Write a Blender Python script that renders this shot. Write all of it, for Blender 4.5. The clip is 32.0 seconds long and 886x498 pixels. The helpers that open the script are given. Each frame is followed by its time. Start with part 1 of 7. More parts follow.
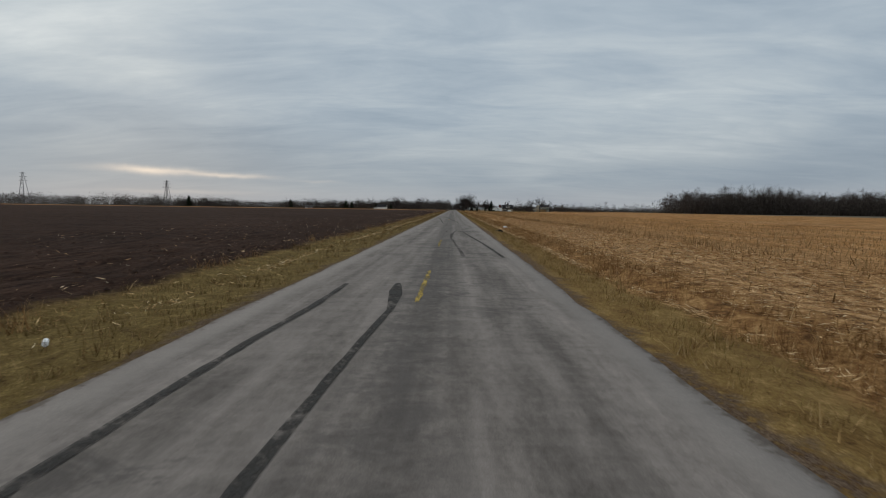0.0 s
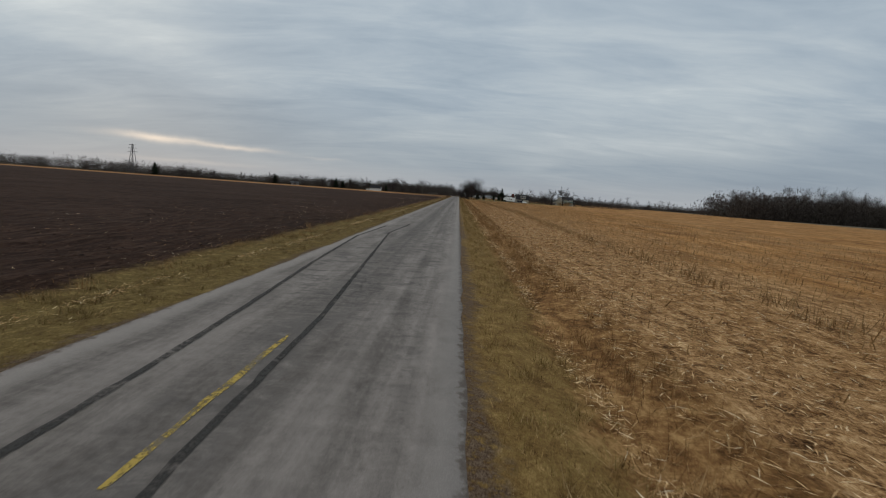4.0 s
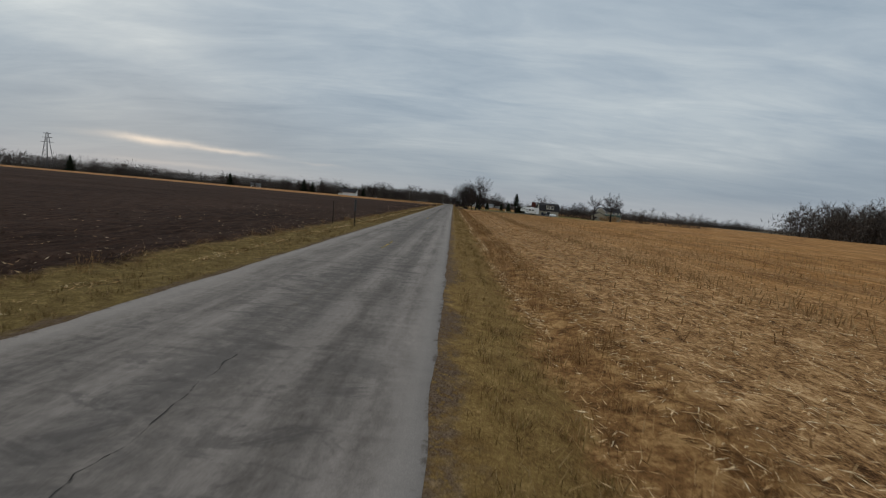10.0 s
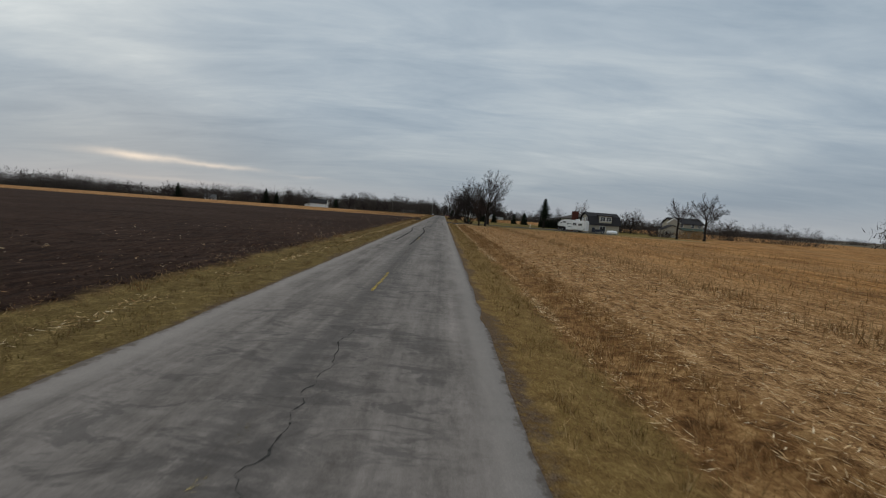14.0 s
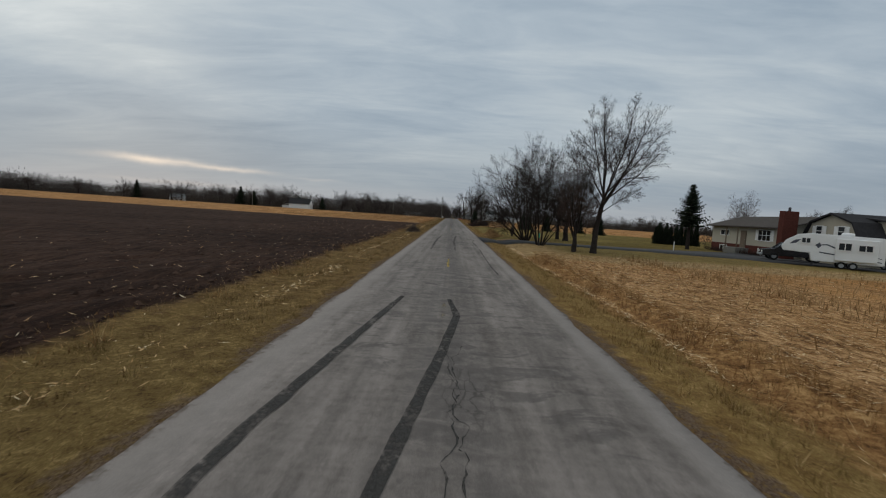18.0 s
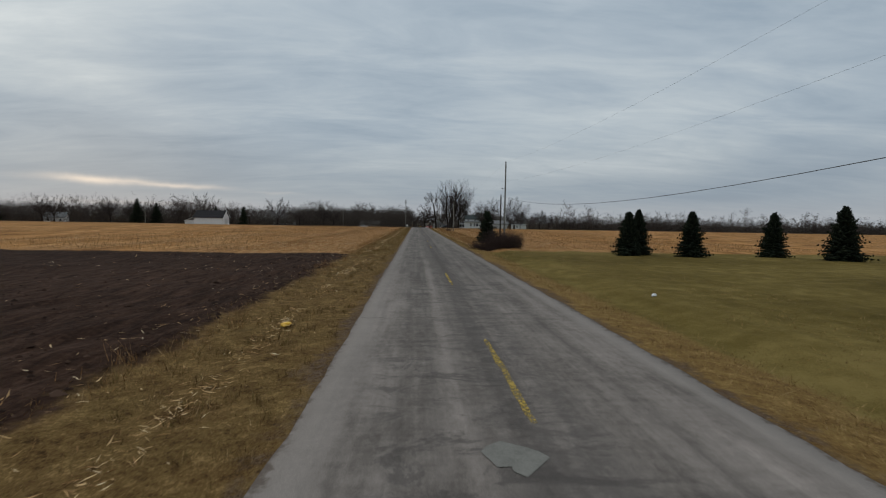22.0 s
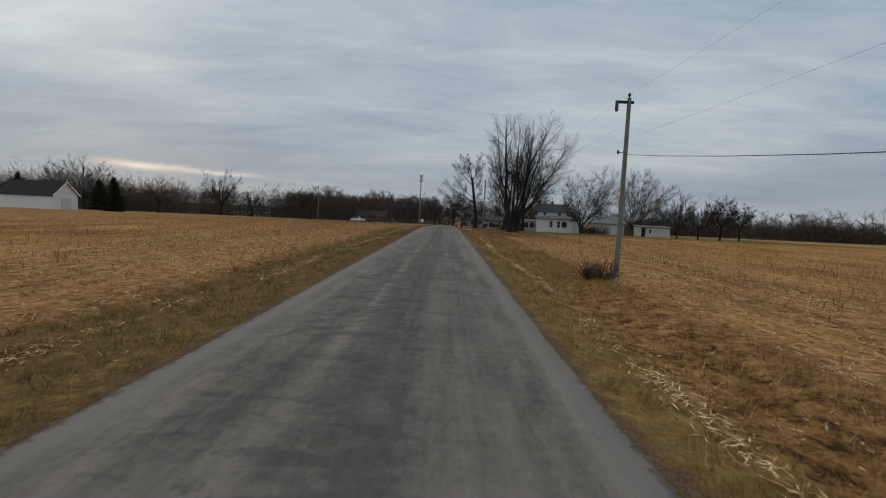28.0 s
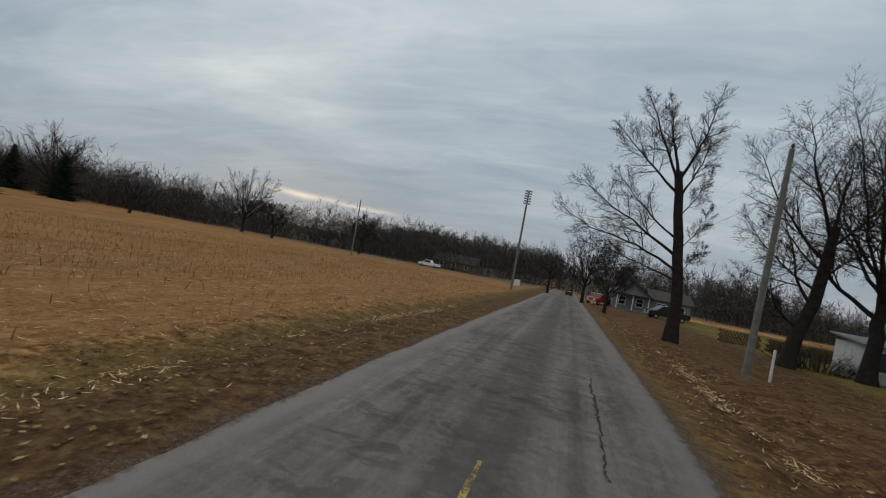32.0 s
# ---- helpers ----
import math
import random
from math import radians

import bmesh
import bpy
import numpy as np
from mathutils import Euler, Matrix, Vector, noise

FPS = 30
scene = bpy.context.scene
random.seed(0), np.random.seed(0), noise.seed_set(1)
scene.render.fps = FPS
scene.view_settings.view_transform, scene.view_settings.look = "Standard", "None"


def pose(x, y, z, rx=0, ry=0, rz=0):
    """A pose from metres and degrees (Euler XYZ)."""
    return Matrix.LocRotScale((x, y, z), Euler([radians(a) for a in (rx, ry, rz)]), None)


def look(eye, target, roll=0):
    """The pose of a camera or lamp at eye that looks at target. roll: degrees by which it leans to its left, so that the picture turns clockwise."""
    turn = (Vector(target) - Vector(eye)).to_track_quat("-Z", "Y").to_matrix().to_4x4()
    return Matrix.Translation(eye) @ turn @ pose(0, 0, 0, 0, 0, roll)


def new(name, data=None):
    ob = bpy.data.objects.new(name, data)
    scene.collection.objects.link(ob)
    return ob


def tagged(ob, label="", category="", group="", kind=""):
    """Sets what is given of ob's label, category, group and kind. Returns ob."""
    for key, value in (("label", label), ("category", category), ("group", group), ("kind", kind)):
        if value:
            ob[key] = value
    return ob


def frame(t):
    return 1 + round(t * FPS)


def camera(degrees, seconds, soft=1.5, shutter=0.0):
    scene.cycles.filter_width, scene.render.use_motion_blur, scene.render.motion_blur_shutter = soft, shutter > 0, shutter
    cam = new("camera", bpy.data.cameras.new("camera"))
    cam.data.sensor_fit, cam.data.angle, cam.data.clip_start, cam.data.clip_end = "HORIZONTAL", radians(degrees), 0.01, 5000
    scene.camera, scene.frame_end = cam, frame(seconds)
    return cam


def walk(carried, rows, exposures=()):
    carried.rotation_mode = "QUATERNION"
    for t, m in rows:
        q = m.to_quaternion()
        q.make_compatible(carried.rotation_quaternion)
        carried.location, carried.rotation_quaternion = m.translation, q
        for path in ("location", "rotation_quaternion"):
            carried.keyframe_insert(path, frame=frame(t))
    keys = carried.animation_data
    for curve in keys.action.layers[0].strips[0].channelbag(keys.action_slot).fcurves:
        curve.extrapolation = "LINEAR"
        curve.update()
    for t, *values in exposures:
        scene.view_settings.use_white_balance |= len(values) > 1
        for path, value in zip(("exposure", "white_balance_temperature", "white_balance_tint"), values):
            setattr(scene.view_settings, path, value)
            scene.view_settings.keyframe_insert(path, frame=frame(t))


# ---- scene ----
cam = camera(88.5, 32.0, 1.15, 0.05)
PATH = [
    (0.0, 0.582, -0.704, 1.723, 1.337, -5.115, -0.793),
    (0.5, 0.817, 7.229, 1.873, 1.310, -5.666, -1.398),
    (1.0, 1.096, 15.349, 2.036, 1.129, -6.118, -1.667),
    (1.5, 1.431, 23.678, 2.165, 1.857, -6.354, -2.647),
    (2.0, 1.825, 32.056, 2.291, 2.077, -6.514, -3.264),
    (2.5, 2.160, 40.453, 2.403, 2.394, -6.655, -3.686),
    (3.0, 2.424, 48.806, 2.509, 2.281, -6.787, -3.901),
    (3.5, 2.604, 57.036, 2.612, 2.129, -6.918, -3.911),
    (4.0, 2.717, 65.024, 2.683, 1.990, -7.049, -4.086),
    (4.5, 2.786, 72.635, 2.688, 1.543, -7.513, -3.915),
    (6.5, 2.914, 101.867, 2.496, 1.321, -7.917, -4.654),
    (7.0, 2.926, 109.292, 2.439, 0.969, -7.603, -4.559),
    (7.5, 2.923, 116.899, 2.383, 0.847, -7.702, -4.744),
    (8.0, 2.911, 124.740, 2.334, 0.687, -7.701, -4.838),
    (8.5, 2.895, 132.858, 2.293, 0.459, -7.539, -4.837),
    (9.0, 2.899, 141.144, 2.286, 0.366, -6.635, -4.896),
    (9.5, 2.955, 149.455, 2.331, 0.592, -6.056, -5.024),
    (10.0, 3.000, 157.863, 2.407, 1.279, -6.063, -5.042),
    (10.5, 2.970, 166.451, 2.504, 1.460, -6.191, -5.071),
    (11.0, 2.889, 175.158, 2.586, 1.295, -6.420, -5.031),
    (11.5, 2.793, 183.869, 2.638, 1.149, -6.369, -5.001),
    (12.0, 2.653, 192.517, 2.637, 0.908, -6.310, -5.059),
    (12.5, 2.450, 201.032, 2.569, 0.749, -6.177, -4.780),
    (13.0, 2.229, 209.416, 2.494, 0.640, -5.953, -4.411),
    (13.5, 2.029, 217.794, 2.463, 0.334, -5.411, -4.149),
    (14.0, 1.857, 226.168, 2.447, -0.017, -4.640, -4.066),
    (14.5, 1.695, 234.600, 2.427, -0.080, -4.468, -3.838),
    (16.5, 1.026, 268.156, 2.288, 2.941, -4.507, -4.778),
    (17.0, 0.765, 276.346, 2.291, 2.453, -4.454, -4.516),
    (17.5, 0.357, 284.293, 2.333, 1.786, -4.133, -4.117),
    (18.0, -0.084, 292.391, 2.384, 1.099, -4.482, -3.825),
    (18.5, -0.475, 300.757, 2.366, 0.599, -4.942, -3.686),
    (19.0, -0.839, 308.991, 2.319, -0.600, -4.991, -3.082),
    (19.5, -1.116, 317.035, 2.234, -0.965, -4.825, -2.953),
    (20.0, -1.341, 325.009, 2.154, -1.257, -3.850, -2.824),
    (20.5, -1.489, 332.808, 2.168, -1.799, -3.743, -2.556),
    (21.0, -1.614, 340.690, 2.166, -2.264, -3.864, -2.015),
    (21.5, -1.629, 348.444, 2.280, -2.856, -3.763, -1.547),
    (22.0, -1.550, 356.079, 2.456, -3.434, -3.482, -0.983),
    (22.5, -1.399, 363.661, 2.652, -3.476, -3.645, -0.901),
    (23.0, -1.093, 371.095, 2.779, -1.776, -4.089, -0.609),
    (23.5, -0.600, 378.535, 2.711, 0.828, -4.031, -1.177),
    (24.0, -0.151, 385.800, 2.612, 2.846, -3.999, -2.263),
    (24.5, 0.097, 393.098, 2.631, 3.230, -4.321, -2.573),
    (25.0, 0.281, 400.797, 2.651, 3.071, -4.540, -2.599),
    (25.5, 0.415, 409.181, 2.643, 2.316, -4.641, -1.995),
    (27.5, 0.740, 445.321, 2.450, 0.413, -4.802, -1.919),
    (28.0, 0.896, 454.113, 2.312, 0.431, -4.452, -2.608),
    (28.5, 1.037, 462.704, 2.183, 0.573, -3.282, -3.328),
    (29.0, 1.115, 471.043, 2.207, -0.304, -3.010, -2.857),
    (29.5, 1.254, 479.130, 2.302, -0.751, -2.534, -2.916),
    (30.0, 1.395, 487.326, 2.384, -0.095, -2.324, -3.750),
    (30.5, 1.498, 495.529, 2.356, 1.774, -1.891, -4.874),
    (31.0, 1.431, 503.449, 2.308, 3.924, -1.390, -5.217),
    (31.5, 1.087, 510.866, 2.372, 8.872, -0.189, -7.340),
    (32.0, 0.581, 518.172, 2.496, 15.731, 0.211, -10.348),
]
walk(cam, [(t, pose(x, y, z, 90 + pitch, roll, yaw)) for t, x, y, z, yaw, pitch, roll in PATH])

# ---- light ----
SUN_AZ, SUN_EL = -34.0, 12.0
world = bpy.data.worlds.new("overcast_sky")
scene.world = world
world.use_nodes = True


class Net:
    """Short forms for building node trees."""

    def __init__(self, tree):
        self.t = tree
        tree.nodes.clear()

    def nd(self, kind, ins=None, **attrs):
        n = self.t.nodes.new(kind)
        for k, v in attrs.items():
            setattr(n, k, v)
        for k, v in (ins or {}).items():
            self.put(n.inputs[k], v)
        return n

    def put(self, sock, v):
        if isinstance(v, bpy.types.NodeSocket):
            self.t.links.new(v, sock)
        elif isinstance(v, (tuple, list)) and len(v) == 3 and sock.type == "RGBA":
            sock.default_value = (*v, 1)
        else:
            sock.default_value = v

    def m(self, op, a, b=0.0, c=0.0, clamp=False):
        n = self.nd("ShaderNodeMath", operation=op, use_clamp=clamp)
        for s, v in zip(n.inputs, (a, b, c)):
            self.put(s, v)
        return n.outputs[0]

    def vm(self, op, a, b=(0, 0, 0)):
        n = self.nd("ShaderNodeVectorMath", operation=op)
        self.put(n.inputs[0], a)
        self.put(n.inputs[1], b)
        return n.outputs[0]

    def mix(self, f, a, b, mode="MIX"):
        n = self.nd("ShaderNodeMix", data_type="RGBA", blend_type=mode)
        self.put(n.inputs[0], f)
        self.put(n.inputs[6], a)
        self.put(n.inputs[7], b)
        return n.outputs[2]

    def step(self, v, lo, hi):
        n = self.nd("ShaderNodeMapRange", interpolation_type="SMOOTHSTEP")
        for s, x in zip(n.inputs, (v, lo, hi, 0.0, 1.0)):
            self.put(s, x)
        return n.outputs[0]

    def noise(self, vec, scale, detail=4, rough=0.55, dist=0.0):
        return self.nd("ShaderNodeTexNoise", {"Vector": vec, "Scale": scale, "Detail": detail, "Roughness": rough, "Distortion": dist}).outputs[0]

    def ramp(self, f, *stops):
        n = self.nd("ShaderNodeValToRGB", {"Fac": f})
        e = n.color_ramp.elements
        while len(e) < len(stops):
            e.new(0.5)
        for el, (p, c) in zip(e, stops):
            el.position, el.color = p, (*c, 1)
        return n.outputs[0]

    def sep(self, v):
        return self.nd("ShaderNodeSeparateXYZ", {0: v}).outputs

    def join(self, x, y, z):
        return self.nd("ShaderNodeCombineXYZ", {0: x, 1: y, 2: z}).outputs[0]


def build_sky():
    s = Net(world.node_tree)
    out = s.nd("ShaderNodeOutputWorld")
    way = s.nd("ShaderNodeTexCoord").outputs["Generated"]
    x, y, z = s.sep(way)
    up = s.m("MAXIMUM", z, 0.0)
    # cloud sheet seen in perspective: flat layer, stretched towards the horizon
    k = s.m("DIVIDE", 1.0, s.m("ADD", up, 0.15))
    sheet = s.join(s.m("ADD", s.m("MULTIPLY", x, k), 4.3), s.m("MULTIPLY", y, k), 0.0)
    big = s.noise(sheet, 0.42, 3, 0.5, 0.5)
    mid = s.noise(s.vm("MULTIPLY", sheet, (0.55, 1.5, 1.0)), 1.9, 6, 0.6, 0.7)
    fine = s.noise(s.vm("MULTIPLY", sheet, (0.6, 1.5, 1.0)), 6.0, 5, 0.6, 0.8)
    dens = s.m("ADD", s.m("MULTIPLY", big, 0.63), s.m("ADD", s.m("MULTIPLY", mid, 0.29), s.m("MULTIPLY", fine, 0.08)))
    cloud = s.ramp(dens, (0.36, (0.305, 0.382, 0.455)), (0.45, (0.402, 0.476, 0.537)), (0.54, (0.522, 0.586, 0.620)), (0.63, (0.672, 0.724, 0.732)))
    # overcast skies brighten towards the zenith
    lift = s.m("ADD", 0.83, s.m("MULTIPLY", up, 0.50))
    cloud = s.vm("MULTIPLY", cloud, s.join(s.m("MULTIPLY", lift, s.m("ADD", 0.985, s.m("MULTIPLY", up, 0.06))), lift, s.m("MULTIPLY", lift, s.m("SUBTRACT", 1.025, s.m("MULTIPLY", up, 0.05)))))
    # haze band low down
    low = s.step(s.m("SUBTRACT", 0.21, up), 0.0, 0.17)
    cloud = s.mix(s.m("MULTIPLY", low, 0.62), cloud, (0.285, 0.330, 0.376))
    floor_glow = s.m("SUBTRACT", 1.0, s.step(up, 0.01, 0.065))
    cloud = s.mix(s.m("MULTIPLY", floor_glow, 0.45), cloud, (0.430, 0.432, 0.445))
    # thin bright gaps low in the south-west where the sun stands behind the sheet
    az = s.m("ARCTAN2", x, y)
    el = s.m("ARCSINE", z)
    wob = s.m("MULTIPLY", s.m("SUBTRACT", s.noise(s.join(s.m("MULTIPLY", az, 6.0), 0.0, 0.0), 3.0, 3), 0.5), 0.011)

    def streak(az0, el0, wide, tall, tilt, power):
        da = s.m("SUBTRACT", az, radians(az0))
        de = s.m("SUBTRACT", s.m("SUBTRACT", el, s.m("MULTIPLY", da, tilt)), s.m("ADD", wob, radians(el0)))
        q = s.m("ADD", s.m("POWER", s.m("ABSOLUTE", s.m("DIVIDE", da, radians(wide))), 2.0), s.m("POWER", s.m("ABSOLUTE", s.m("DIVIDE", de, radians(tall))), 2.0))
        return s.m("MULTIPLY", s.m("EXPONENT", s.m("MULTIPLY", q, -1.0)), power)

    glow = s.m("ADD", streak(-33.5, 3.55, 4.2, 0.36, -0.02, 0.80), streak(-26.0, 3.35, 3.6, 0.24, -0.01, 0.60))
    glow = s.m("ADD", glow, s.m("ADD", streak(-31.0, 1.4, 7.0, 0.22, 0.0, 0.16), streak(-16.5, 3.0, 2.2, 0.16, 0.0, 0.15)))
    glow = s.m("MULTIPLY", glow, s.m("ADD", 0.35, s.m("MULTIPLY", s.noise(s.join(s.m("MULTIPLY", az, 14.0), s.m("MULTIPLY", el, 90.0), 0.0), 1.0, 3), 1.2)))
    cloud = s.mix(s.m("MINIMUM", glow, 1.0), cloud, (0.84, 0.735, 0.63))
    ground = s.step(z, -0.02, 0.0)
    cloud = s.mix(ground, (0.12, 0.11, 0.10), cloud)
    sky = s.nd("ShaderNodeTexSky", sky_type="NISHITA", sun_disc=False, sun_elevation=radians(SUN_EL), sun_rotation=radians(SUN_AZ), air_density=1.0, dust_density=2.0)
    clear = s.nd("ShaderNodeBackground", {"Color": sky.outputs[0], "Strength": 0.06})
    sheet_bg = s.nd("ShaderNodeBackground", {"Color": cloud, "Strength": 1.0})
    both = s.nd("ShaderNodeMixShader", {0: 0.98, 1: clear.outputs[0], 2: sheet_bg.outputs[0]})
    s.t.links.new(both.outputs[0], out.inputs[0])


build_sky()
sun = new("sun", bpy.data.lights.new("sun", "SUN"))
sun.data.energy, sun.data.angle, sun.data.color = 0.45, radians(28), (1.0, 0.92, 0.80)
sun.matrix_basis = look((0, 0, 50), (50 * -math.sin(radians(SUN_AZ)), -50 * math.cos(radians(SUN_AZ)), 50 - 50 * math.tan(radians(38))))


# ---- materials ----
def surface(name, rough=0.85, metal=0.0, spec=None):
    m = bpy.data.materials.new(name)
    m.use_nodes = True
    n = Net(m.node_tree)
    out = n.nd("ShaderNodeOutputMaterial")
    b = n.nd("ShaderNodeBsdfPrincipled", {"Roughness": rough, "Metallic": metal, "Specular IOR Level": (0.08 if rough > 0.62 else 0.5) if spec is None else spec})
    n.t.links.new(b.outputs[0], out.inputs[0])
    return m, n, b


def bumped(n, b, height, strength=0.5, dist=0.02):
    k = n.nd("ShaderNodeBump", {"Height": height, "Strength": strength, "Distance": dist})
    n.t.links.new(k.outputs[0], b.inputs["Normal"])


def place(n):
    return n.nd("ShaderNodeNewGeometry").outputs["Position"]


def plain(name, col, rough=0.8, metal=0.0, vary=0.25, scale=6.0, bump=0.0, local=True):
    """A surface with mottling at two scales."""
    m, n, b = surface(name, rough, metal)
    p = n.nd("ShaderNodeTexCoord").outputs["Object"] if local else place(n)
    f = n.m("ADD", n.m("MULTIPLY", n.noise(p, scale, 3), 0.6), n.m("MULTIPLY", n.noise(p, scale * 9, 3), 0.4))
    lo = tuple(c * (1 - vary) for c in col)
    hi = tuple(min(1, c * (1 + vary)) for c in col)
    n.put(b.inputs["Base Color"], n.ramp(f, (0.3, lo), (0.7, hi)))
    if bump:
        bumped(n, b, n.noise(p, scale * 9, 4), bump, 0.01)
    return m


def island(name, stops, rough=0.8, extra=0.0):
    """Colour that changes from loose piece to loose piece of one mesh."""
    m, n, b = surface(name, rough)
    r = n.nd("ShaderNodeNewGeometry").outputs["Random Per Island"]
    c = n.ramp(r, *stops)
    if extra:
        big = n.noise(place(n), 0.35, 3)
        c = n.mix(n.m("MULTIPLY", n.step(big, 0.35, 0.7), extra), c, n.vm("MULTIPLY", c, (0.62, 0.66, 0.7)))
    n.put(b.inputs["Base Color"], c)
    return m


def worn(name, col, lo, hi, scale):
    """A coat on the road, worn through in specks and patches."""
    m, n, b = surface(name, 0.8)
    p = place(n)
    f = n.m("ADD", n.m("MULTIPLY", n.noise(p, scale, 4, 0.7), 0.55), n.m("MULTIPLY", n.noise(p, 1.6, 3, 0.6), 0.45))
    n.put(b.inputs["Base Color"], n.ramp(n.noise(p, scale * 5, 3), (0.3, tuple(c * 0.7 for c in col)), (0.7, tuple(c * 1.3 for c in col))))
    gone = n.nd("ShaderNodeBsdfTransparent")
    both = n.nd("ShaderNodeMixShader", {0: n.step(f, lo, hi), 1: gone.outputs[0], 2: b.outputs[0]})
    n.t.links.new(both.outputs[0], n.t.nodes["Material Output"].inputs[0])
    return m


def ground_material():
    m, n, b = surface("farm_ground", 0.95, 0.0, 0.04)
    p = place(n)
    x, y, z = n.sep(p)
    w = n.m("MULTIPLY", n.m("SUBTRACT", n.noise(p, 0.45, 3), 0.5), 1.5)
    w2 = n.m("MULTIPLY", n.m("SUBTRACT", n.noise(p, 3.5, 3), 0.5), 0.9)
    xw = n.m("ADD", x, n.m("ADD", w, w2))
    yw = n.m("ADD", y, n.m("ADD", n.m("MULTIPLY", w, 1.5), n.m("MULTIPLY", w2, 1.0)))
    g1, g2, g3 = n.noise(p, 1.1, 5, 0.6), n.noise(p, 9.0, 5, 0.65), n.noise(p, 45.0, 4, 0.6)
    huge = n.noise(p, 0.06, 4, 0.55)
    rows = n.noise(n.vm("MULTIPLY", p, (2.6, 0.10, 1.0)), 1.0, 3, 0.6)
    straws = n.noise(n.vm("MULTIPLY", p, (7.0, 5.4, 4.0)), 1.0, 7, 0.78, 1.0)
    # stubble: pale chopped straw over brown soil
    straw = n.ramp(n.m("ADD", n.m("MULTIPLY", straws, 0.36), n.m("ADD", n.m("MULTIPLY", n.noise(n.vm("MULTIPLY", p, (26.0, 19.0, 9.0)), 1.0, 3, 0.7, 2.0), 0.32), n.m("MULTIPLY", n.noise(n.vm("MULTIPLY", p, (2.4, 1.1, 1.0)), 1.0, 6, 0.7, 0.6), 0.32))), (0.425, (0.040, 0.019, 0.008)), (0.475, (0.180, 0.092, 0.037)), (0.530, (0.39, 0.225, 0.100)), (0.605, (0.66, 0.455, 0.250)))
    # orange-brown stubble; the row noise paints in shadows of the standing stalks
    tan = n.ramp(n.m("ADD", n.m("MULTIPLY", rows, 0.28), n.m("ADD", n.m("MULTIPLY", straws, 0.42), n.m("MULTIPLY", n.noise(n.vm("MULTIPLY", p, (0.25, 0.09, 1.0)), 1.0, 5, 0.65), 0.30))), (0.420, (0.090, 0.039, 0.012)), (0.518, (0.325, 0.162, 0.056)), (0.605, (0.56, 0.325, 0.140)))
    far_right = n.step(n.m("ADD", n.m("ABSOLUTE", xw), n.m("MULTIPLY", n.m("SUBTRACT", n.noise(n.vm("MULTIPLY", p, (0.3, 0.06, 1.0)), 1.0, 4, 0.6), 0.5), 26.0)), 8.0, 26.0)
    streaks = n.step(n.noise(n.vm("MULTIPLY", p, (0.16, 0.02, 1.0)), 1.0, 5, 0.6), 0.46, 0.62)
    far_right = n.m("MAXIMUM", far_right, n.m("MULTIPLY", n.step(y, 380.0, 392.0), n.m("MULTIPLY", n.step(n.noise(n.vm("MULTIPLY", p, (0.9, 0.22, 1.0)), 1.0, 5, 0.7, 0.5), 0.36, 0.60), 0.75)))
    stub = n.mix(n.m("MULTIPLY", far_right, n.m("SUBTRACT", 1.0, n.m("MULTIPLY", streaks, 0.55))), straw, tan)
    # leaf-strewn, darker stubble towards the last farm
    stub = n.mix(n.m("MULTIPLY", n.m("MULTIPLY", n.step(y, 488.0, 520.0), n.m("SUBTRACT", 1.0, n.step(x, -2.0, 2.0))), n.m("ADD", 0.30, n.m("MULTIPLY", g1, 0.5))), stub, (0.205, 0.105, 0.040))
    # ploughed soil
    plough_n = n.noise(n.vm("MULTIPLY", p, (3.0, 0.55, 1.0)), 1.0, 6, 0.68)
    soil = n.ramp(n.m("ADD", n.m("MULTIPLY", plough_n, 0.5), n.m("ADD", n.m("MULTIPLY", g2, 0.3), n.m("MULTIPLY", huge, 0.2))), (0.413, (0.0142, 0.0072, 0.0050)), (0.512, (0.0335, 0.0182, 0.0124)), (0.612, (0.068, 0.039, 0.027)))
    # verge grass: olive, brown and straw patches
    gmix = n.m("ADD", n.m("MULTIPLY", n.noise(p, 2.3, 6, 0.68, 0.4), 0.55), n.m("ADD", n.m("MULTIPLY", g2, 0.3), n.m("MULTIPLY", g3, 0.15)))
    tuft = n.noise(n.vm("MULTIPLY", p, (30.0, 22.0, 10.0)), 1.0, 6, 0.75, 1.2)
    fmix = n.m("ADD", n.m("MULTIPLY", gmix, 0.55), n.m("MULTIPLY", tuft, 0.45))
    verge = n.ramp(fmix, (0.395, (0.088, 0.046, 0.017)), (0.463, (0.205, 0.112, 0.040)), (0.525, (0.250, 0.156, 0.054)), (0.612, (0.45, 0.275, 0.122)))
    olive = n.ramp(fmix, (0.41, (0.048, 0.029, 0.012)), (0.468, (0.108, 0.072, 0.026)), (0.53, (0.150, 0.108, 0.038)), (0.612, (0.32, 0.220, 0.100)))
    verge = n.mix(0.5, verge, olive)
    brown = n.ramp(fmix, (0.42, (0.036, 0.018, 0.008)), (0.480, (0.112, 0.060, 0.023)), (0.53, (0.158, 0.096, 0.037)), (0.60, (0.30, 0.182, 0.084)))
    weeds = n.ramp(gmix, (0.407, (0.072, 0.035, 0.014)), (0.500, (0.215, 0.110, 0.042)), (0.599, (0.40, 0.242, 0.104)))
    lawn = n.ramp(n.m("ADD", n.m("MULTIPLY", huge, 0.45), n.m("ADD", n.m("MULTIPLY", g1, 0.3), n.m("MULTIPLY", g3, 0.25))), (0.413, (0.078, 0.058, 0.016)), (0.512, (0.128, 0.095, 0.027)), (0.599, (0.20, 0.150, 0.052)))
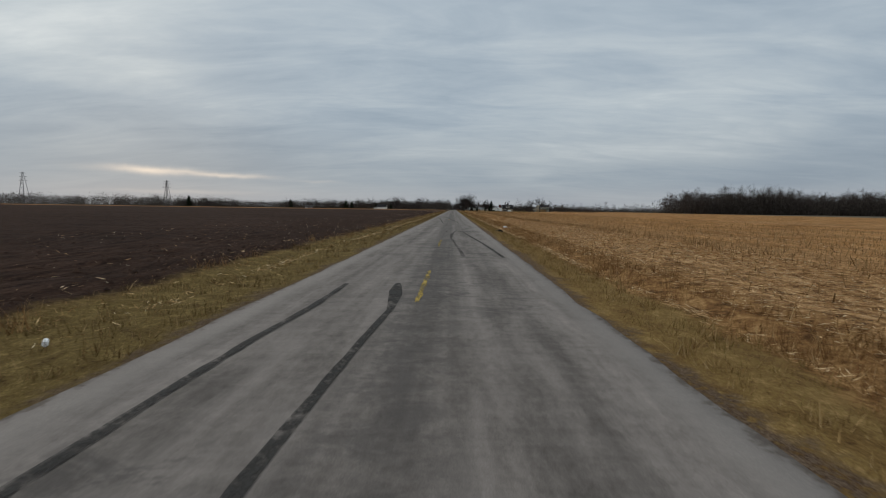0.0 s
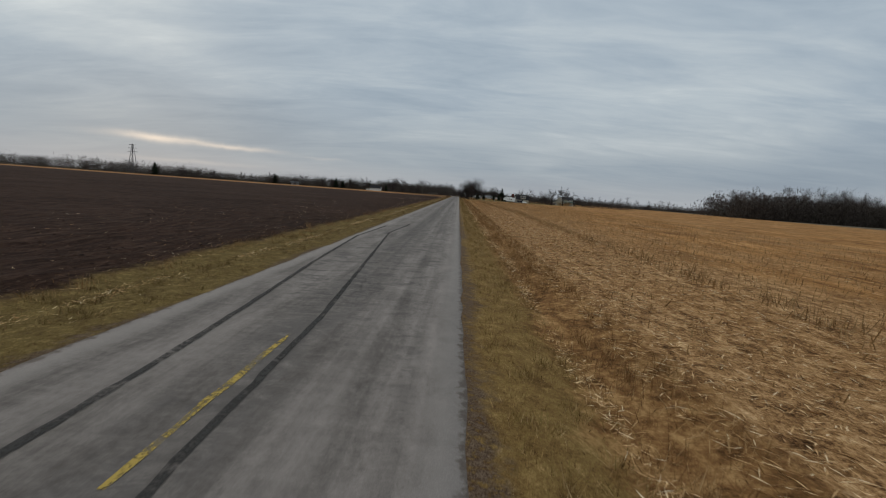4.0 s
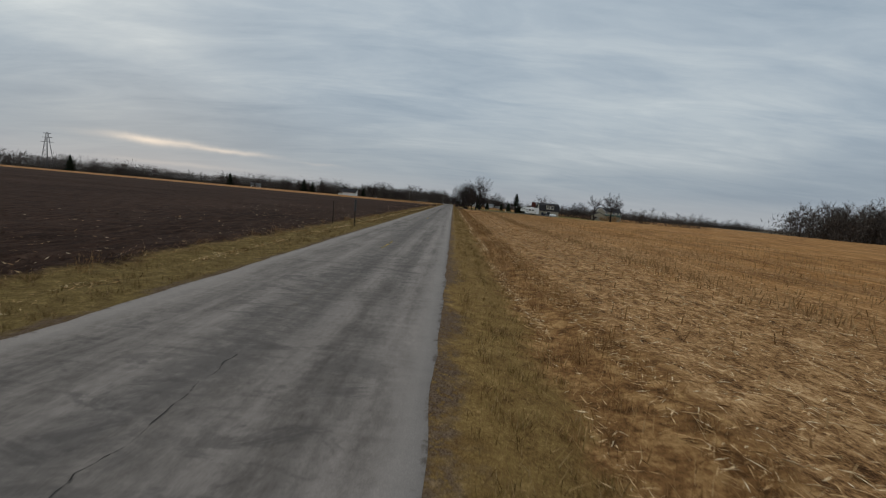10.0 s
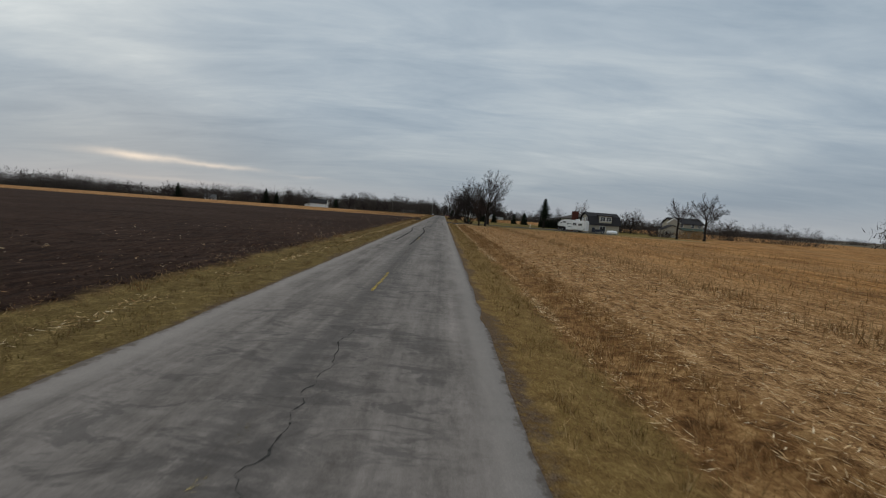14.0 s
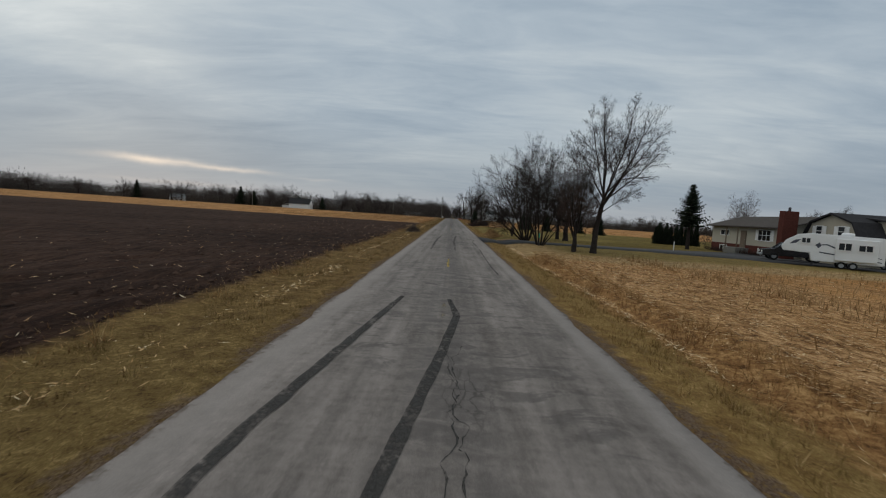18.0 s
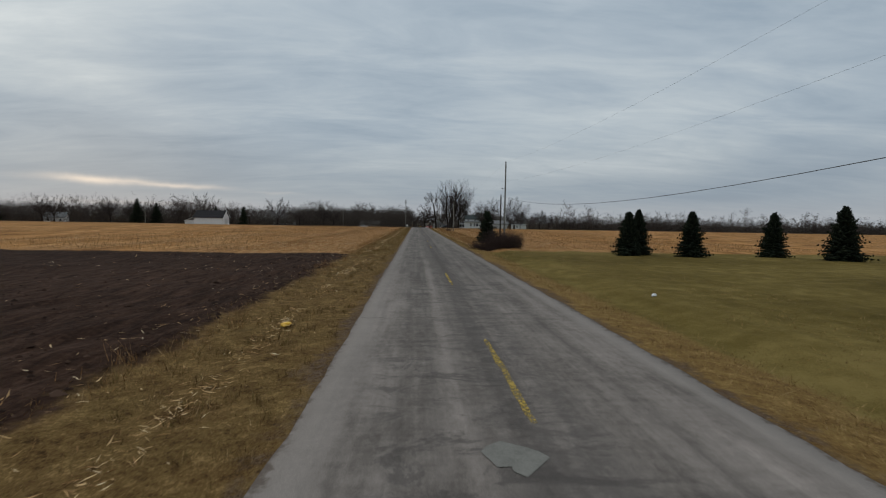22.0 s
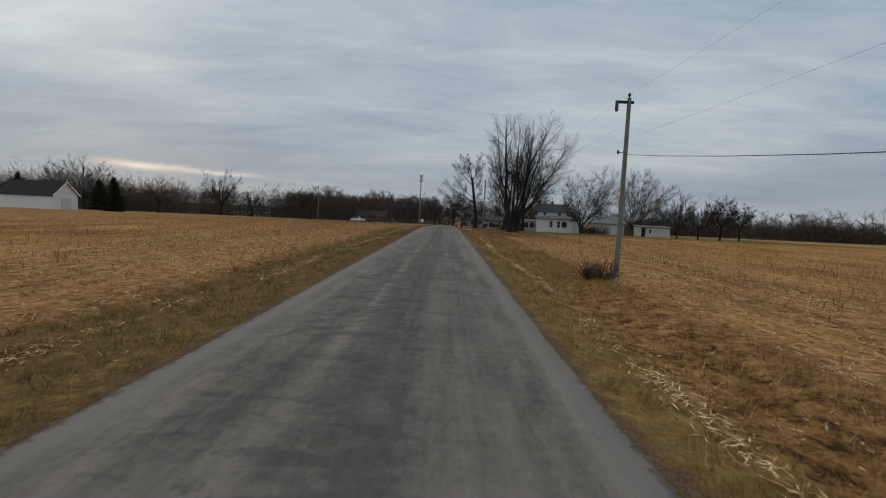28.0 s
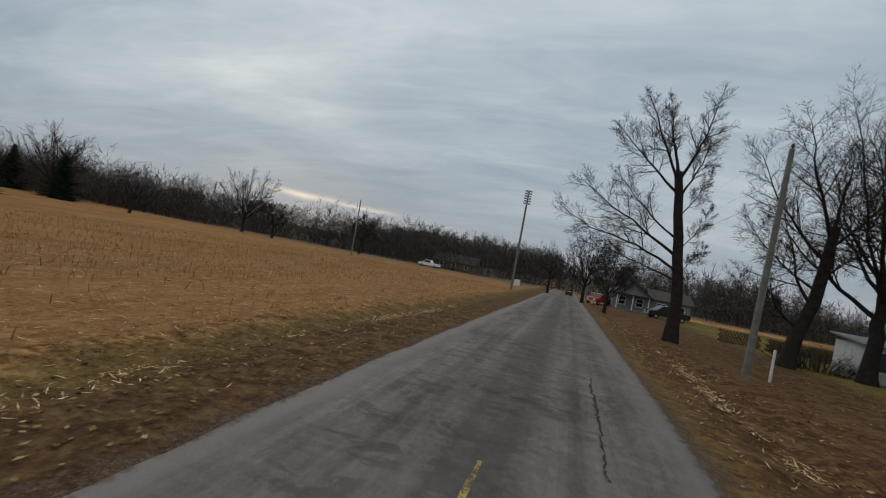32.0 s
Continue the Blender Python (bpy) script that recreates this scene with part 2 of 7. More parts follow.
    dry = n.ramp(gmix, (0.401, (0.12, 0.075, 0.032)), (0.500, (0.27, 0.180, 0.085)), (0.599, (0.40, 0.29, 0.155)))
    gravel = n.ramp(n.m("ADD", n.m("MULTIPLY", g3, 0.6), n.m("MULTIPLY", g2, 0.4)), (0.407, (0.034, 0.022, 0.015)), (0.500, (0.084, 0.056, 0.040)), (0.612, (0.17, 0.125, 0.092)))
    leafy = n.ramp(gmix, (0.407, (0.040, 0.021, 0.012)), (0.500, (0.090, 0.049, 0.025)), (0.599, (0.16, 0.100, 0.046)))
    far = n.ramp(huge, (0.407, (0.085, 0.072, 0.055)), (0.593, (0.14, 0.115, 0.08)))

    def box(x0, x1, y0, y1, s=0.5):
        a = n.m("MULTIPLY", n.step(xw, x0 - s, x0 + s), n.m("SUBTRACT", 1.0, n.step(xw, x1 - s, x1 + s)))
        c = n.m("MULTIPLY", n.step(yw, y0 - s, y0 + s), n.m("SUBTRACT", 1.0, n.step(yw, y1 - s, y1 + s)))
        return n.m("MULTIPLY", a, c)

    col = stub
    col = n.mix(box(-900, -6.0, -3000, 389.6, 0.35), col, soil)
    col = n.mix(n.step(x, 195.0, 205.0), col, far)
    col = n.mix(n.step(y, 600.0, 640.0), col, far)
    col = n.mix(box(3.6, 60, 321, 346, 1.2), col, dry)
    col = n.mix(n.m("MULTIPLY", box(9.0, 60, 326.5, 346, 1.6), 0.8), col, lawn)
    col = n.mix(box(4.2, 75, 344.5, 395.5, 0.9), col, lawn)
    col = n.mix(box(9.0, 70, 521, 600, 1.5), col, lawn)
    # right-hand side: verge, then a strip of tall weeds before the field
    plots = n.m("SUBTRACT", 1.0, box(0, 80, 324, 396, 1.0))
    col = n.mix(n.m("MULTIPLY", box(0, 6.7, -3000, 545, 0.35), plots), col, weeds)
    col = n.mix(box(0, 4.75, -3000, 900, 0.35), col, verge)
    col = n.mix(n.m("MULTIPLY", box(3.3, 14.0, 507, 600, 1.5), 0.92), col, leafy)
    rank = n.ramp(gmix, (0.42, (0.046, 0.024, 0.010)), (0.50, (0.200, 0.105, 0.038)), (0.60, (0.34, 0.200, 0.084)))
    col = n.mix(n.m("MULTIPLY", box(4.25, 7.4, 402, 522, 0.45), 0.88), col, rank)
    # left-hand side
    col = n.mix(box(-6.9, 0, 389, 3000, 0.35), col, weeds)
    col = n.mix(box(-6.2, 0, -3000, 900, 0.4), col, n.mix(n.m("MAXIMUM", n.m("MULTIPLY", n.noise(p, 0.7, 4, 0.6), 0.9), n.m("ADD", n.m("MULTIPLY", n.step(yw, 380.0, 392.0), 0.65), n.m("SUBTRACT", 1.0, n.step(yw, 285.0, 325.0)))), brown, olive))
    col = n.mix(n.m("MULTIPLY", box(-5.2, 0, 500, 900, 0.6), 0.88), col, leafy)
    # gravel shoulders
    col = n.mix(n.m("MULTIPLY", box(-3.14, 3.24, -3000, 900, 0.22), n.m("MULTIPLY", n.step(g2, 0.34, 0.50), 0.92)), col, gravel)
    n.put(b.inputs["Base Color"], col)
    hgt = n.m("ADD", n.m("MULTIPLY", g1, 0.4), n.m("ADD", n.m("MULTIPLY", g2, 0.4), n.m("MULTIPLY", g3, 0.2)))
    bumped(n, b, hgt, 0.9, 0.12)
    return m


def asphalt_material():
    m, n, b = surface("worn_asphalt", 0.88, 0.0, 0.15)
    p = place(n)
    x, y, z = n.sep(p)
    grain, w0 = n.noise(p, 160.0, 3, 0.7), n.noise(p, 1.3, 3)
    chips = n.nd("ShaderNodeTexVoronoi", {"Vector": p, "Scale": 95.0}).outputs["Distance"]
    blot = n.noise(n.vm("MULTIPLY", p, (1.5, 0.34, 1.0)), 1.0, 6, 0.66, 0.3)
    long = n.noise(n.vm("MULTIPLY", p, (1.7, 0.022, 1.0)), 1.0, 3, 0.5)
    cross = n.noise(n.vm("MULTIPLY", p, (0.5, 4.5, 1.0)), 1.0, 4, 0.65)
    f = n.m("ADD", n.m("MULTIPLY", blot, 0.42), n.m("ADD", n.m("MULTIPLY", n.noise(n.vm("MULTIPLY", p, (9.0, 5.0, 1.0)), 1.0, 6, 0.75), 0.26), n.m("ADD", n.m("MULTIPLY", long, 0.25), n.m("MULTIPLY", cross, 0.13))))
    col = n.ramp(f, (0.40, (0.068, 0.061, 0.056)), (0.475, (0.108, 0.098, 0.090)), (0.54, (0.148, 0.135, 0.125)), (0.64, (0.200, 0.183, 0.170)))
    # worn wheel tracks and long streaks
    xc = n.m("ADD", x, n.m("MULTIPLY", n.m("SUBTRACT", n.noise(n.vm("MULTIPLY", p, (0.8, 0.3, 1.0)), 1.0, 3), 0.5), 0.7))
    track = n.noise(n.vm("MULTIPLY", p, (3.6, 0.035, 1.0)), 1.0, 4, 0.6)
    lane = n.m("COSINE", n.m("MULTIPLY", xc, 4.2))
    tone = n.m("ADD", 1.0, n.m("ADD", n.m("MULTIPLY", n.m("SUBTRACT", track, 0.5), 0.85), n.m("MULTIPLY", lane, -0.07)))
    col = n.vm("MULTIPLY", col, n.join(tone, tone, tone))
    # dark mottled strip along the middle with smudges across it, pale bands by the edges
    mid = n.m("SUBTRACT", 1.0, n.step(n.m("ABSOLUTE", xc), 0.25, 1.05))
    smudge = n.noise(n.vm("MULTIPLY", p, (1.5, 2.7, 1.0)), 1.0, 6, 0.72, 0.7)
    col = n.mix(n.m("MULTIPLY", n.m("MULTIPLY", mid, n.step(n.m("ADD", n.m("MULTIPLY", blot, 0.55), n.m("MULTIPLY", smudge, 0.45)), 0.42, 0.57)), 0.66), col, (0.056, 0.052, 0.050))
    edge = n.step(n.m("ABSOLUTE", n.m("ADD", x, n.m("MULTIPLY", n.m("SUBTRACT", w0, 0.5), 0.35))), 2.30, 2.80)
    col = n.mix(n.m("MULTIPLY", edge, n.m("ADD", 0.45, n.m("MULTIPLY", smudge, 0.6))), col, (0.212, 0.197, 0.184))
    spot = n.m("MULTIPLY", n.step(n.noise(n.vm("MULTIPLY", p, (0.8, 1.5, 1.0)), 1.1, 6, 0.74, 0.8), 0.50, 0.60), n.step(n.noise(n.vm("MULTIPLY", p, (1.0, 0.5, 1.0)), 0.16, 3, 0.6), 0.42, 0.54))
    inner = n.m("SUBTRACT", 1.0, n.step(n.m("ABSOLUTE", xc), 1.8, 2.5))
    col = n.mix(n.m("MULTIPLY", n.m("MULTIPLY", spot, inner), 0.60), col, (0.055, 0.051, 0.049))
    # crazed, broken surface along the middle joint
    craze = n.nd("ShaderNodeTexVoronoi", {"Vector": n.vm("ADD", n.vm("MULTIPLY", p, (5.5, 2.6, 1.0)), n.join(n.m("MULTIPLY", blot, 1.6), n.m("MULTIPLY", cross, 1.6), 0.0)), "Scale": 1.0}, feature="DISTANCE_TO_EDGE").outputs["Distance"]
    where = n.m("MULTIPLY", n.m("SUBTRACT", 1.0, n.step(n.m("ABSOLUTE", n.m("SUBTRACT", xc, 0.25)), 0.15, 0.65)), n.step(n.noise(n.vm("MULTIPLY", p, (0.2, 0.10, 1.0)), 1.0, 3, 0.6), 0.50, 0.60))
    split = n.m("MULTIPLY", n.m("SUBTRACT", 1.0, n.step(craze, 0.02, 0.07)), n.m("MULTIPLY", where, n.step(blot, 0.38, 0.56)))
    col = n.mix(n.m("MULTIPLY", split, 0.55), col, (0.030, 0.028, 0.026))
    dirt = n.step(n.m("ADD", n.m("ABSOLUTE", x), n.m("MULTIPLY", n.m("SUBTRACT", n.noise(p, 5.0, 5, 0.7), 0.5), 0.55)), 2.90, 3.02)
    col = n.mix(n.m("MULTIPLY", dirt, 0.75), col, (0.070, 0.054, 0.042))
    col = n.vm("MULTIPLY", col, (1.035, 1.0, 0.985))
    sp = n.m("ADD", 0.66, n.m("MULTIPLY", n.m("ADD", n.m("MULTIPLY", grain, 0.6), n.m("MULTIPLY", chips, 0.55)), 0.72))
    col = n.vm("MULTIPLY", col, n.join(sp, sp, sp))
    # the later stretch was laid with darker stone
    later = n.m("SUBTRACT", 1.0, n.m("MULTIPLY", n.step(n.m("ADD", y, n.m("MULTIPLY", w0, 8.0)), 374.0, 384.0), 0.20))
    col = n.vm("MULTIPLY", col, n.join(later, later, later))
    n.put(b.inputs["Base Color"], col)
    bumped(n, b, n.m("ADD", grain, chips), 0.5, 0.004)
    return m


M = {
    "ground": ground_material(),
    "asphalt": asphalt_material(),
    "drive": plain("dark_driveway_asphalt", (0.060, 0.060, 0.062), 0.85, 0, 0.3, 1.5, 0.3, False),
    "straw": island("corn_straw", ((0.0, (0.20, 0.105, 0.044)), (0.25, (0.42, 0.250, 0.112)), (0.55, (0.66, 0.430, 0.210)), (0.8, (0.84, 0.620, 0.360)), (1.0, (0.90, 0.77, 0.54))), 0.7, 0.3),
    "stalk": island("corn_stalk", ((0.0, (0.16, 0.090, 0.038)), (0.5, (0.30, 0.178, 0.078)), (1.0, (0.46, 0.31, 0.155))), 0.75, 0.3),
    "blade": island("verge_grass", ((0.0, (0.115, 0.064, 0.023)), (0.25, (0.182, 0.112, 0.038)), (0.5, (0.212, 0.150, 0.050)), (0.7, (0.32, 0.20, 0.078)), (0.88, (0.45, 0.30, 0.14)), (1.0, (0.40, 0.29, 0.15))), 0.8, 0.4),
    "blade_dry": island("dry_verge_grass", ((0.0, (0.062, 0.030, 0.012)), (0.25, (0.100, 0.064, 0.023)), (0.5, (0.140, 0.102, 0.035)), (0.7, (0.18, 0.104, 0.042)), (0.88, (0.28, 0.178, 0.080)), (1.0, (0.38, 0.265, 0.138))), 0.8, 0.4),
    "weed": island("dead_weeds", ((0.0, (0.110, 0.053, 0.020)), (0.4, (0.230, 0.120, 0.046)), (0.8, (0.37, 0.220, 0.092)), (1.0, (0.60, 0.42, 0.22))), 0.85, 0.3),
    "clod": island("soil_clods", ((0.0, (0.014, 0.0076, 0.0054)), (0.6, (0.034, 0.0190, 0.0130)), (1.0, (0.068, 0.041, 0.029))), 0.95),
    "leaf": island("fallen_leaves", ((0.0, (0.06, 0.028, 0.014)), (0.5, (0.13, 0.066, 0.028)), (0.9, (0.24, 0.14, 0.06)), (1.0, (0.42, 0.30, 0.17))), 0.8),
    "bark": plain("grey_brown_bark", (0.030, 0.024, 0.021), 0.95, 0, 0.45, 3.0, 0.6),
    "bark_pale": plain("pale_bark", (0.085, 0.068, 0.055), 0.95, 0, 0.4, 3.0, 0.6),
    "twig": plain("dark_twigs", (0.036, 0.029, 0.027), 0.9, 0, 0.3, 2.0),
    "twig_red": plain("reddish_twigs", (0.060, 0.042, 0.037), 0.9, 0, 0.35, 2.0),
    # wood browns lightened so that the colour carries the haze of distance
    "far_wood": island("hazed_bare_wood", ((0.0, (0.040, 0.033, 0.029)), (0.6, (0.068, 0.056, 0.049)), (1.0, (0.112, 0.092, 0.078))), 0.95),
    "needle": island("spruce_needles", ((0.0, (0.008, 0.012, 0.008)), (0.6, (0.015, 0.021, 0.013)), (1.0, (0.032, 0.040, 0.023))), 0.8),
    "paint": worn("worn_yellow_paint", (0.37, 0.265, 0.068), 0.39, 0.60, 20.0),
    "paint_faded": worn("faded_yellow_paint", (0.36, 0.265, 0.090), 0.36, 0.60, 14.0),
    "paint_gone": worn("nearly_lost_yellow_paint", (0.30, 0.235, 0.110), 0.52, 0.70, 20.0),
    "rubber": worn("skid_rubber", (0.040, 0.038, 0.036), 0.32, 0.58, 12.0),
    "rubber_faint": worn("faded_skid_rubber", (0.058, 0.055, 0.053), 0.36, 0.68, 22.0),
    "tar": worn("old_tar", (0.042, 0.040, 0.038), 0.36, 0.55, 9.0),
    "patch": plain("pale_patch_asphalt", (0.165, 0.163, 0.150), 0.9, 0, 0.25, 4.0, 0.3, False),
    "white": plain("white_siding", (0.62, 0.63, 0.63), 0.6, 0, 0.06, 1.0),
    "white_old": plain("weathered_white_boards", (0.50, 0.50, 0.49), 0.75, 0, 0.15, 1.5, 0.1),
    "grey_board": plain("grey_painted_boards", (0.20, 0.20, 0.20), 0.8, 0, 0.15, 1.5, 0.1),
    "roof_slate": plain("dull_grey_green_roof", (0.055, 0.066, 0.066), 0.75, 0, 0.25, 3.0, 0.2),
    "beige": plain("beige_siding", (0.39, 0.365, 0.30), 0.7, 0, 0.06, 1.0),
    "mustard": plain("tan_siding", (0.35, 0.32, 0.255), 0.7, 0, 0.06, 1.0),
    "brick": plain("red_brick", (0.090, 0.031, 0.024), 0.9, 0, 0.35, 7.0, 0.4),
    "shingle": plain("grey_brown_shingles", (0.066, 0.058, 0.052), 0.9, 0, 0.3, 4.0, 0.4),
    "shingle_dark": plain("charcoal_shingles", (0.030, 0.029, 0.031), 0.9, 0, 0.3, 4.0, 0.4),
    "roof_green": plain("faded_green_roof", (0.054, 0.083, 0.072), 0.7, 0.0, 0.25, 3.0, 0.2),
    "roof_grey": plain("grey_roof", (0.17, 0.175, 0.18), 0.7, 0, 0.2, 3.0, 0.2),
    "glass": plain("dark_window_glass", (0.020, 0.024, 0.028), 0.08, 0, 0.2, 2.0),
    "trim": plain("white_trim", (0.68, 0.68, 0.67), 0.55, 0, 0.08, 2.0),
    # dark door wood, also the painted shade inside the shed doorway
    "dark": plain("dark_wood_and_doorway_shade", (0.030, 0.024, 0.020), 0.9, 0, 0.4, 3.0),
    "wood": plain("weathered_wood", (0.16, 0.125, 0.095), 0.85, 0, 0.35, 6.0, 0.3),
    "pole": plain("grey_utility_pole_wood", (0.165, 0.160, 0.142), 0.9, 0, 0.35, 3.0, 0.4),
    "pole_dark": plain("dark_treated_wood", (0.040, 0.033, 0.028), 0.9, 0, 0.35, 3.0, 0.4),
    "metal": plain("galvanised_steel", (0.33, 0.34, 0.35), 0.45, 0.8, 0.15, 4.0),
    "steel_dark": plain("dark_steel", (0.055, 0.055, 0.058), 0.5, 0.6, 0.2, 4.0),
    "gel": plain("white_fibreglass", (0.72, 0.73, 0.73), 0.3, 0, 0.04, 1.0),
    "decal": plain("dark_blue_grey_decal", (0.055, 0.062, 0.085), 0.4, 0, 0.2, 3.0),
    "tyre": plain("tyre_rubber", (0.020, 0.020, 0.020), 0.85, 0, 0.3, 8.0),
    "black_paint": plain("black_car_paint", (0.012, 0.012, 0.014), 0.25, 0, 0.2, 2.0),
    "blue_paint": plain("dark_blue_car_paint", (0.014, 0.019, 0.034), 0.25, 0, 0.2, 2.0),
    "red_paint": plain("red_paint", (0.30, 0.030, 0.022), 0.5, 0, 0.2, 3.0),
    "sign_yellow": plain("yellow_sign_sheet", (0.72, 0.42, 0.02), 0.45, 0, 0.1, 3.0),
    "bag": plain("black_plastic_bag", (0.008, 0.008, 0.009), 0.65, 0, 0.4, 9.0, 0.5),
    "paper": plain("white_litter_sheet", (0.74, 0.76, 0.78), 0.6, 0, 0.06, 6.0),
    "green": plain("green_plastic", (0.02, 0.22, 0.13), 0.5, 0, 0.1, 3.0),
    "cable": plain("black_cable", (0.022, 0.022, 0.024), 0.6, 0, 0.2, 2.0),
    "log": plain("cut_firewood", (0.13, 0.085, 0.05), 0.9, 0, 0.5, 7.0, 0.3),
}


# ---- mesh helpers ----
def height(x, y):
    """Lie of the land: flat, falling away gently past the last farm, a shallow swale beside the road."""
    x, y = np.asarray(x, float), np.asarray(y, float)
    z = -np.clip(y - 528, 0, 190) * 0.021
    ax = np.abs(x)
    swale = np.where(x > 0, 0.17 * np.exp(-((ax - 5.1) / 0.85) ** 2), 0.10 * np.exp(-((ax - 5.3) / 1.0) ** 2))
    bank = np.where(x > 0, 0.05 * np.exp(-((ax - 7.2) / 1.2) ** 2), 0.06 * np.exp(-((ax - 7.0) / 1.5) ** 2))
    edge = -0.035 * np.clip((ax - 2.9) / 0.3, 0, 1)
    return z - swale + bank + edge


def lie(x, y):
    return float(height(x, y))


def big_mesh(name, v, f, mat, parent=None, smooth=False):
    """A mesh object from numpy arrays; all faces have the same number of corners."""
    v, f = np.asarray(v, np.float32), np.asarray(f, np.int32)
    me = bpy.data.meshes.new(name)
    me.vertices.add(len(v))
    me.vertices.foreach_set("co", v.ravel())
    k = f.shape[1]
    me.loops.add(f.size)
    me.loops.foreach_set("vertex_index", f.ravel())
    me.polygons.add(len(f))
    me.polygons.foreach_set("loop_start", np.arange(0, f.size, k, dtype=np.int32))
    if smooth:
        me.polygons.foreach_set("use_smooth", np.ones(len(f), bool))
    me.update(calc_edges=True)
    me.materials.append(mat)
    ob = new(name, me)
    if parent:
        ob.parent = parent
    return ob


def part(name, bm, mat, parent=None, label=""):
    me = bpy.data.meshes.new(name)
    bm.to_mesh(me)
    bm.free()
    me.materials.append(mat)
    ob = new(name, me)
    if parent:
        ob.parent = parent
    if label:
        tagged(ob, label)
    return ob


def base(name, x, y, z=None, turn=0.0):
    e = new(name)
    e.empty_display_size = 0.3
    e.matrix_basis = pose(x, y, lie(x, y) if z is None else z, 0, 0, turn)
    return e


def cuboid(bm, x0, x1, y0, y1, z0, z1, bevel=0.0):
    vs = [bm.verts.new(c) for c in ((x0, y0, z0), (x1, y0, z0), (x1, y1, z0), (x0, y1, z0), (x0, y0, z1), (x1, y0, z1), (x1, y1, z1), (x0, y1, z1))]
    fs = [bm.faces.new([vs[i] for i in q]) for q in ((3, 2, 1, 0), (4, 5, 6, 7), (0, 1, 5, 4), (1, 2, 6, 5), (2, 3, 7, 6), (3, 0, 4, 7))]
    if bevel:
        es = list({e for f in fs for e in f.edges})
        bmesh.ops.bevel(bm, geom=es, offset=bevel, segments=1, affect="EDGES", profile=0.5)
    return vs


def block(x0, x1, y0, y1, z0, z1, bevel=0.0):
    bm = bmesh.new()
    cuboid(bm, x0, x1, y0, y1, z0, z1, bevel)
    return bm


def prism(outline, axis, lo, hi):
    """A solid from an outline in the plane across the axis ('x': points are (y, z); 'y': points are (x, z); 'z': points are (x, y))."""
    bm = bmesh.new()
    put = {"x": lambda a, b, h: (h, a, b), "y": lambda a, b, h: (a, h, b), "z": lambda a, b, h: (a, b, h)}[axis]
    lows = [bm.verts.new(put(a, b, lo)) for a, b in outline]
    highs = [bm.verts.new(put(a, b, hi)) for a, b in outline]
    n = len(outline)
    bm.faces.new(lows[::-1])
    bm.faces.new(highs)
    for i in range(n):
        bm.faces.new((lows[i], lows[(i + 1) % n], highs[(i + 1) % n], highs[i]))
    bmesh.ops.recalc_face_normals(bm, faces=bm.faces)
    return bm


def rod(bm, a, b, r0, r1=None, sides=10):
    a, b = Vector(a), Vector(b)
    q = (b - a).to_track_quat("Z", "Y")
    ring = []
    for p, r in ((a, r0), (b, r0 if r1 is None else r1)):
        ring.append([bm.verts.new(p + q @ Vector((r * math.cos(2 * math.pi * i / sides), r * math.sin(2 * math.pi * i / sides), 0))) for i in range(sides)])
    for i in range(sides):
        bm.faces.new((ring[0][i], ring[0][(i + 1) % sides], ring[1][(i + 1) % sides], ring[1][i]))
    bm.faces.new(ring[0][::-1])
    bm.faces.new(ring[1])
    return bm


def tubes(lines, sides):
    """Tapered tubes round polylines, all with the same number of points: (n, k, 3) and (n, k)."""
    p = np.array([l[0] for l in lines])
    r = np.array([l[1] for l in lines])
    n, k = r.shape
    t = np.gradient(p, axis=1)
    t /= np.linalg.norm(t, axis=2, keepdims=True) + 1e-9
    ref = np.where(np.abs(t[..., 2:3]) > 0.85, np.array([1.0, 0, 0]), np.array([0, 0, 1.0]))
    u = np.cross(t, ref)
    u /= np.linalg.norm(u, axis=2, keepdims=True) + 1e-9
    w = np.cross(t, u)
    a = np.arange(sides) * 2 * np.pi / sides
    ring = p[:, :, None] + r[:, :, None, None] * (np.cos(a)[:, None] * u[:, :, None] + np.sin(a)[:, None] * w[:, :, None])
    i = np.arange(n * k).reshape(n, k)[:, :-1, None] * sides + np.arange(sides)
    j = np.arange(n * k).reshape(n, k)[:, :-1, None] * sides + (np.arange(sides) + 1) % sides
    f = np.stack([i, j, j + sides, i + sides], -1).reshape(-1, 4)
    return ring.reshape(-1, 3), f


def three(f):
    """Four-cornered faces cut into triangles."""
    f = np.asarray(f)
    return f if f.shape[1] == 3 else np.concatenate([f[:, [0, 1, 2]], f[:, [0, 2, 3]]])


def slivers(p, d, w, rng):
    """Many tapering twigs, one narrow face each: foot, run, half width."""
    p, d = np.asarray(p), np.asarray(d)
    s = np.cross(d, rng.normal(0, 1, p.shape))
    s *= (np.asarray(w) / (np.linalg.norm(s, axis=1) + 1e-9))[:, None]
    return np.stack([p - s, p + s, p + d], 1).reshape(-1, 3), np.arange(len(p) * 3).reshape(-1, 3)


def stack(chunks):
    vs, fs, o = [], [], 0
    for v, f in chunks:
        vs.append(v)
        fs.append(f + o)
        o += len(v)
    return np.concatenate(vs), np.concatenate(fs)

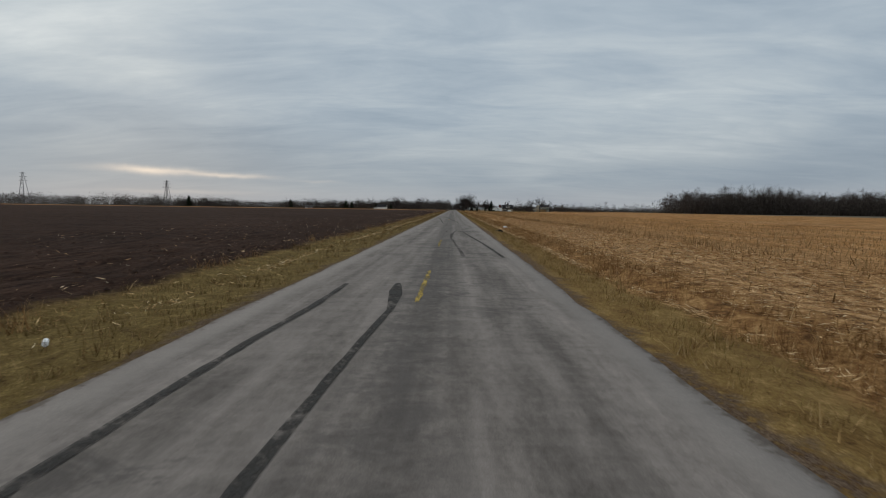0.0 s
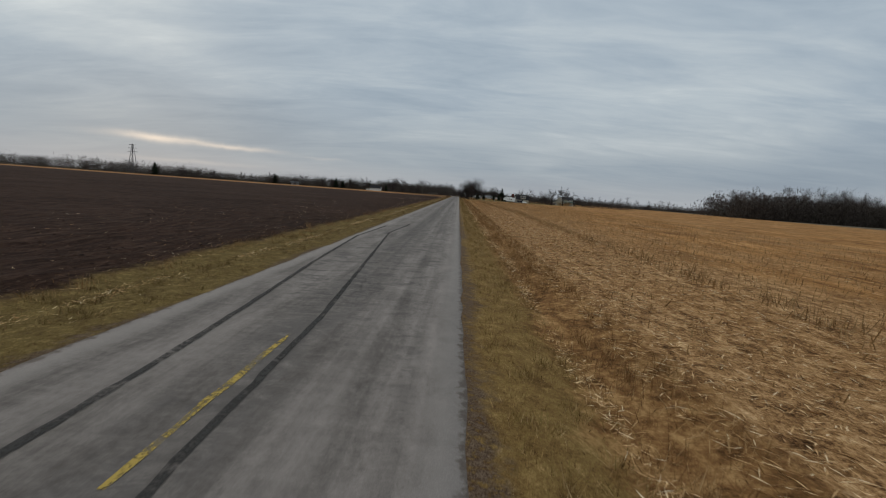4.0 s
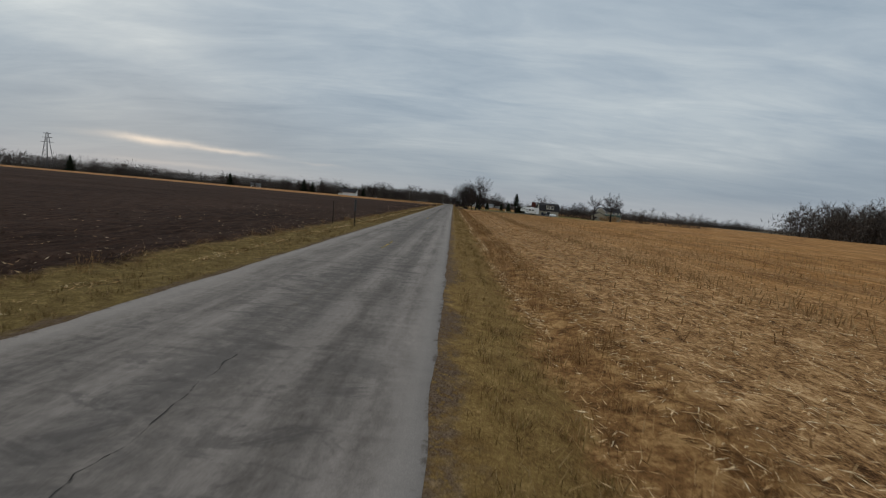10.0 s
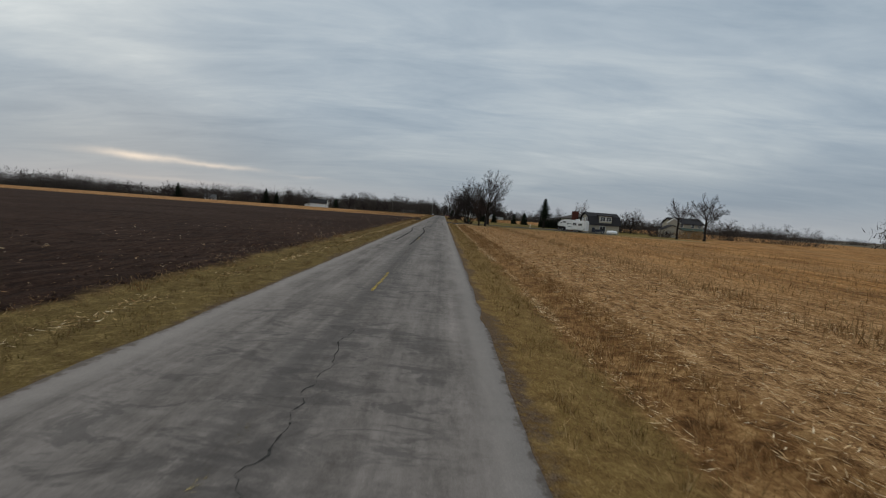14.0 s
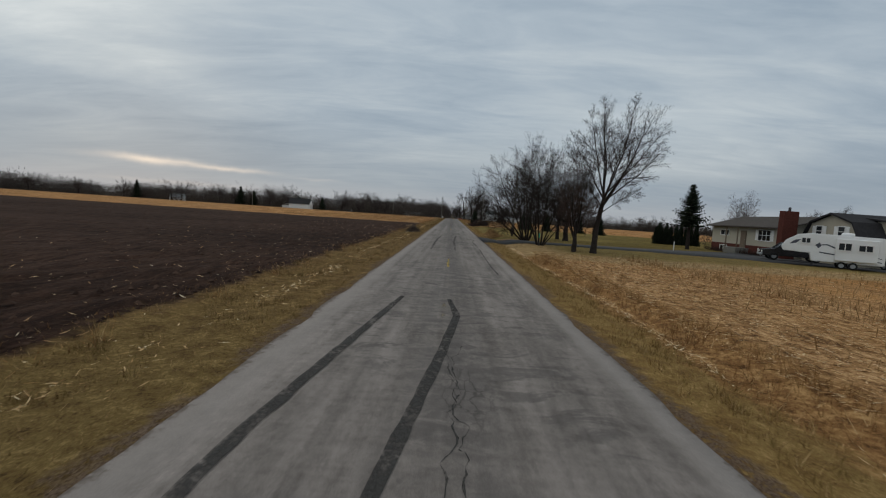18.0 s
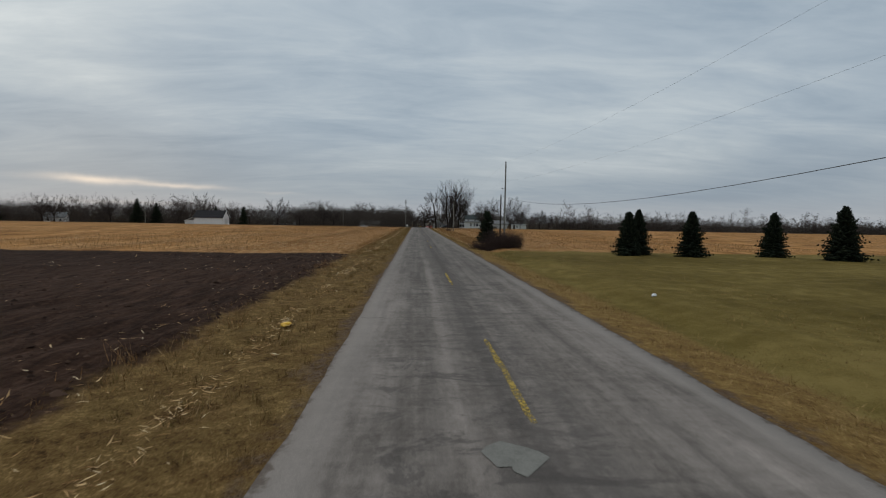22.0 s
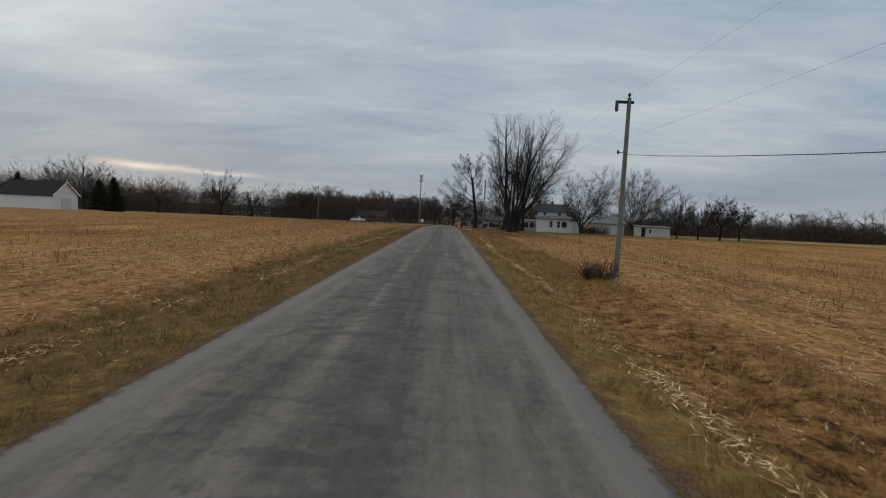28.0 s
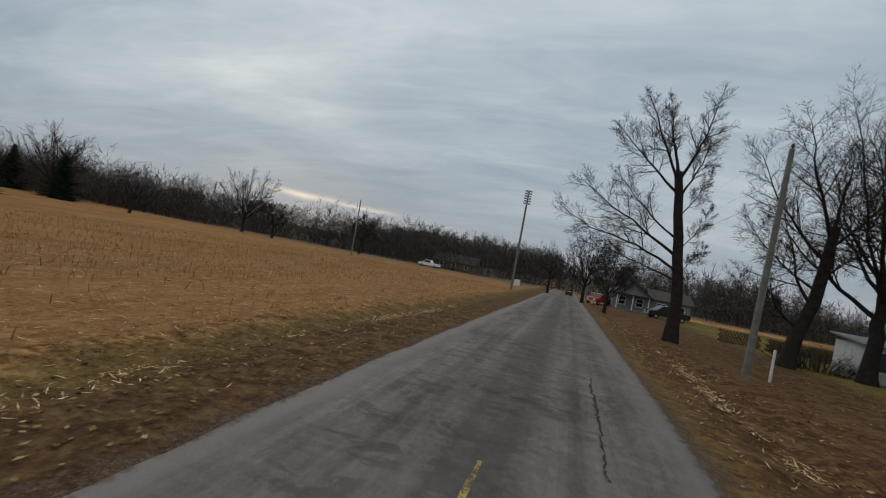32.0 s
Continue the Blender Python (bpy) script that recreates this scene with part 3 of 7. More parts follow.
# ---- ground and road ----
def build_ground():
    rng = np.random.default_rng(3)
    near = np.arange(3.0, 13.0, 0.35)
    side = np.concatenate([near, [14, 15.5, 17.5, 20, 23, 27, 32, 38, 46, 58, 75, 100, 150, 230, 360, 600, 1100, 2200, 4200]])
    xs = np.concatenate([-side[::-1], [-1.5, 0, 1.5], side])
    ys = np.concatenate([[-600, -250, -120, -60], np.arange(-40, 640, 0.9), [660, 700, 760, 850, 1000, 1300, 1800, 2800, 4400]])
    gx, gy = np.meshgrid(xs, ys)
    gz = height(gx, gy)
    rough = np.zeros_like(gx)
    for sc, amp in ((0.35, 0.028), (1.3, 0.022)):
        ph = rng.uniform(0, 9, 6)
        rough += amp * (np.sin(gx * sc * 2.1 + gy * sc * 1.3 + ph[0]) * np.sin(gy * sc * 2.6 - gx * sc * 0.7 + ph[1]) + 0.6 * np.sin(gx * sc * 4.3 + ph[2]) * np.sin(gy * sc * 5.1 + ph[3]))
    rough += rng.normal(0, 0.012, gx.shape)
    rough *= np.clip((np.abs(gx) - 3.3) / 1.2, 0, 1) * np.where((gx < -6.6) & (gy < 389), 1.6, 1.0)
    gz = gz + rough - 0.05 * (np.abs(gx) < 2.9)
    n = len(xs)
    i = (np.arange(len(ys) - 1)[:, None] * n + np.arange(n - 1)).ravel()
    ob = big_mesh("ground", np.stack([gx, gy, gz], -1).reshape(-1, 3), np.stack([i, i + 1, i + n + 1, i + n], -1), M["ground"], smooth=True)
    tagged(ob, "flat farmland of ploughed soil, corn stubble, grass verges and lawn", "ground", kind="structure")


def strip(name, pts, mat, lift, parent=None, ragged=0.0, seed=0):
    """A thin strip lying on the road: points (x, y, width)."""
    rng = np.random.default_rng(seed)
    out, p = [], np.array(pts, float)
    t = np.concatenate([[0], np.cumsum(np.hypot(np.diff(p[:, 0]), np.diff(p[:, 1])))])
    s = np.linspace(0, t[-1], max(3, int(t[-1] / (0.12 if seed >= 200 else 0.35)) + 2))
    x, y, w = (np.interp(s, t, p[:, k]) for k in range(3))
    dx, dy = np.gradient(x), np.gradient(y)
    ln = np.hypot(dx, dy) + 1e-9
    nx, ny = dy / ln, -dx / ln
    if seed >= 200:
        x = x + np.cumsum(rng.normal(0, 0.009, len(s))) * np.sin(np.linspace(0, np.pi, len(s))) + rng.normal(0, 0.014, len(s))
        y = y + rng.normal(0, 0.02, len(s))
    wl, wr = w / 2 + rng.normal(0, ragged, len(s)), w / 2 + rng.normal(0, ragged, len(s))
    zl = np.interp(y, [0, 528, 718], [0, 0, -3.99]) + lift
    for k, h in ((wl, 0), (-wr, 0)):
        out.append(np.stack([x + nx * k, y + ny * k, zl], -1))
    n = len(s)
    i = np.arange(n - 1)
    v, f = np.concatenate(out), np.stack([i, i + n, i + 1 + n, i + 1], -1)
    return big_mesh(name, v, f, mat, parent)


def build_road():
    rng = np.random.default_rng(5)
    ys = np.concatenate([[-300, -100], np.arange(-40, 700, 0.4)])
    wob = lambda: np.convolve(rng.normal(0, 0.045, len(ys) + 10), np.ones(3) / 3, "same")[5:-5] + np.convolve(rng.normal(0, 0.12, len(ys) + 80), np.ones(40) / 40, "same")[40:-40]
    left, right = -3.0 + wob(), 3.0 + wob()
    zz = np.interp(ys, [0, 528, 718], [0, 0, -3.99])
    cols = [np.stack([left - 0.03, ys, zz - 0.12], -1), np.stack([left, ys, zz - 0.012], -1)]
    for x in (-2.6, -1.3, 0.0, 1.3, 2.6):
        cols.append(np.stack([np.full_like(ys, x), ys, zz + 0.012 * (1 - abs(x) / 3) - 0.012], -1))
    cols += [np.stack([right, ys, zz - 0.012], -1), np.stack([right + 0.03, ys, zz - 0.12], -1)]
    v = np.stack(cols, 1)
    n = len(cols)
    i = (np.arange(len(ys) - 1)[:, None] * n + np.arange(n - 1)).ravel()
    road = big_mesh("road", v.reshape(-1, 3), np.stack([i, i + 1, i + n + 1, i + n], -1), M["asphalt"])
    tagged(road, "straight narrow country road of pale worn asphalt", "road", kind="structure")
    STRONG = (1, 2, 6, 12, 15, 18, 20, 22, 26, 30, 31, 33, 34, 36, 40, 41, 42, 43)
    for k in range(-3, 52):
        y1 = k * 12.192 - 0.83
        if k in (3, 38):
            continue
        j = rng.uniform(-0.25, 0.25)
        x = -0.08 + rng.uniform(-0.03, 0.03)
        ob = strip("centre_dash", [(x, y1 - 3.75 + j, 0.05), (x, y1 - 3.5 + j, 0.10), (x + rng.uniform(-0.02, 0.02), y1 - 1.2, 0.105), (x, y1 + 0.2, 0.095), (x, y1 + 0.45, 0.05)], M["paint_gone" if k not in STRONG else "paint" if y1 < 385 else "paint_faded"], 0.008, road, 0.012, k + 60)
        tagged(ob, "worn yellow centre-line dash")
    w = 0.12
    skids = [
        [(-2.10, 0.2, w), (-2.05, 3, w), (-1.98, 5, w), (-1.83, 7, w), (-1.80, 9.4, 0.12)],
        [(-0.75, 0.2, w), (-0.66, 3.3, w), (-0.56, 5.4, w), (-0.46, 6.9, w), (-0.58, 8.6, 0.3), (-0.66, 9.6, 0.10)],
        [(0.98, 15.5, 0.15), (0.85, 18.5, w), (0.70, 21, w), (0.46, 26, w), (0.5, 30, 0.2), (0.75, 34, 0.1)],
        [(2.40, 15.5, 0.15), (2.25, 18.5, w), (2.05, 22, w), (1.65, 27.5, w), (1.32, 32.5, 0.05)],
        [(1.12, 54, 0.05), (1.0, 57.5, w), (0.70, 63, w), (0.25, 69, w), (0.10, 74, w), (-0.6, 83, w), (-1.40, 93, w), (-1.0, 101, 0.15)],
        [(-0.62, 52, 0.12), (-1.0, 60, w), (-1.25, 67, w), (-1.40, 71, w), (-1.60, 74, w), (-2.17, 81, w), (-2.72, 90, w), (-2.4, 98, 0.15)],
        [(2.03, 326.5, 0.06), (2.03, 328.7, 0.15), (1.98, 330.0, 0.13), (1.91, 331.2, 0.09), (1.93, 332.6, 0.08), (2.19, 336.6, 0.06)],
        [(-1.70, 262, 0.15), (-1.62, 272, 0.18), (-1.63, 279, 0.18), (-1.73, 282, 0.18), (-2.1, 287, 0.18), (-2.25, 292, 0.18), (-2.1, 297, 0.18), (-1.6, 302, 0.18), (-1.30, 305, 0.15)],
        [(-0.30, 258, 0.15), (-0.15, 270, 0.18), (-0.12, 279, 0.18), (-0.25, 282, 0.18), (-0.58, 287, 0.18), (-0.75, 291, 0.18), (-0.60, 296, 0.18), (-0.1, 300, 0.18), (0.2, 303, 0.18), (0.0, 305, 0.12)],
        [(-1.29, 322, 0.1), (-1.28, 328, 0.18), (-1.27, 331, 0.18), (-1.20, 336, 0.18), (-0.95, 341, 0.12)],
        [(0.30, 322, 0.1), (0.30, 328, 0.18), (0.25, 331, 0.18), (0.38, 337, 0.18), (0.55, 342, 0.12)],
        [(2.0, 311, 0.08), (1.95, 314, 0.09), (1.98, 319, 0.08), (2.05, 325, 0.05)],
    ]
    for i, s in enumerate(skids):
        tagged(strip("skid_mark", s, M["rubber"] if s[0][1] < 310 and i != 2 else M["rubber_faint"], 0.006, road, 0.008, i), "dark curving tyre skid mark")
    rng2 = random.Random(4)
    cracks = [([(0.25, 143), (0.05, 145), (0.15, 146), (0.0, 147.5), (-0.03, 149), (0.12, 152), (0.05, 156)], 0.022)]
    cracks += [([(0.25 + o + rng2.uniform(-0.1, 0.1), 143.5 + q), (o, 146 + q), (0.08 + o, 149 + q), (0.1 + o, 151.5 + q)], 0.016) for o, q in ((0.22, 0.3), (-0.18, 1.2), (0.38, 2.0))]
    cracks += [([(0.05 + 0.2 * k, 33.0 - 0.05 * k + rng2.uniform(-0.04, 0.04)) for k in range(15)], 0.06)]
    cracks += [([(1.32, 32.5), (1.22, 36), (1.15, 40), (1.17, 44), (1.15, 50), (1.12, 54)], 0.018)]
    cracks += [([(1.49, 524.4), (1.52, 526), (1.50, 528), (1.56, 530.6)], 0.05)]
    for y0, x0, ln in ((293, 0.0, 8), (293.5, 0.16, 7), (262, 0.35, 9), (116, -0.1, 9), (130, 0.2, 10), (226, 0.25, 9), (47, -0.2, 7), (155, 0.1, 9), (338, 0.1, 10), (372, 0.15, 10), (441, 0.2, 8), (481, 0.0, 10)):
        cracks.append(([(x0 + rng2.uniform(-0.10, 0.10), y0 + ln * k / 29) for k in range(30)], 0.014))
    for y0 in (41.5, 98, 121.5, 176, 207, 243.3, 266, 312, 347.5, 367.5, 402, 424, 449, 466, 498.5, 527):
        a, b2 = rng2.choice([(-2.9, -0.4), (0.3, 2.9), (-2.0, 1.0)])
        cracks.append(([(a + (b2 - a) * k / 12, y0 + rng2.uniform(-0.10, 0.10)) for k in range(13)], 0.016))
    for i, (c, cw) in enumerate(cracks):
        strip("crack", [(x, y, cw * rng2.uniform(0.5, 1.4)) for x, y in c], M["tar"], 0.004, road, 0.008, 200 + i)
    tagged(strip("patch", [(-0.75, 360.6, 0.3), (-0.5, 360.7, 0.55), (-0.28, 360.5, 0.4)], M["patch"], 0.005, road, 0.035, 207), "pale worn road patch")
    for i, (px, py, pw, pl) in enumerate(((0.32, 400.6, 0.24, 1.1), (0.48, 418.6, 0.8, 0.5), (-0.92, 401.7, 0.5, 0.25), (2.0, 437.5, 0.9, 1.4), (0.95, 34.2, 0.5, 0.7), (1.75, 33.2, 1.6, 0.6))):
        tagged(strip("patch", [(px, py - pl / 2, pw * 0.6), (px, py - pl / 4, pw), (px + 0.04, py + pl / 4, pw), (px, py + pl / 2, pw * 0.5)], M["tar"], 0.005, road, 0.035, 220 + i), "dark stained road patch")
    # driveway of the first house and a field entrance bank
    kx = np.array([2.95, 4.0, 6.0, 9.0, 14.0, 20.0, 26.0, 32.0, 40.0])
    xs = np.linspace(2.95, 40.0, 75)
    lo = np.interp(xs, kx, [333.8, 335.2, 336.4, 337.0, 337.2, 336.8, 335.2, 332.0, 327.5])
    hi = np.interp(xs, kx, [343.0, 341.8, 341.2, 341.0, 341.2, 341.8, 343.5, 346.0, 346.0])
    zz = height(xs, lo) + np.interp(xs, [2.95, 4.0, 9, 12], [0.035, 0.09, 0.09, 0.07])
    v = np.concatenate([np.stack([xs, lo, zz], -1), np.stack([xs, hi, zz], -1)])
    v = np.concatenate([v, v - (0, 0, 0.25)])
    n, i = len(xs), np.arange(len(xs) - 1)
    f = np.concatenate([np.stack([i, i + 1, i + n + 1, i + n], -1), np.stack([i + 2 * n, i + 2 * n + 1, i + 1, i], -1), np.stack([i + n, i + n + 1, i + 3 * n + 1, i + 3 * n], -1)])
    tagged(big_mesh("driveway", v, f, M["drive"]), "dark asphalt driveway leading to the house", "driveway", kind="structure")


build_ground()
build_road()


# ---- ground cover ----
def scatter(n, x0, x1, y0, y1, rng, power=1.0):
    """Places, thinning out away from the road when power > 1."""
    u = rng.random(n) ** power
    return x0 + (x1 - x0) * u, rng.uniform(y0, y1, n)


def patchy(x, y):
    """Uneven drifts, about a metre across."""
    return np.sin(x * 2.3 + 1.7 * np.sin(y * 0.55)) * np.sin(y * 1.35 + 1.3 * np.sin(x * 0.9)) + 0.8 * np.sin(x * 4.9 + y * 1.1) * np.sin(y * 3.1 - x * 1.7)


def ribbons(x, y, rng, length, width, flat, up=0.02):
    """Loose flat strips (husks, leaves, straws): bent quads of two faces."""
    n = len(x)
    a = rng.uniform(0, 2 * np.pi, n)
    l = rng.uniform(*length, n)
    w = rng.uniform(*width, n)
    tilt = rng.normal(0, flat, n)
    d = np.stack([np.cos(a) * np.cos(tilt), np.sin(a) * np.cos(tilt), np.abs(np.sin(tilt))], -1)
    s = np.stack([-np.sin(a), np.cos(a), rng.normal(0, 0.12, n)], -1)
    c = np.stack([x, y, height(x, y) + up + rng.uniform(0, 0.03, n)], -1)
    bow = np.zeros((n, 3))
    bow[:, 2] = rng.uniform(0.0, 0.07, n) * l
    p0, p1, p2 = c - d * (l / 2)[:, None], c + bow, c + d * (l / 2)[:, None]
    v = np.stack([p0, p1 - s * (w / 2)[:, None], p2, p1 + s * (w / 2)[:, None]], 1)
    v[:, :, 2] += np.maximum(0, c[:, None, 2] - 0.01 - v[:, :, 2])
    i = np.arange(n)[:, None] * 4
    return v.reshape(-1, 3), np.concatenate([i + [0, 1, 2], i + [0, 2, 3]])


def spikes(x, y, rng, tall, wide, lean, z0=None, stiff=False):
    """Upright blades that lean, pointed or, if stiff, cut off square."""
    n = len(x)
    h = rng.uniform(*tall, n)
    a = rng.uniform(0, 2 * np.pi, n)
    b = rng.uniform(0, 2 * np.pi, n)
    k = np.abs(rng.normal(0, lean, n)) * h
    g = np.stack([x, y, height(x, y) - 0.02 if z0 is None else z0], -1)
    s = np.stack([np.cos(a), np.sin(a), np.zeros(n)], -1) * (rng.uniform(*wide, n) / 2)[:, None]
    top = g + np.stack([np.cos(b) * k, np.sin(b) * k, h], -1)
    if not stiff:
        return np.stack([g - s, g + s, top], 1).reshape(-1, 3), np.arange(3 * n).reshape(-1, 3)
    v = np.stack([g - s, g + s, top + s * 0.7, top - s * 0.7], 1)
    i = np.arange(n)[:, None] * 4
    return v.reshape(-1, 3), np.concatenate([i + [0, 1, 2], i + [0, 2, 3]])


def cover(name, chunks, mat, label):
    v, f = stack(chunks)
    tagged(big_mesh(name, v, f, mat), label, name.replace("_", " "), kind="stuff")


def build_cover():
    rng = np.random.default_rng(11)
    # chopped corn straw on the stubble fields
    c = []
    for n, x0, x1, y0, y1, pw in ((135000, 5.9, 13.5, -2, 326, 1.25), (22000, 13, 32, -2, 323, 1.5), (62000, -6.4, -16, 391, 510, 1.2), (12000, -6.4, -20, 508, 585, 1.2), (13000, -14, -40, 391, 590, 1.5), (40000, 7.3, 15, 398, 500, 1.2), (9000, 9.5, 16, 498, 521, 1.1), (20000, 14, 40, 398, 521, 1.5)):
        x, y = scatter(n, x0, x1, y0, y1, rng, pw)
        ok = patchy(x, y) + rng.normal(0, 0.6, n) > -1.15
        x, y = x[ok], y[ok]
        c.append(ribbons(x, y, rng, (0.07, 0.32), (0.008, 0.018), 0.09))
    # a drift line of husks along the foot of the verge, and odd husks on the ploughed side
    n = 30000
    y = rng.uniform(-2, 330, n)
    x = 5.0 + 0.10 * np.sin(y * 0.31) + rng.normal(0, 0.13, n)
    keep = (np.sin(y * 0.9) + np.sin(y * 0.37 + 1) + rng.normal(0, 0.7, n)) > -0.35
    c.append(ribbons(x[keep], y[keep], rng, (0.06, 0.24), (0.005, 0.013), 0.35, 0.05))
    n = 22000
    y = rng.uniform(-2, 389, n)
    x = -4.72 + 0.16 * np.sin(y * 0.23) + rng.normal(0, 0.17, n)
    keep = (np.sin(y * 1.1) + np.sin(y * 0.43 + 2) + 0.7 * np.sin(y * 2.9) + rng.normal(0, 0.7, n)) > 0.15
    c.append(ribbons(x[keep], y[keep], rng, (0.06, 0.22), (0.005, 0.013), 0.35, 0.05))
    for x0, n, y0, y1 in ((-5.15, 9000, 391, 545), (4.35, 9000, 398, 500), (5.2, 4000, 500, 545)):
        y = rng.uniform(y0, y1, n)
        x = x0 + 0.2 * np.sin(y * 0.27) + rng.normal(0, 0.16, n)
        keep = (np.sin(y * 1.3) + np.sin(y * 0.41 + 2) + 0.7 * np.sin(y * 3.1) + rng.normal(0, 0.6, n)) > 0.1
        c.append(ribbons(x[keep], y[keep], rng, (0.05, 0.24), (0.008, 0.022), 0.35, 0.05))
    x, y = scatter(5500, -3.7, -7.5, -2, 540, rng)
    c.append(ribbons(x, y, rng, (0.05, 0.22), (0.006, 0.018), 0.3, 0.04))
    x, y = scatter(4200, -6.8, -20, -2, 389, rng, 1.5)
    c.append(ribbons(x, y, rng, (0.06, 0.24), (0.008, 0.024), 0.3, 0.06))
    x, y = scatter(3600, 3.6, 6.5, 396, 560, rng)
    c.append(ribbons(x, y, rng, (0.05, 0.22), (0.006, 0.018), 0.3, 0.04))
    cover("corn_straw", c, M["straw"], "pale chopped corn straw and husks strewn over the field")
    # standing stubble in rows
    c = []
    for side, y0, y1, far in ((1, -2, 326, 46), (-1, 391, 590, 42), (1, 398, 523, 42)):
        for row in np.arange(7.2, far, 0.76):
            n = int((y1 - y0) * (4.2 if row > 12.5 else 1.0) * min(1, 22 / row))
            y = rng.uniform(y0, y1, n)
            c.append(spikes(side * (row + rng.normal(0, 0.06, n)), y, rng, (0.08, 0.30), (0.015, 0.035), 0.40, None, True))
    # thicker, taller stand along one missed row
    y = rng.uniform(-2, 326, 16000)
    x = 13.2 + 0.8 * np.sin(y * 0.05) + rng.normal(0, 0.55, len(y))
    ok = patchy(x * 0.6, y * 0.6) + rng.normal(0, 0.5, len(y)) > 0.1
    c.append(spikes(x[ok], y[ok], rng, (0.12, 0.42), (0.015, 0.035), 0.35, None, True))
    cover("corn_stubble", c, M["stalk"], "rows of cut corn stalks standing in the stubble field")
    # verge grass
    c = []
    for n, x0, x1, y0, y1, t in ((76000, 3.35, 5.2, -2, 510, (0.05, 0.15)), (20000, -3.15, -6.2, 388, 503, (0.05, 0.15)), (26000, 3.6, 12, 322, 396, (0.03, 0.09))):
        x, y = scatter(n, x0, x1, y0, y1, rng)
        c.append(spikes(x, y, rng, t, (0.007, 0.016), 0.9))
    for n, x0, x1, y0, y1 in ((2300, 3.45, 5.0, -2, 324), (800, 3.3, 4.3, 396, 510), (900, -3.2, -6.2, 389, 520)):
        tx, ty = scatter(n, x0, x1, y0, y1, rng)
        k = np.repeat(np.arange(n), 20)
        c.append(spikes(tx[k] + rng.normal(0, 0.07, len(k)), ty[k] + rng.normal(0, 0.09, len(k)), rng, (0.08, 0.24), (0.007, 0.016), 0.6))
    cover("verge_grass", c, M["blade"], "short tired autumn grass on the road verge")
    x, y = scatter(122000, -3.12, -6.3, -2, 508, rng)
    tx, ty = scatter(3000, -3.2, -6.3, -2, 508, rng)
    k = np.repeat(np.arange(3000), 20)
    clumps = spikes(tx[k] + rng.normal(0, 0.08, len(k)), ty[k] + rng.normal(0, 0.10, len(k)), rng, (0.07, 0.22), (0.007, 0.015), 0.6)
    cover("dry_verge_grass", [spikes(x, y, rng, (0.04, 0.13), (0.006, 0.013), 0.9), clumps], M["blade_dry"], "brown and olive autumn grass on the road verge")
    c = []
    for n, x0, x1, y0, y1, t in ((90000, 4.9, 6.6, -2, 323, (0.06, 0.30)), (46000, 4.5, 7.4, 402, 521, (0.08, 0.32)), (20000, -5.6, -7.0, 389, 520, (0.05, 0.20)), (26000, -5.6, -6.8, -2, 389, (0.04, 0.15))):
        x, y = scatter(n, x0, x1, y0, y1, rng)
        ok = np.sin(y * 0.55) + np.sin(y * 0.21 + 2) + rng.normal(0, 0.8, n) > -0.6
        c.append(spikes(x[ok], y[ok], rng, t, (0.006, 0.018), 1.1))
    # taller tufts
    for n, x0, x1, y0, y1 in ((620, 5.15, 6.5, -2, 323), (300, 5.0, 6.8, 402, 521), (160, -5.6, -6.9, 390, 520), (120, -5.4, -6.6, 0, 388)):
        tx, ty = scatter(n, x0, x1, y0, y1, rng)
        k = np.repeat(np.arange(n), 34)
        c.append(spikes(tx[k] + rng.normal(0, 0.10, len(k)), ty[k] + rng.normal(0, 0.13, len(k)), rng, (0.12, 0.46), (0.005, 0.013), 0.45))
    cover("dead_weeds", c, M["weed"], "brown dead weeds along the field edge")
    # clods on the ploughed field
    x, y = scatter(34000, -6.4, -22, -3, 389, rng, 1.9)
    r = np.minimum(rng.gamma(1.6, 0.019, len(x)) + 0.012, 0.11)
    octa = np.array([(1, 0, 0), (0, 1, 0), (-1, 0, 0), (0, -1, 0), (0, 0, 0.7), (0, 0, -0.7)])
    v = np.stack([x, y, height(x, y)], -1)[:, None] + octa * rng.uniform(0.6, 1.4, (len(x), 6, 3)) * r[:, None, None]
    i = np.arange(len(x))[:, None] * 6
    f = np.concatenate([i + q for q in ([0, 1, 4], [1, 2, 4], [2, 3, 4], [3, 0, 4])])
    cover("soil_clods", [(v.reshape(-1, 3), f)], M["clod"], "dark clods of ploughed soil")
    # fallen leaves round the last farm
    c = []
    for n, x0, x1 in ((9000, 3.4, 16), (5000, -3.3, -7)):
        x, y = scatter(n, x0, x1, 500, 562, rng)
        c.append(ribbons(x, y, rng, (0.05, 0.13), (0.04, 0.09), 0.35, 0.02))
    cover("fallen_leaves", c, M["leaf"], "brown fallen leaves scattered over the grass")


build_cover()

# ---- trees ----
def unit(v):
    return v / (np.linalg.norm(v, axis=-1, keepdims=True) + 1e-9)


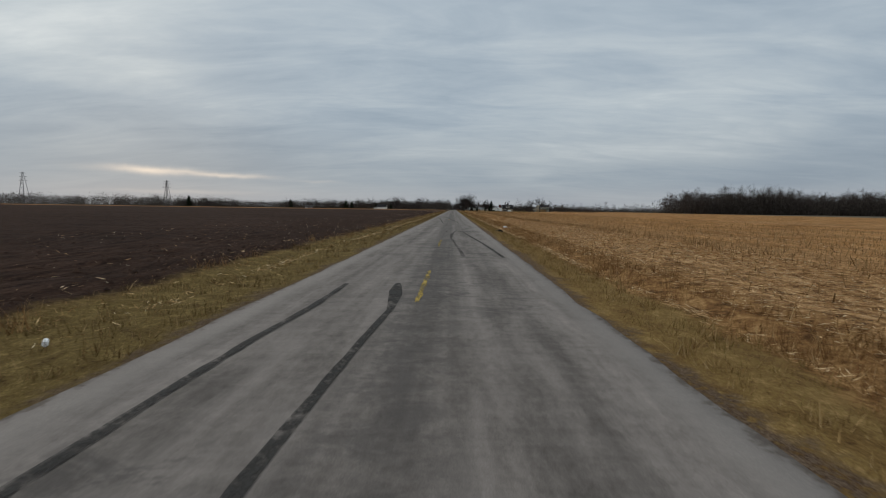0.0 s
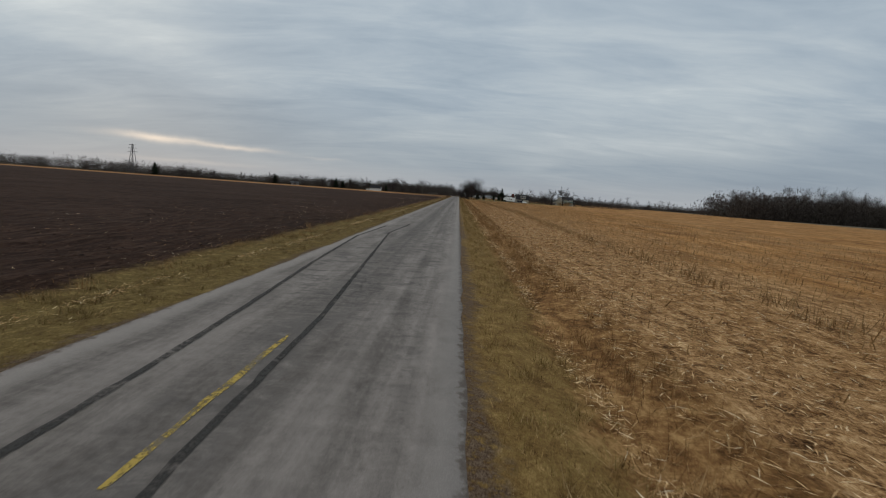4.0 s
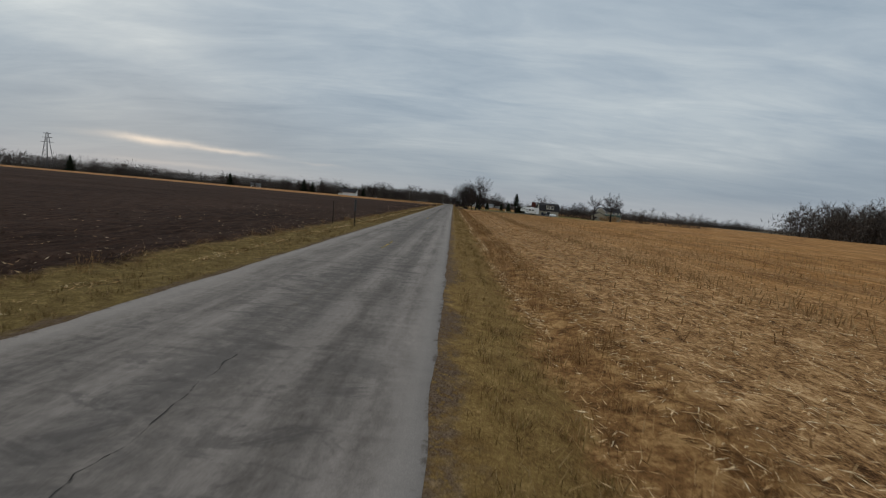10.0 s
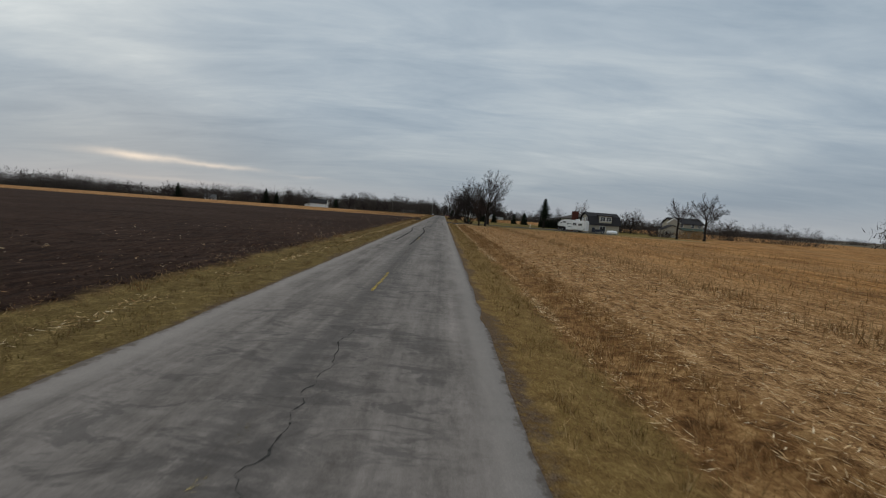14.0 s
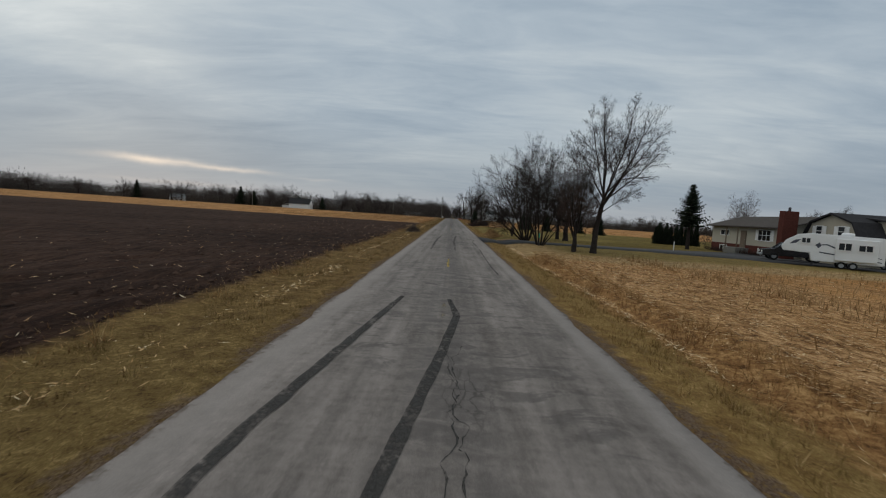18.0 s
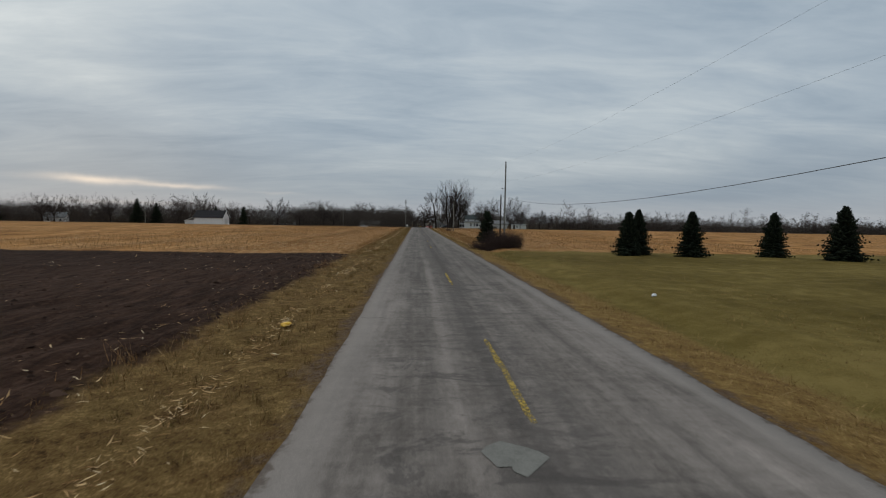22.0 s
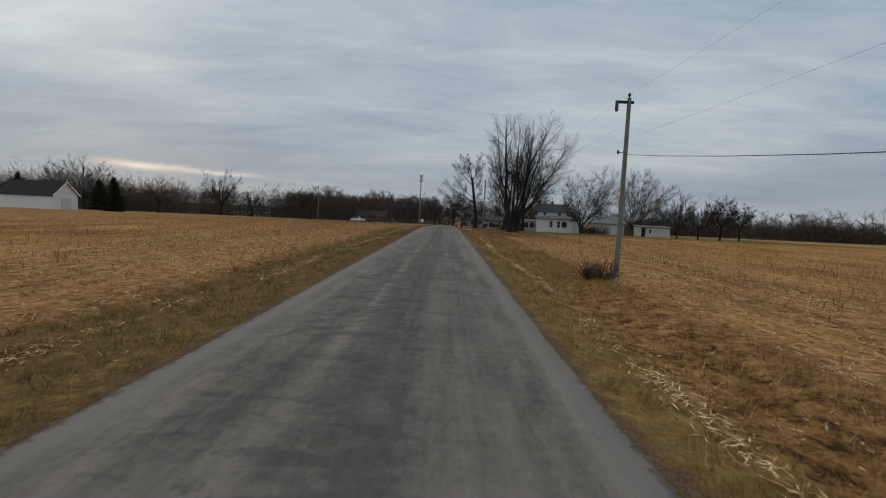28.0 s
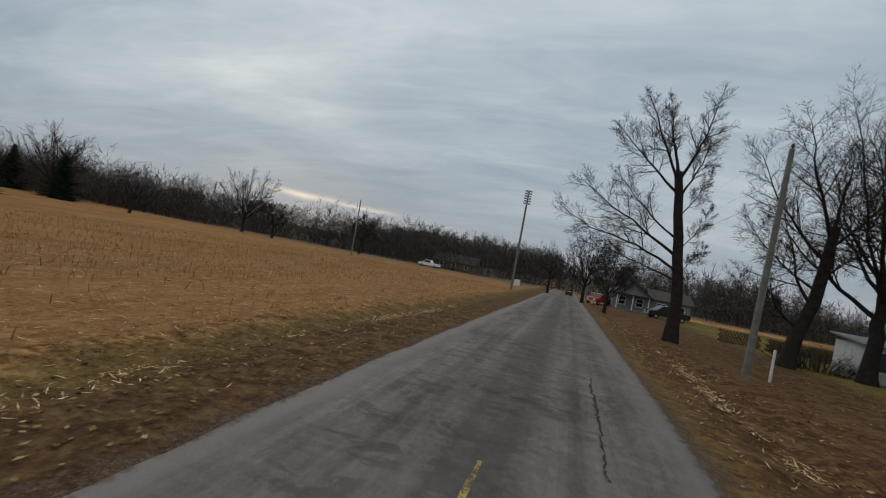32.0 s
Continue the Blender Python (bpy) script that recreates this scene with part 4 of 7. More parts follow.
def sprout(P, R, rng, m, s0, angle, ratio, thin, k, rise, wander, least, most=1.0):
    """Side branches of many branches at once: m from each, turning round it in a spiral."""
    n, kp = R.shape
    s = np.clip(np.linspace(s0, 1.0, m) + rng.normal(0, 0.35 / m, (n, m)), 0.05, 1.0)
    at = s * (kp - 1)
    i = np.minimum(at.astype(int), kp - 2)
    f = at - i
    row = np.arange(n)[:, None]
    a, b = P[row, i], P[row, i + 1]
    start = a + (b - a) * f[..., None]
    t = unit(b - a)
    rad = R[row, i] + (R[row, i + 1] - R[row, i]) * f
    run = np.linalg.norm(np.diff(P, axis=1), axis=2).sum(1)
    u = unit(np.cross(t, np.where(np.abs(t[..., 2:3]) > 0.85, np.array([1.0, 0, 0]), np.array([0, 0, 1.0]))))
    w = np.cross(t, u)
    az = rng.uniform(0, 2 * np.pi, (n, 1)) + np.arange(m) * 2.4 + rng.normal(0, 0.35, (n, m))
    side = np.cos(az)[..., None] * u + np.sin(az)[..., None] * w
    lean = np.radians(rng.normal(angle, 8, (n, m))) * np.where(s > 0.96, 0.4, 1.0)
    d = t * np.cos(lean)[..., None] + side * np.sin(lean)[..., None]
    ln = run[:, None] * ratio * (1.1 - 0.62 * s) * rng.uniform(0.65, 1.25, (n, m))
    p, d, step = start.reshape(-1, 3), d.reshape(-1, 3), (ln / (k - 1)).reshape(-1, 1)
    pts = [p]
    for _ in range(k - 1):
        d = unit(d + rng.normal(0, wander, d.shape) + np.array([0, 0, rise]))
        p = p + d * step
        pts.append(p)
    r = np.clip(rad.reshape(-1) * thin, least, most)
    return np.stack(pts, 1), r[:, None] * np.linspace(1, 0.45, k)


def ribbon(P, R, rng):
    """Flat tapering strips along many branches."""
    n, k = R.shape
    t = unit(P[:, -1] - P[:, 0])
    s = unit(np.cross(t, rng.normal(0, 1, t.shape)))[:, None] * R[:, :, None] * 1.2
    v = np.stack([P - s, P + s], 2).reshape(-1, 3)
    i = (np.arange(n)[:, None] * k + np.arange(k - 1)).ravel() * 2
    return v, three(np.stack([i, i + 1, i + 3, i + 2], -1))


def tree(name, x, y, tall, wide, r, seed, label, limbs=None, n=8, fork=0.28, trunk=((0.0, 0.0, 1.0),), low=0.45, bow=0.06, rise=0.05, angle=42, dense=1.0, fine=1.0, weep=0.0, bark="bark", twig="twig", group="", sides=0.36, clear=0.3):
    """A leafless tree. Limbs: (height where it leaves the trunk, tip x, y, z, bow, thickness); with none given
    they fan out to a rounded crown. The bow bends a limb out then up, or below nought up then out."""
    rng = np.random.default_rng(seed)
    if limbs is None:
        limbs = []
        for j in range(n):
            v = (j + 0.5) / n
            a = j * 2.4 + rng.uniform(0, 0.8)
            z = tall * (low + (0.97 - low) * v ** 0.8)
            reach = wide / 2 * math.sqrt(max(0.03, 1 - ((z / tall - 0.62) / 0.42) ** 2)) * rng.uniform(0.85, 1.1)
            limbs.append((tall * fork * rng.uniform(0.75, 1.3), math.cos(a) * reach, math.sin(a) * reach, z, bow, rng.uniform(0.42, 0.6)))
    top = max(l[0] for l in limbs)
    e = base(name, x, y)
    # trunk through its bends, up to the highest limb
    bends = np.array([(0, 0, -0.3)] + [(a, b, c * (top if len(trunk) == 1 else 1.0)) for a, b, c in trunk], float)
    q = np.linspace(0, 1, 9)
    along = np.concatenate([[0], np.cumsum(np.linalg.norm(np.diff(bends, axis=0), axis=1))])
    stem = np.stack([np.interp(q * along[-1], along, bends[:, c]) for c in range(3)], -1)
    stem[1:-1] += rng.normal(0, 0.10 * r, (7, 3)) * (1, 1, 0)
    thick = r * (1 - 0.38 * q)
    thick[0] *= 1.45
    thick[1] *= 1.1
    k = 11
    s = np.linspace(0, 1, k)[:, None]
    lp, lr = [], []
    for h, tx, ty, tz, bw, th in limbs:
        p0 = np.array([np.interp(h, stem[:, 2], stem[:, c]) for c in range(2)] + [h])
        tip = p0 + (np.array([tx, ty, tz]) - p0) * 0.80
        d = tip - p0
        if h < 0.3:
            p0 = p0 + np.array([d[0], d[1], 0]) / (np.linalg.norm(d[:2]) + 0.3) * r * 1.1 - (0, 0, 0.2)
        mid = p0 + d * np.array([0.5 + bw, 0.5 + bw, 0.5 - bw])
        c = p0 * (1 - s) ** 2 + mid * 2 * s * (1 - s) + tip * s ** 2
        wob = np.cumsum(rng.normal(0, 0.011, (k, 3)), 0) * np.linalg.norm(d)
        lp.append(c + (wob - wob[:1]) * np.sin(s * np.pi * 0.75))
        lr.append(r * th * 0.74 * (1 - 0.86 * s[:, 0] ** 0.8))
    lp, lr = np.array(lp), np.array(lr)
    g = 0.0042 * fine
    b1 = sprout(lp, lr, rng, int(17 * dense), clear, angle, sides * 1.15, 0.50, 6, rise * 0.7 - weep * 0.2, 0.10, g * 2.0, 0.05)
    b2 = sprout(*b1, rng, int(10 * dense), 0.14, angle * 0.92, 0.52, 0.55, 4, rise * 0.5 - weep * 0.5, 0.11, g * 1.4)
    b3 = sprout(*b2, rng, max(3, int(5 * dense)), 0.12, angle * 0.85, 0.72, 0.6, 3, rise * 0.3 - weep, 0.11, g)
    b4 = sprout(*b3, rng, 3, 0.2, angle * 0.78, 0.80, 0.6, 2, 0.03 - weep, 0.09, g * 0.8)
    both = [tubes([(stem, thick)], 12), tubes(list(zip(lp, lr)), 8)]
    v, f = stack(both)
    big_mesh("trunk", v, f, M[bark], e, True)
    v, f = tubes(list(zip(*b1)), 4)
    mass = [(v, three(f)), ribbon(*b2, rng)]
    for P, R in (b3, b4):
        for j in range(P.shape[1] - 1):
            mass.append(slivers(P[:, j], P[:, j + 1] - P[:, j], R[:, j] * 1.25, rng))
    v, f = stack(mass)
    tagged(big_mesh("crown", v, f, M[twig], e, False), "bare leafless twigs")
    return tagged(e, label, "tree", group)


def spruce(x, y, tall, wide, seed, label, skirt=0.04, gap=0.0):
    """A conifer: whorls of drooping boughs, each fringed with short sprays."""
    rng = np.random.default_rng(seed)
    e = base("spruce_tree", x, y)
    bm = bmesh.new()
    rod(bm, (0, 0, -0.1), (0, 0, tall * 0.97), 0.035 * tall * 0.9, 0.012, 9)
    part("trunk", bm, M["bark"], e)
    vs, o, fs = [], 0, []
    z = tall * skirt
    while z < tall * 0.985:
        f = z / tall
        reach = wide / 2 * (1 - f) ** 0.85 * rng.uniform(0.8, 1.12) + 0.05
        for a in np.arange(0, 2 * np.pi, 2 * np.pi / max(5, int(13 - 6 * f))) + rng.uniform(0, 6):
            if rng.random() < gap:
                continue
            a += rng.normal(0, 0.15)
            l = reach * rng.uniform(0.72, 1.12) * (1 + 0.12 * math.sin(z * 5.3 / max(1.0, tall * 0.16) + a))
            k = 6
            s = np.linspace(0.05, 1, k)
            droop = (0.28 - 0.75 * f) * l
            spine = np.stack([np.cos(a) * l * s, np.sin(a) * l * s, z + rng.normal(0, 0.03) - droop * s ** 1.5 + 0.10 * l * s ** 4], -1)
            side = np.array([-np.sin(a), np.cos(a), 0])
            q = np.array([0, 0, 0.05 + 0.05 * l])
            vs += [spine[0] - q, spine[0] + q, spine[k // 2] + q * 0.6, spine[-1]]
            fs += [(o, o + 1, o + 2), (o, o + 2, o + 3)]
            o += 4
            for i in range(k):
                ln = (0.36 * l * (1 - 0.75 * s[i]) + 0.06) * rng.uniform(0.7, 1.2)
                for sg in (-1, 1):
                    tip = spine[i] + (side * sg * 0.85 + np.array([np.cos(a), np.sin(a), 0]) * 0.6) * ln + np.array([0, 0, rng.normal(-0.10, 0.08) * ln])
                    q = np.array([0, 0, 0.07 + 0.15 * ln])
                    b2 = spine[i] + np.array([np.cos(a), np.sin(a), 0]) * 0.10
                    vs += [spine[i] - q * 0.8, b2 + q * 0.4, tip, spine[i] + q]
                    fs += [(o, o + 1, o + 2), (o + 3, o + 2, o + 1), (o, o + 2, o + 3)]
                    o += 4
        z += tall * 0.030 * rng.uniform(0.8, 1.25) * (1.15 - 0.5 * f)
    big_mesh("crown", np.array(vs), np.array(fs), M["needle"], e)
    return tagged(e, label, "tree", "spruces")


def shrub(name, x, y, wide, deep, tall, n, seed, label, mat="twig_red", base_z=None, cat="shrub", arch=0.5):
    """A thicket of thin arching stems with side twigs."""
    rng = np.random.default_rng(seed)
    stems, tw = [], []
    for _ in range(n):
        a, u = rng.uniform(0, 2 * np.pi), np.sqrt(rng.random())
        p = np.array([np.cos(a) * u * wide * 0.36, np.sin(a) * u * deep * 0.36, -0.05])
        h = tall * rng.uniform(0.45, 1.05) * (1 - 0.35 * u)
        out = np.array([np.cos(a) * wide, np.sin(a) * deep, 0]) * rng.uniform(0.05, 0.22) * arch * 2 + rng.normal(0, 0.12, 3) * tall * min(1.0, arch * 2)
        pts = np.array([p + out * s ** 1.6 + np.array([0, 0, h * s]) for s in np.linspace(0, 1, 5)])
        stems.append((pts, np.linspace(0.016, 0.004, 5) * max(1, tall / 2)))
        for _ in range(6):
            s = rng.uniform(0.25, 1) * 3.99
            i = int(s)
            b = pts[i] + (pts[i + 1] - pts[i]) * (s - i)
            d = rng.normal(0, 1, 3) + np.array([0, 0, 0.5])
            d /= np.linalg.norm(d)
            l = tall * rng.uniform(0.12, 0.32) * min(1.0, arch * 2.5)
            tw.append((np.array([b, b + d * l * 0.5, b + d * l + rng.normal(0, 0.1, 3) * l]), np.array([0.008, 0.006, 0.003]) * max(1, tall / 2)))
    ob = base(name, x, y, base_z)
    tagged(big_mesh("stem_mass", *tubes(stems, 4), M[mat], ob), kind="stuff")
    tagged(big_mesh("twig_mass", *tubes(tw, 3), M[mat], ob), kind="stuff")
    return tagged(ob, label, cat)


def far_woods(name, spots, seed, label, under=True, mat="far_wood", density=1.0, fine=1.0, fill=0.66):
    """Distant bare wood: many slender trees and brush in one piece. Spots: (x, y, height, width)."""
    rng = np.random.default_rng(seed)
    sp = np.array(spots)
    n = len(sp)
    h, w = sp[:, 2], sp[:, 3]
    foot = np.stack([sp[:, 0], sp[:, 1], height(sp[:, 0], sp[:, 1]) - 0.3], -1)
    lean = np.concatenate([rng.normal(0, 0.03, (n, 2)) * h[:, None], (h * 0.86)[:, None]], 1)
    parts = [slivers(foot, lean, h * 0.013, rng), slivers(foot, lean, h * 0.013, rng)]

    # limbs
    i = np.repeat(np.arange(n), int(26 * density))
    s = rng.uniform(0.2, 0.98, len(i))
    a = rng.uniform(0, 2 * np.pi, len(i))
    run = w[i] * 0.5 * rng.uniform(0.5, 1.05, len(i)) * np.sin(np.pi * np.minimum(1, 0.25 + s * 0.70)) ** 0.7
    d = np.stack([np.cos(a) * run, np.sin(a) * run, h[i] * rng.uniform(0.05, 0.20, len(i))], -1)
    b = foot[i] + lean[i] * s[:, None]
    parts.append(slivers(b, d, h[i] * 0.0040, rng))
    # twigs
    k = np.repeat(np.arange(len(i)), int(7 * density * fine))
    q = b[k] + d[k] * rng.uniform(0.15, 1, len(k))[:, None]
    e = rng.normal(0, 0.8, (len(k), 3)) + np.array([0, 0, 0.9])
    e *= (h[i][k] * rng.uniform(0.06, 0.15, len(k)) / np.linalg.norm(e, axis=1))[:, None]
    parts.append(slivers(q, e, h[i][k] * 0.0036 / fine ** 0.6, rng))
    if under:
        k = np.repeat(np.arange(n), int(105 * density * fine * fill / 0.66))
        q = foot[k] + np.stack([rng.normal(0, 0.5, len(k)) * w[k], rng.normal(0, 2.0, len(k)), rng.beta(1.0, 1.35, len(k)) * fill * h[k]], -1)
        e = rng.normal(0, 1, (len(k), 3)) * (0.8, 0.8, 0.7) + np.array([0, 0, 1.1])
        e *= (h[k] * rng.uniform(0.08, 0.20, len(k)) / np.linalg.norm(e, axis=1))[:, None]
        parts.append(slivers(q, e, h[k] * 0.0105 / fine ** 0.8, rng))
    v, f = stack(parts)
    return tagged(big_mesh(name, v, f, M[mat]), label, "woods", kind="stuff")


def line_of(n, x0, y0, x1, y1, depth, h0, h1, seed, wide=0.6):
    rng = np.random.default_rng(seed)
    t = rng.random(n)
    x = x0 + (x1 - x0) * t + rng.normal(0, 2, n)
    y = y0 + (y1 - y0) * t + rng.uniform(0, depth, n)
    h = rng.uniform(h0, h1, n) * np.where(rng.random(n) < 0.15, 1.25, 1.0)
    return list(zip(x, y, h, h * wide))


def build_woods():
    # dense wood across the right-hand field, thinning into the distant lines
    far_woods("oak_wood", line_of(520, 188, 366, 430, 385, 50, 15, 20, 1, 0.75), 21, "dense dark bare woodland beyond the stubble field")
    far_woods("hedgerow_right", line_of(360, 50, 730, 560, 800, 30, 7, 11, 2, 1.2) + line_of(20, 90, 735, 300, 760, 20, 11, 15, 3, 0.8), 22, "distant bare hedgerow on the horizon", density=0.75)
    far_woods("hedgerow_east", line_of(200, 500, 60, 640, 800, 30, 8, 13, 4, 0.9), 23, "distant bare trees on the horizon", density=0.6)
    far_woods("treeline_farm", line_of(330, 34, 622, 330, 640, 24, 7.0, 10.5, 5, 1.1) + line_of(34, 60, 618, 300, 640, 10, 11, 15, 6, 0.8), 24, "dark line of brush and bare trees behind the field", density=1.0, fine=1.5)
    far_woods("hill_wood", line_of(220, -135, 838, -8, 842, 50, 17, 22, 7, 0.8), 25, "bare wooded rise on the horizon")
    far_woods("treeline_left", line_of(400, -420, 640, -20, 632, 30, 8.5, 11.5, 8, 1.0) + line_of(80, -230, 625, -95, 612, 12, 9, 13, 9, 0.8) + line_of(46, -225, 602, -120, 596, 10, 9, 13.5, 13, 0.95), 26, "bare treeline behind the far fields", density=0.8, fine=2.6, fill=0.95)
    far_woods("treeline_west", line_of(420, -1000, 560, -330, 650, 60, 12, 17, 10, 1.1), 27, "distant bare treeline on the horizon", density=1.0, fill=0.95)
    far_woods("brush_house", line_of(80, 47, 366, 110, 352, 9, 3.0, 6.5, 11, 1.0), 28, "bare brush and small trees behind the houses")
    far_woods("treeline_end", line_of(110, -80, 660, 60, 650, 30, 9, 14, 12, 0.8), 29, "dark bare trees behind the end of the road", density=1.2, fine=1.9, fill=0.85)


build_woods()


BRUSH = ((5.6, 358.6), (5.4, 347.9))


def build_trees():
    # row beside the driveway
    tree("maple_tree", 8.3, 343.0, 11.4, 10, 0.24, 31, "bare spreading tree with several trunks beside the driveway", (
        (0.0, -7.0, -0.6, 4.6, -0.08, 0.6), (0.0, -6.4, 1.2, 7.0, -0.10, 0.62), (0.0, -4.4, -1.0, 9.4, -0.06, 0.65), (0.0, -2.2, 1.6, 10.6, -0.03, 0.6),
        (0.0, -0.6, -2.0, 11.2, 0.0, 0.6), (0.0, 1.2, 1.0, 11.4, 0.0, 0.65), (0.0, 2.8, -1.2, 9.6, -0.04, 0.6), (0.0, 4.1, 1.4, 7.0, -0.06, 0.55), (0.0, -5.1, -2.2, 2.9, -0.12, 0.4), (0.6, -2.6, 8.4, 7.6, -0.05, 0.42), (0.6, -0.4, 9.0, 9.0, -0.03, 0.42), (0.0, 3.3, 3.0, 5.0, -0.08, 0.45)), rise=0.03, angle=46, fine=1.25, dense=1.1)
    tree("maple_tree", 8.4, 335.5, 10.6, 6, 0.20, 32, "bare multi-stemmed tree beside the driveway", (
        (0.0, -2.0, 0.4, 9.4, 0.02, 0.6), (0.0, -0.6, -0.9, 10.0, 0.0, 0.6), (0.0, 0.8, 0.8, 10.4, 0.02, 0.6), (0.0, 2.1, -0.3, 9.6, 0.04, 0.55), (0.0, 3.0, 1.0, 7.6, 0.04, 0.5),
        (0.0, -2.7, -0.8, 6.9, 0.02, 0.5), (0.0, 3.2, -1.2, 5.0, 0.0, 0.4), (0.0, -1.6, 1.6, 8.4, 0.02, 0.5), (0.0, 1.2, 2.0, 8.8, 0.0, 0.5)), rise=0.05, fine=1.2)
    tree("maple_tree", 10.2, 330.2, 9.6, 4, 0.24, 33, "bare tree with a short forked trunk on dry grass", (
        (1.2, -0.5, 0.4, 9.4, 0.05, 0.55), (1.2, 0.9, -0.5, 8.6, 0.08, 0.55), (1.0, -1.6, 0.3, 7.0, 0.08, 0.5), (1.3, 1.9, 0.6, 6.2, 0.06, 0.45), (1.2, -1.0, -0.8, 8.0, 0.06, 0.5), (0.9, -1.6, -0.4, 4.2, 0.02, 0.35), (1.3, 0.4, 1.4, 7.6, 0.06, 0.45), (1.3, 1.7, -1.2, 4.6, 0.0, 0.35)), twig="twig_red", rise=0.06)
    tree("ash_tree", 11.6, 329.6, 14.0, 8, 0.25, 34, "tall slender bare tree forking high on dry grass", (
        (4.2, 0.1, 0.4, 14.0, 0.04, 0.62), (4.3, 2.0, -0.8, 13.6, 0.04, 0.60), (4.0, 4.4, 0.2, 12.6, 0.04, 0.66), (4.8, 6.0, 0.9, 11.2, 0.02, 0.45), (4.2, 5.2, -1.4, 9.4, 0.02, 0.40), (4.6, -1.6, 0.6, 12.4, 0.05, 0.46), (4.4, -2.9, -0.8, 10.6, 0.05, 0.40),
        (3.8, -2.4, 0.8, 8.4, 0.04, 0.30), (3.6, 3.2, 1.6, 7.4, 0.0, 0.28), (3.2, 3.6, -0.6, 5.8, -0.05, 0.22), (4.4, 0.8, 2.6, 12.6, 0.05, 0.44), (4.4, 1.4, -2.6, 11.6, 0.05, 0.42), (3.4, -1.9, -1.4, 6.2, 0.02, 0.22)), trunk=((0.1, 0, 2.0), (0.55, 0.0, 4.8)), rise=0.05, angle=40, fine=1.2, sides=0.30)
    tree("maple_tree", 14.2, 349.2, 8.6, 9, 0.36, 35, "bare tree with drooping twigs standing on the lawn", n=10, fork=0.24, low=0.42, bow=-0.08, weep=0.06, rise=0.02, dense=0.9)
    tree("willow_tree", 14.2, 353.5, 10.0, 11.5, 0.25, 37, "bare tree with drooping twigs on the lawn", n=8, fork=0.3, low=0.55, bow=-0.10, weep=0.22, rise=0.0, dense=0.85, fine=0.8, twig="twig_red")
    tree("sapling_tree", 24.5, 376.0, 3.6, 2.0, 0.06, 38, "young bare tree on the lawn", n=6, dense=0.6)
    # oaks past the second house
    tree("oak_tree", 62.8, 331.5, 11.6, 8.6, 0.30, 39, "round-crowned bare oak beside the far house", n=10, fork=0.36, low=0.5, fine=2.6, dense=0.8)
    tree("oak_tree", 56.6, 332.0, 10.2, 6.0, 0.24, 40, "bare leaning oak beside the far house", n=7, fork=0.42, low=0.62, fine=2.6, dense=0.7)
    # farmyard at the end
    tree("silver_maple_tree", 10.9, 523.9, 19.6, 12, 0.60, 206, "huge many-stemmed bare maple near the white house", (
        (0.6, -3.6, 0.4, 18.0, 0.06, 0.50), (0.0, -1.7, -1.6, 18.6, 0.02, 0.95), (0.5, 0.3, 1.8, 19.0, 0.03, 0.52), (0.8, 1.9, -1.0, 19.0, 0.02, 0.5), (0.0, 3.7, 1.0, 19.4, 0.0, 0.9), (0.9, 5.7, -0.4, 20.2, 0.02, 0.52),
        (0.7, 7.8, 1.4, 18.4, 0.02, 0.48), (0.9, 8.8, -1.8, 15.6, 0.03, 0.45), (1.0, 9.4, 0.8, 12.8, 0.03, 0.42), (1.6, 8.6, -0.6, 9.6, -0.06, 0.38), (0.5, -4.2, -0.8, 14.4, 0.07, 0.42), (0.8, -3.5, 1.6, 10.8, 0.04, 0.32), (1.2, 4.4, -3.0, 9.0, -0.02, 0.30), (0.8, 3.1, 4.0, 17.0, 0.02, 0.42)), trunk=((0.1, 0, 1.2), (0.3, 0, 2.0)), rise=0.06, angle=36, fine=1.4, sides=0.30, dense=0.9, clear=0.40)
    tree("elm_tree", 7.0, 548.3, 16.2, 9, 0.37, 42, "tall bare tree with a dark leaning trunk by the road", (
        (8.8, -6.0, 0.4, 13.6, 0.04, 0.36), (9.5, -4.0, -0.8, 15.2, 0.04, 0.40), (10.0, -2.4, 0.8, 15.8, 0.02, 0.42), (9.6, 0.6, -0.4, 16.0, 0.06, 0.42), (8.6, 1.2, 1.2, 14.0, 0.06, 0.30), (5.0, -7.9, -0.6, 9.8, -0.02, 0.40), (4.2, -8.4, 0.8, 7.6, -0.05, 0.36),
        (3.6, -7.0, -1.6, 5.4, -0.08, 0.24), (6.0, -5.4, 2.0, 10.8, 0.02, 0.28), (5.4, 1.0, -1.0, 8.6, 0.04, 0.14), (4.0, 1.3, 0.8, 6.2, 0.02, 0.12), (7.4, 1.2, 0.6, 10.8, 0.04, 0.16)), trunk=((-0.1, 0, 3.0), (-0.5, 0, 6.0), (-1.2, 0.0, 10.2)), angle=42, fine=1.5, sides=0.30)
    tree("maple_tree", 12.6, 547.4, 15.0, 8, 0.38, 43, "crooked bare tree with a hollow in its trunk", (
        (2.2, -1.9, 0.2, 5.4, 0.22, 0.38), (3.6, -2.1, -0.6, 9.4, 0.2, 0.40), (6.0, -3.6, 0.6, 13.2, 0.12, 0.42), (7.2, -1.4, -0.8, 14.6, 0.08, 0.45), (7.6, 1.6, 0.9, 13.8, 0.06, 0.42), (6.8, 3.8, -0.6, 10.8, 0.08, 0.38), (5.2, 4.2, 1.2, 8.0, 0.06, 0.3), (4.4, -3.2, 1.8, 8.4, 0.12, 0.28)), trunk=((0.2, 0, 1.5), (0.9, 0, 4.2), (1.2, 0, 8.0)), rise=0.04, angle=46, fine=1.5)
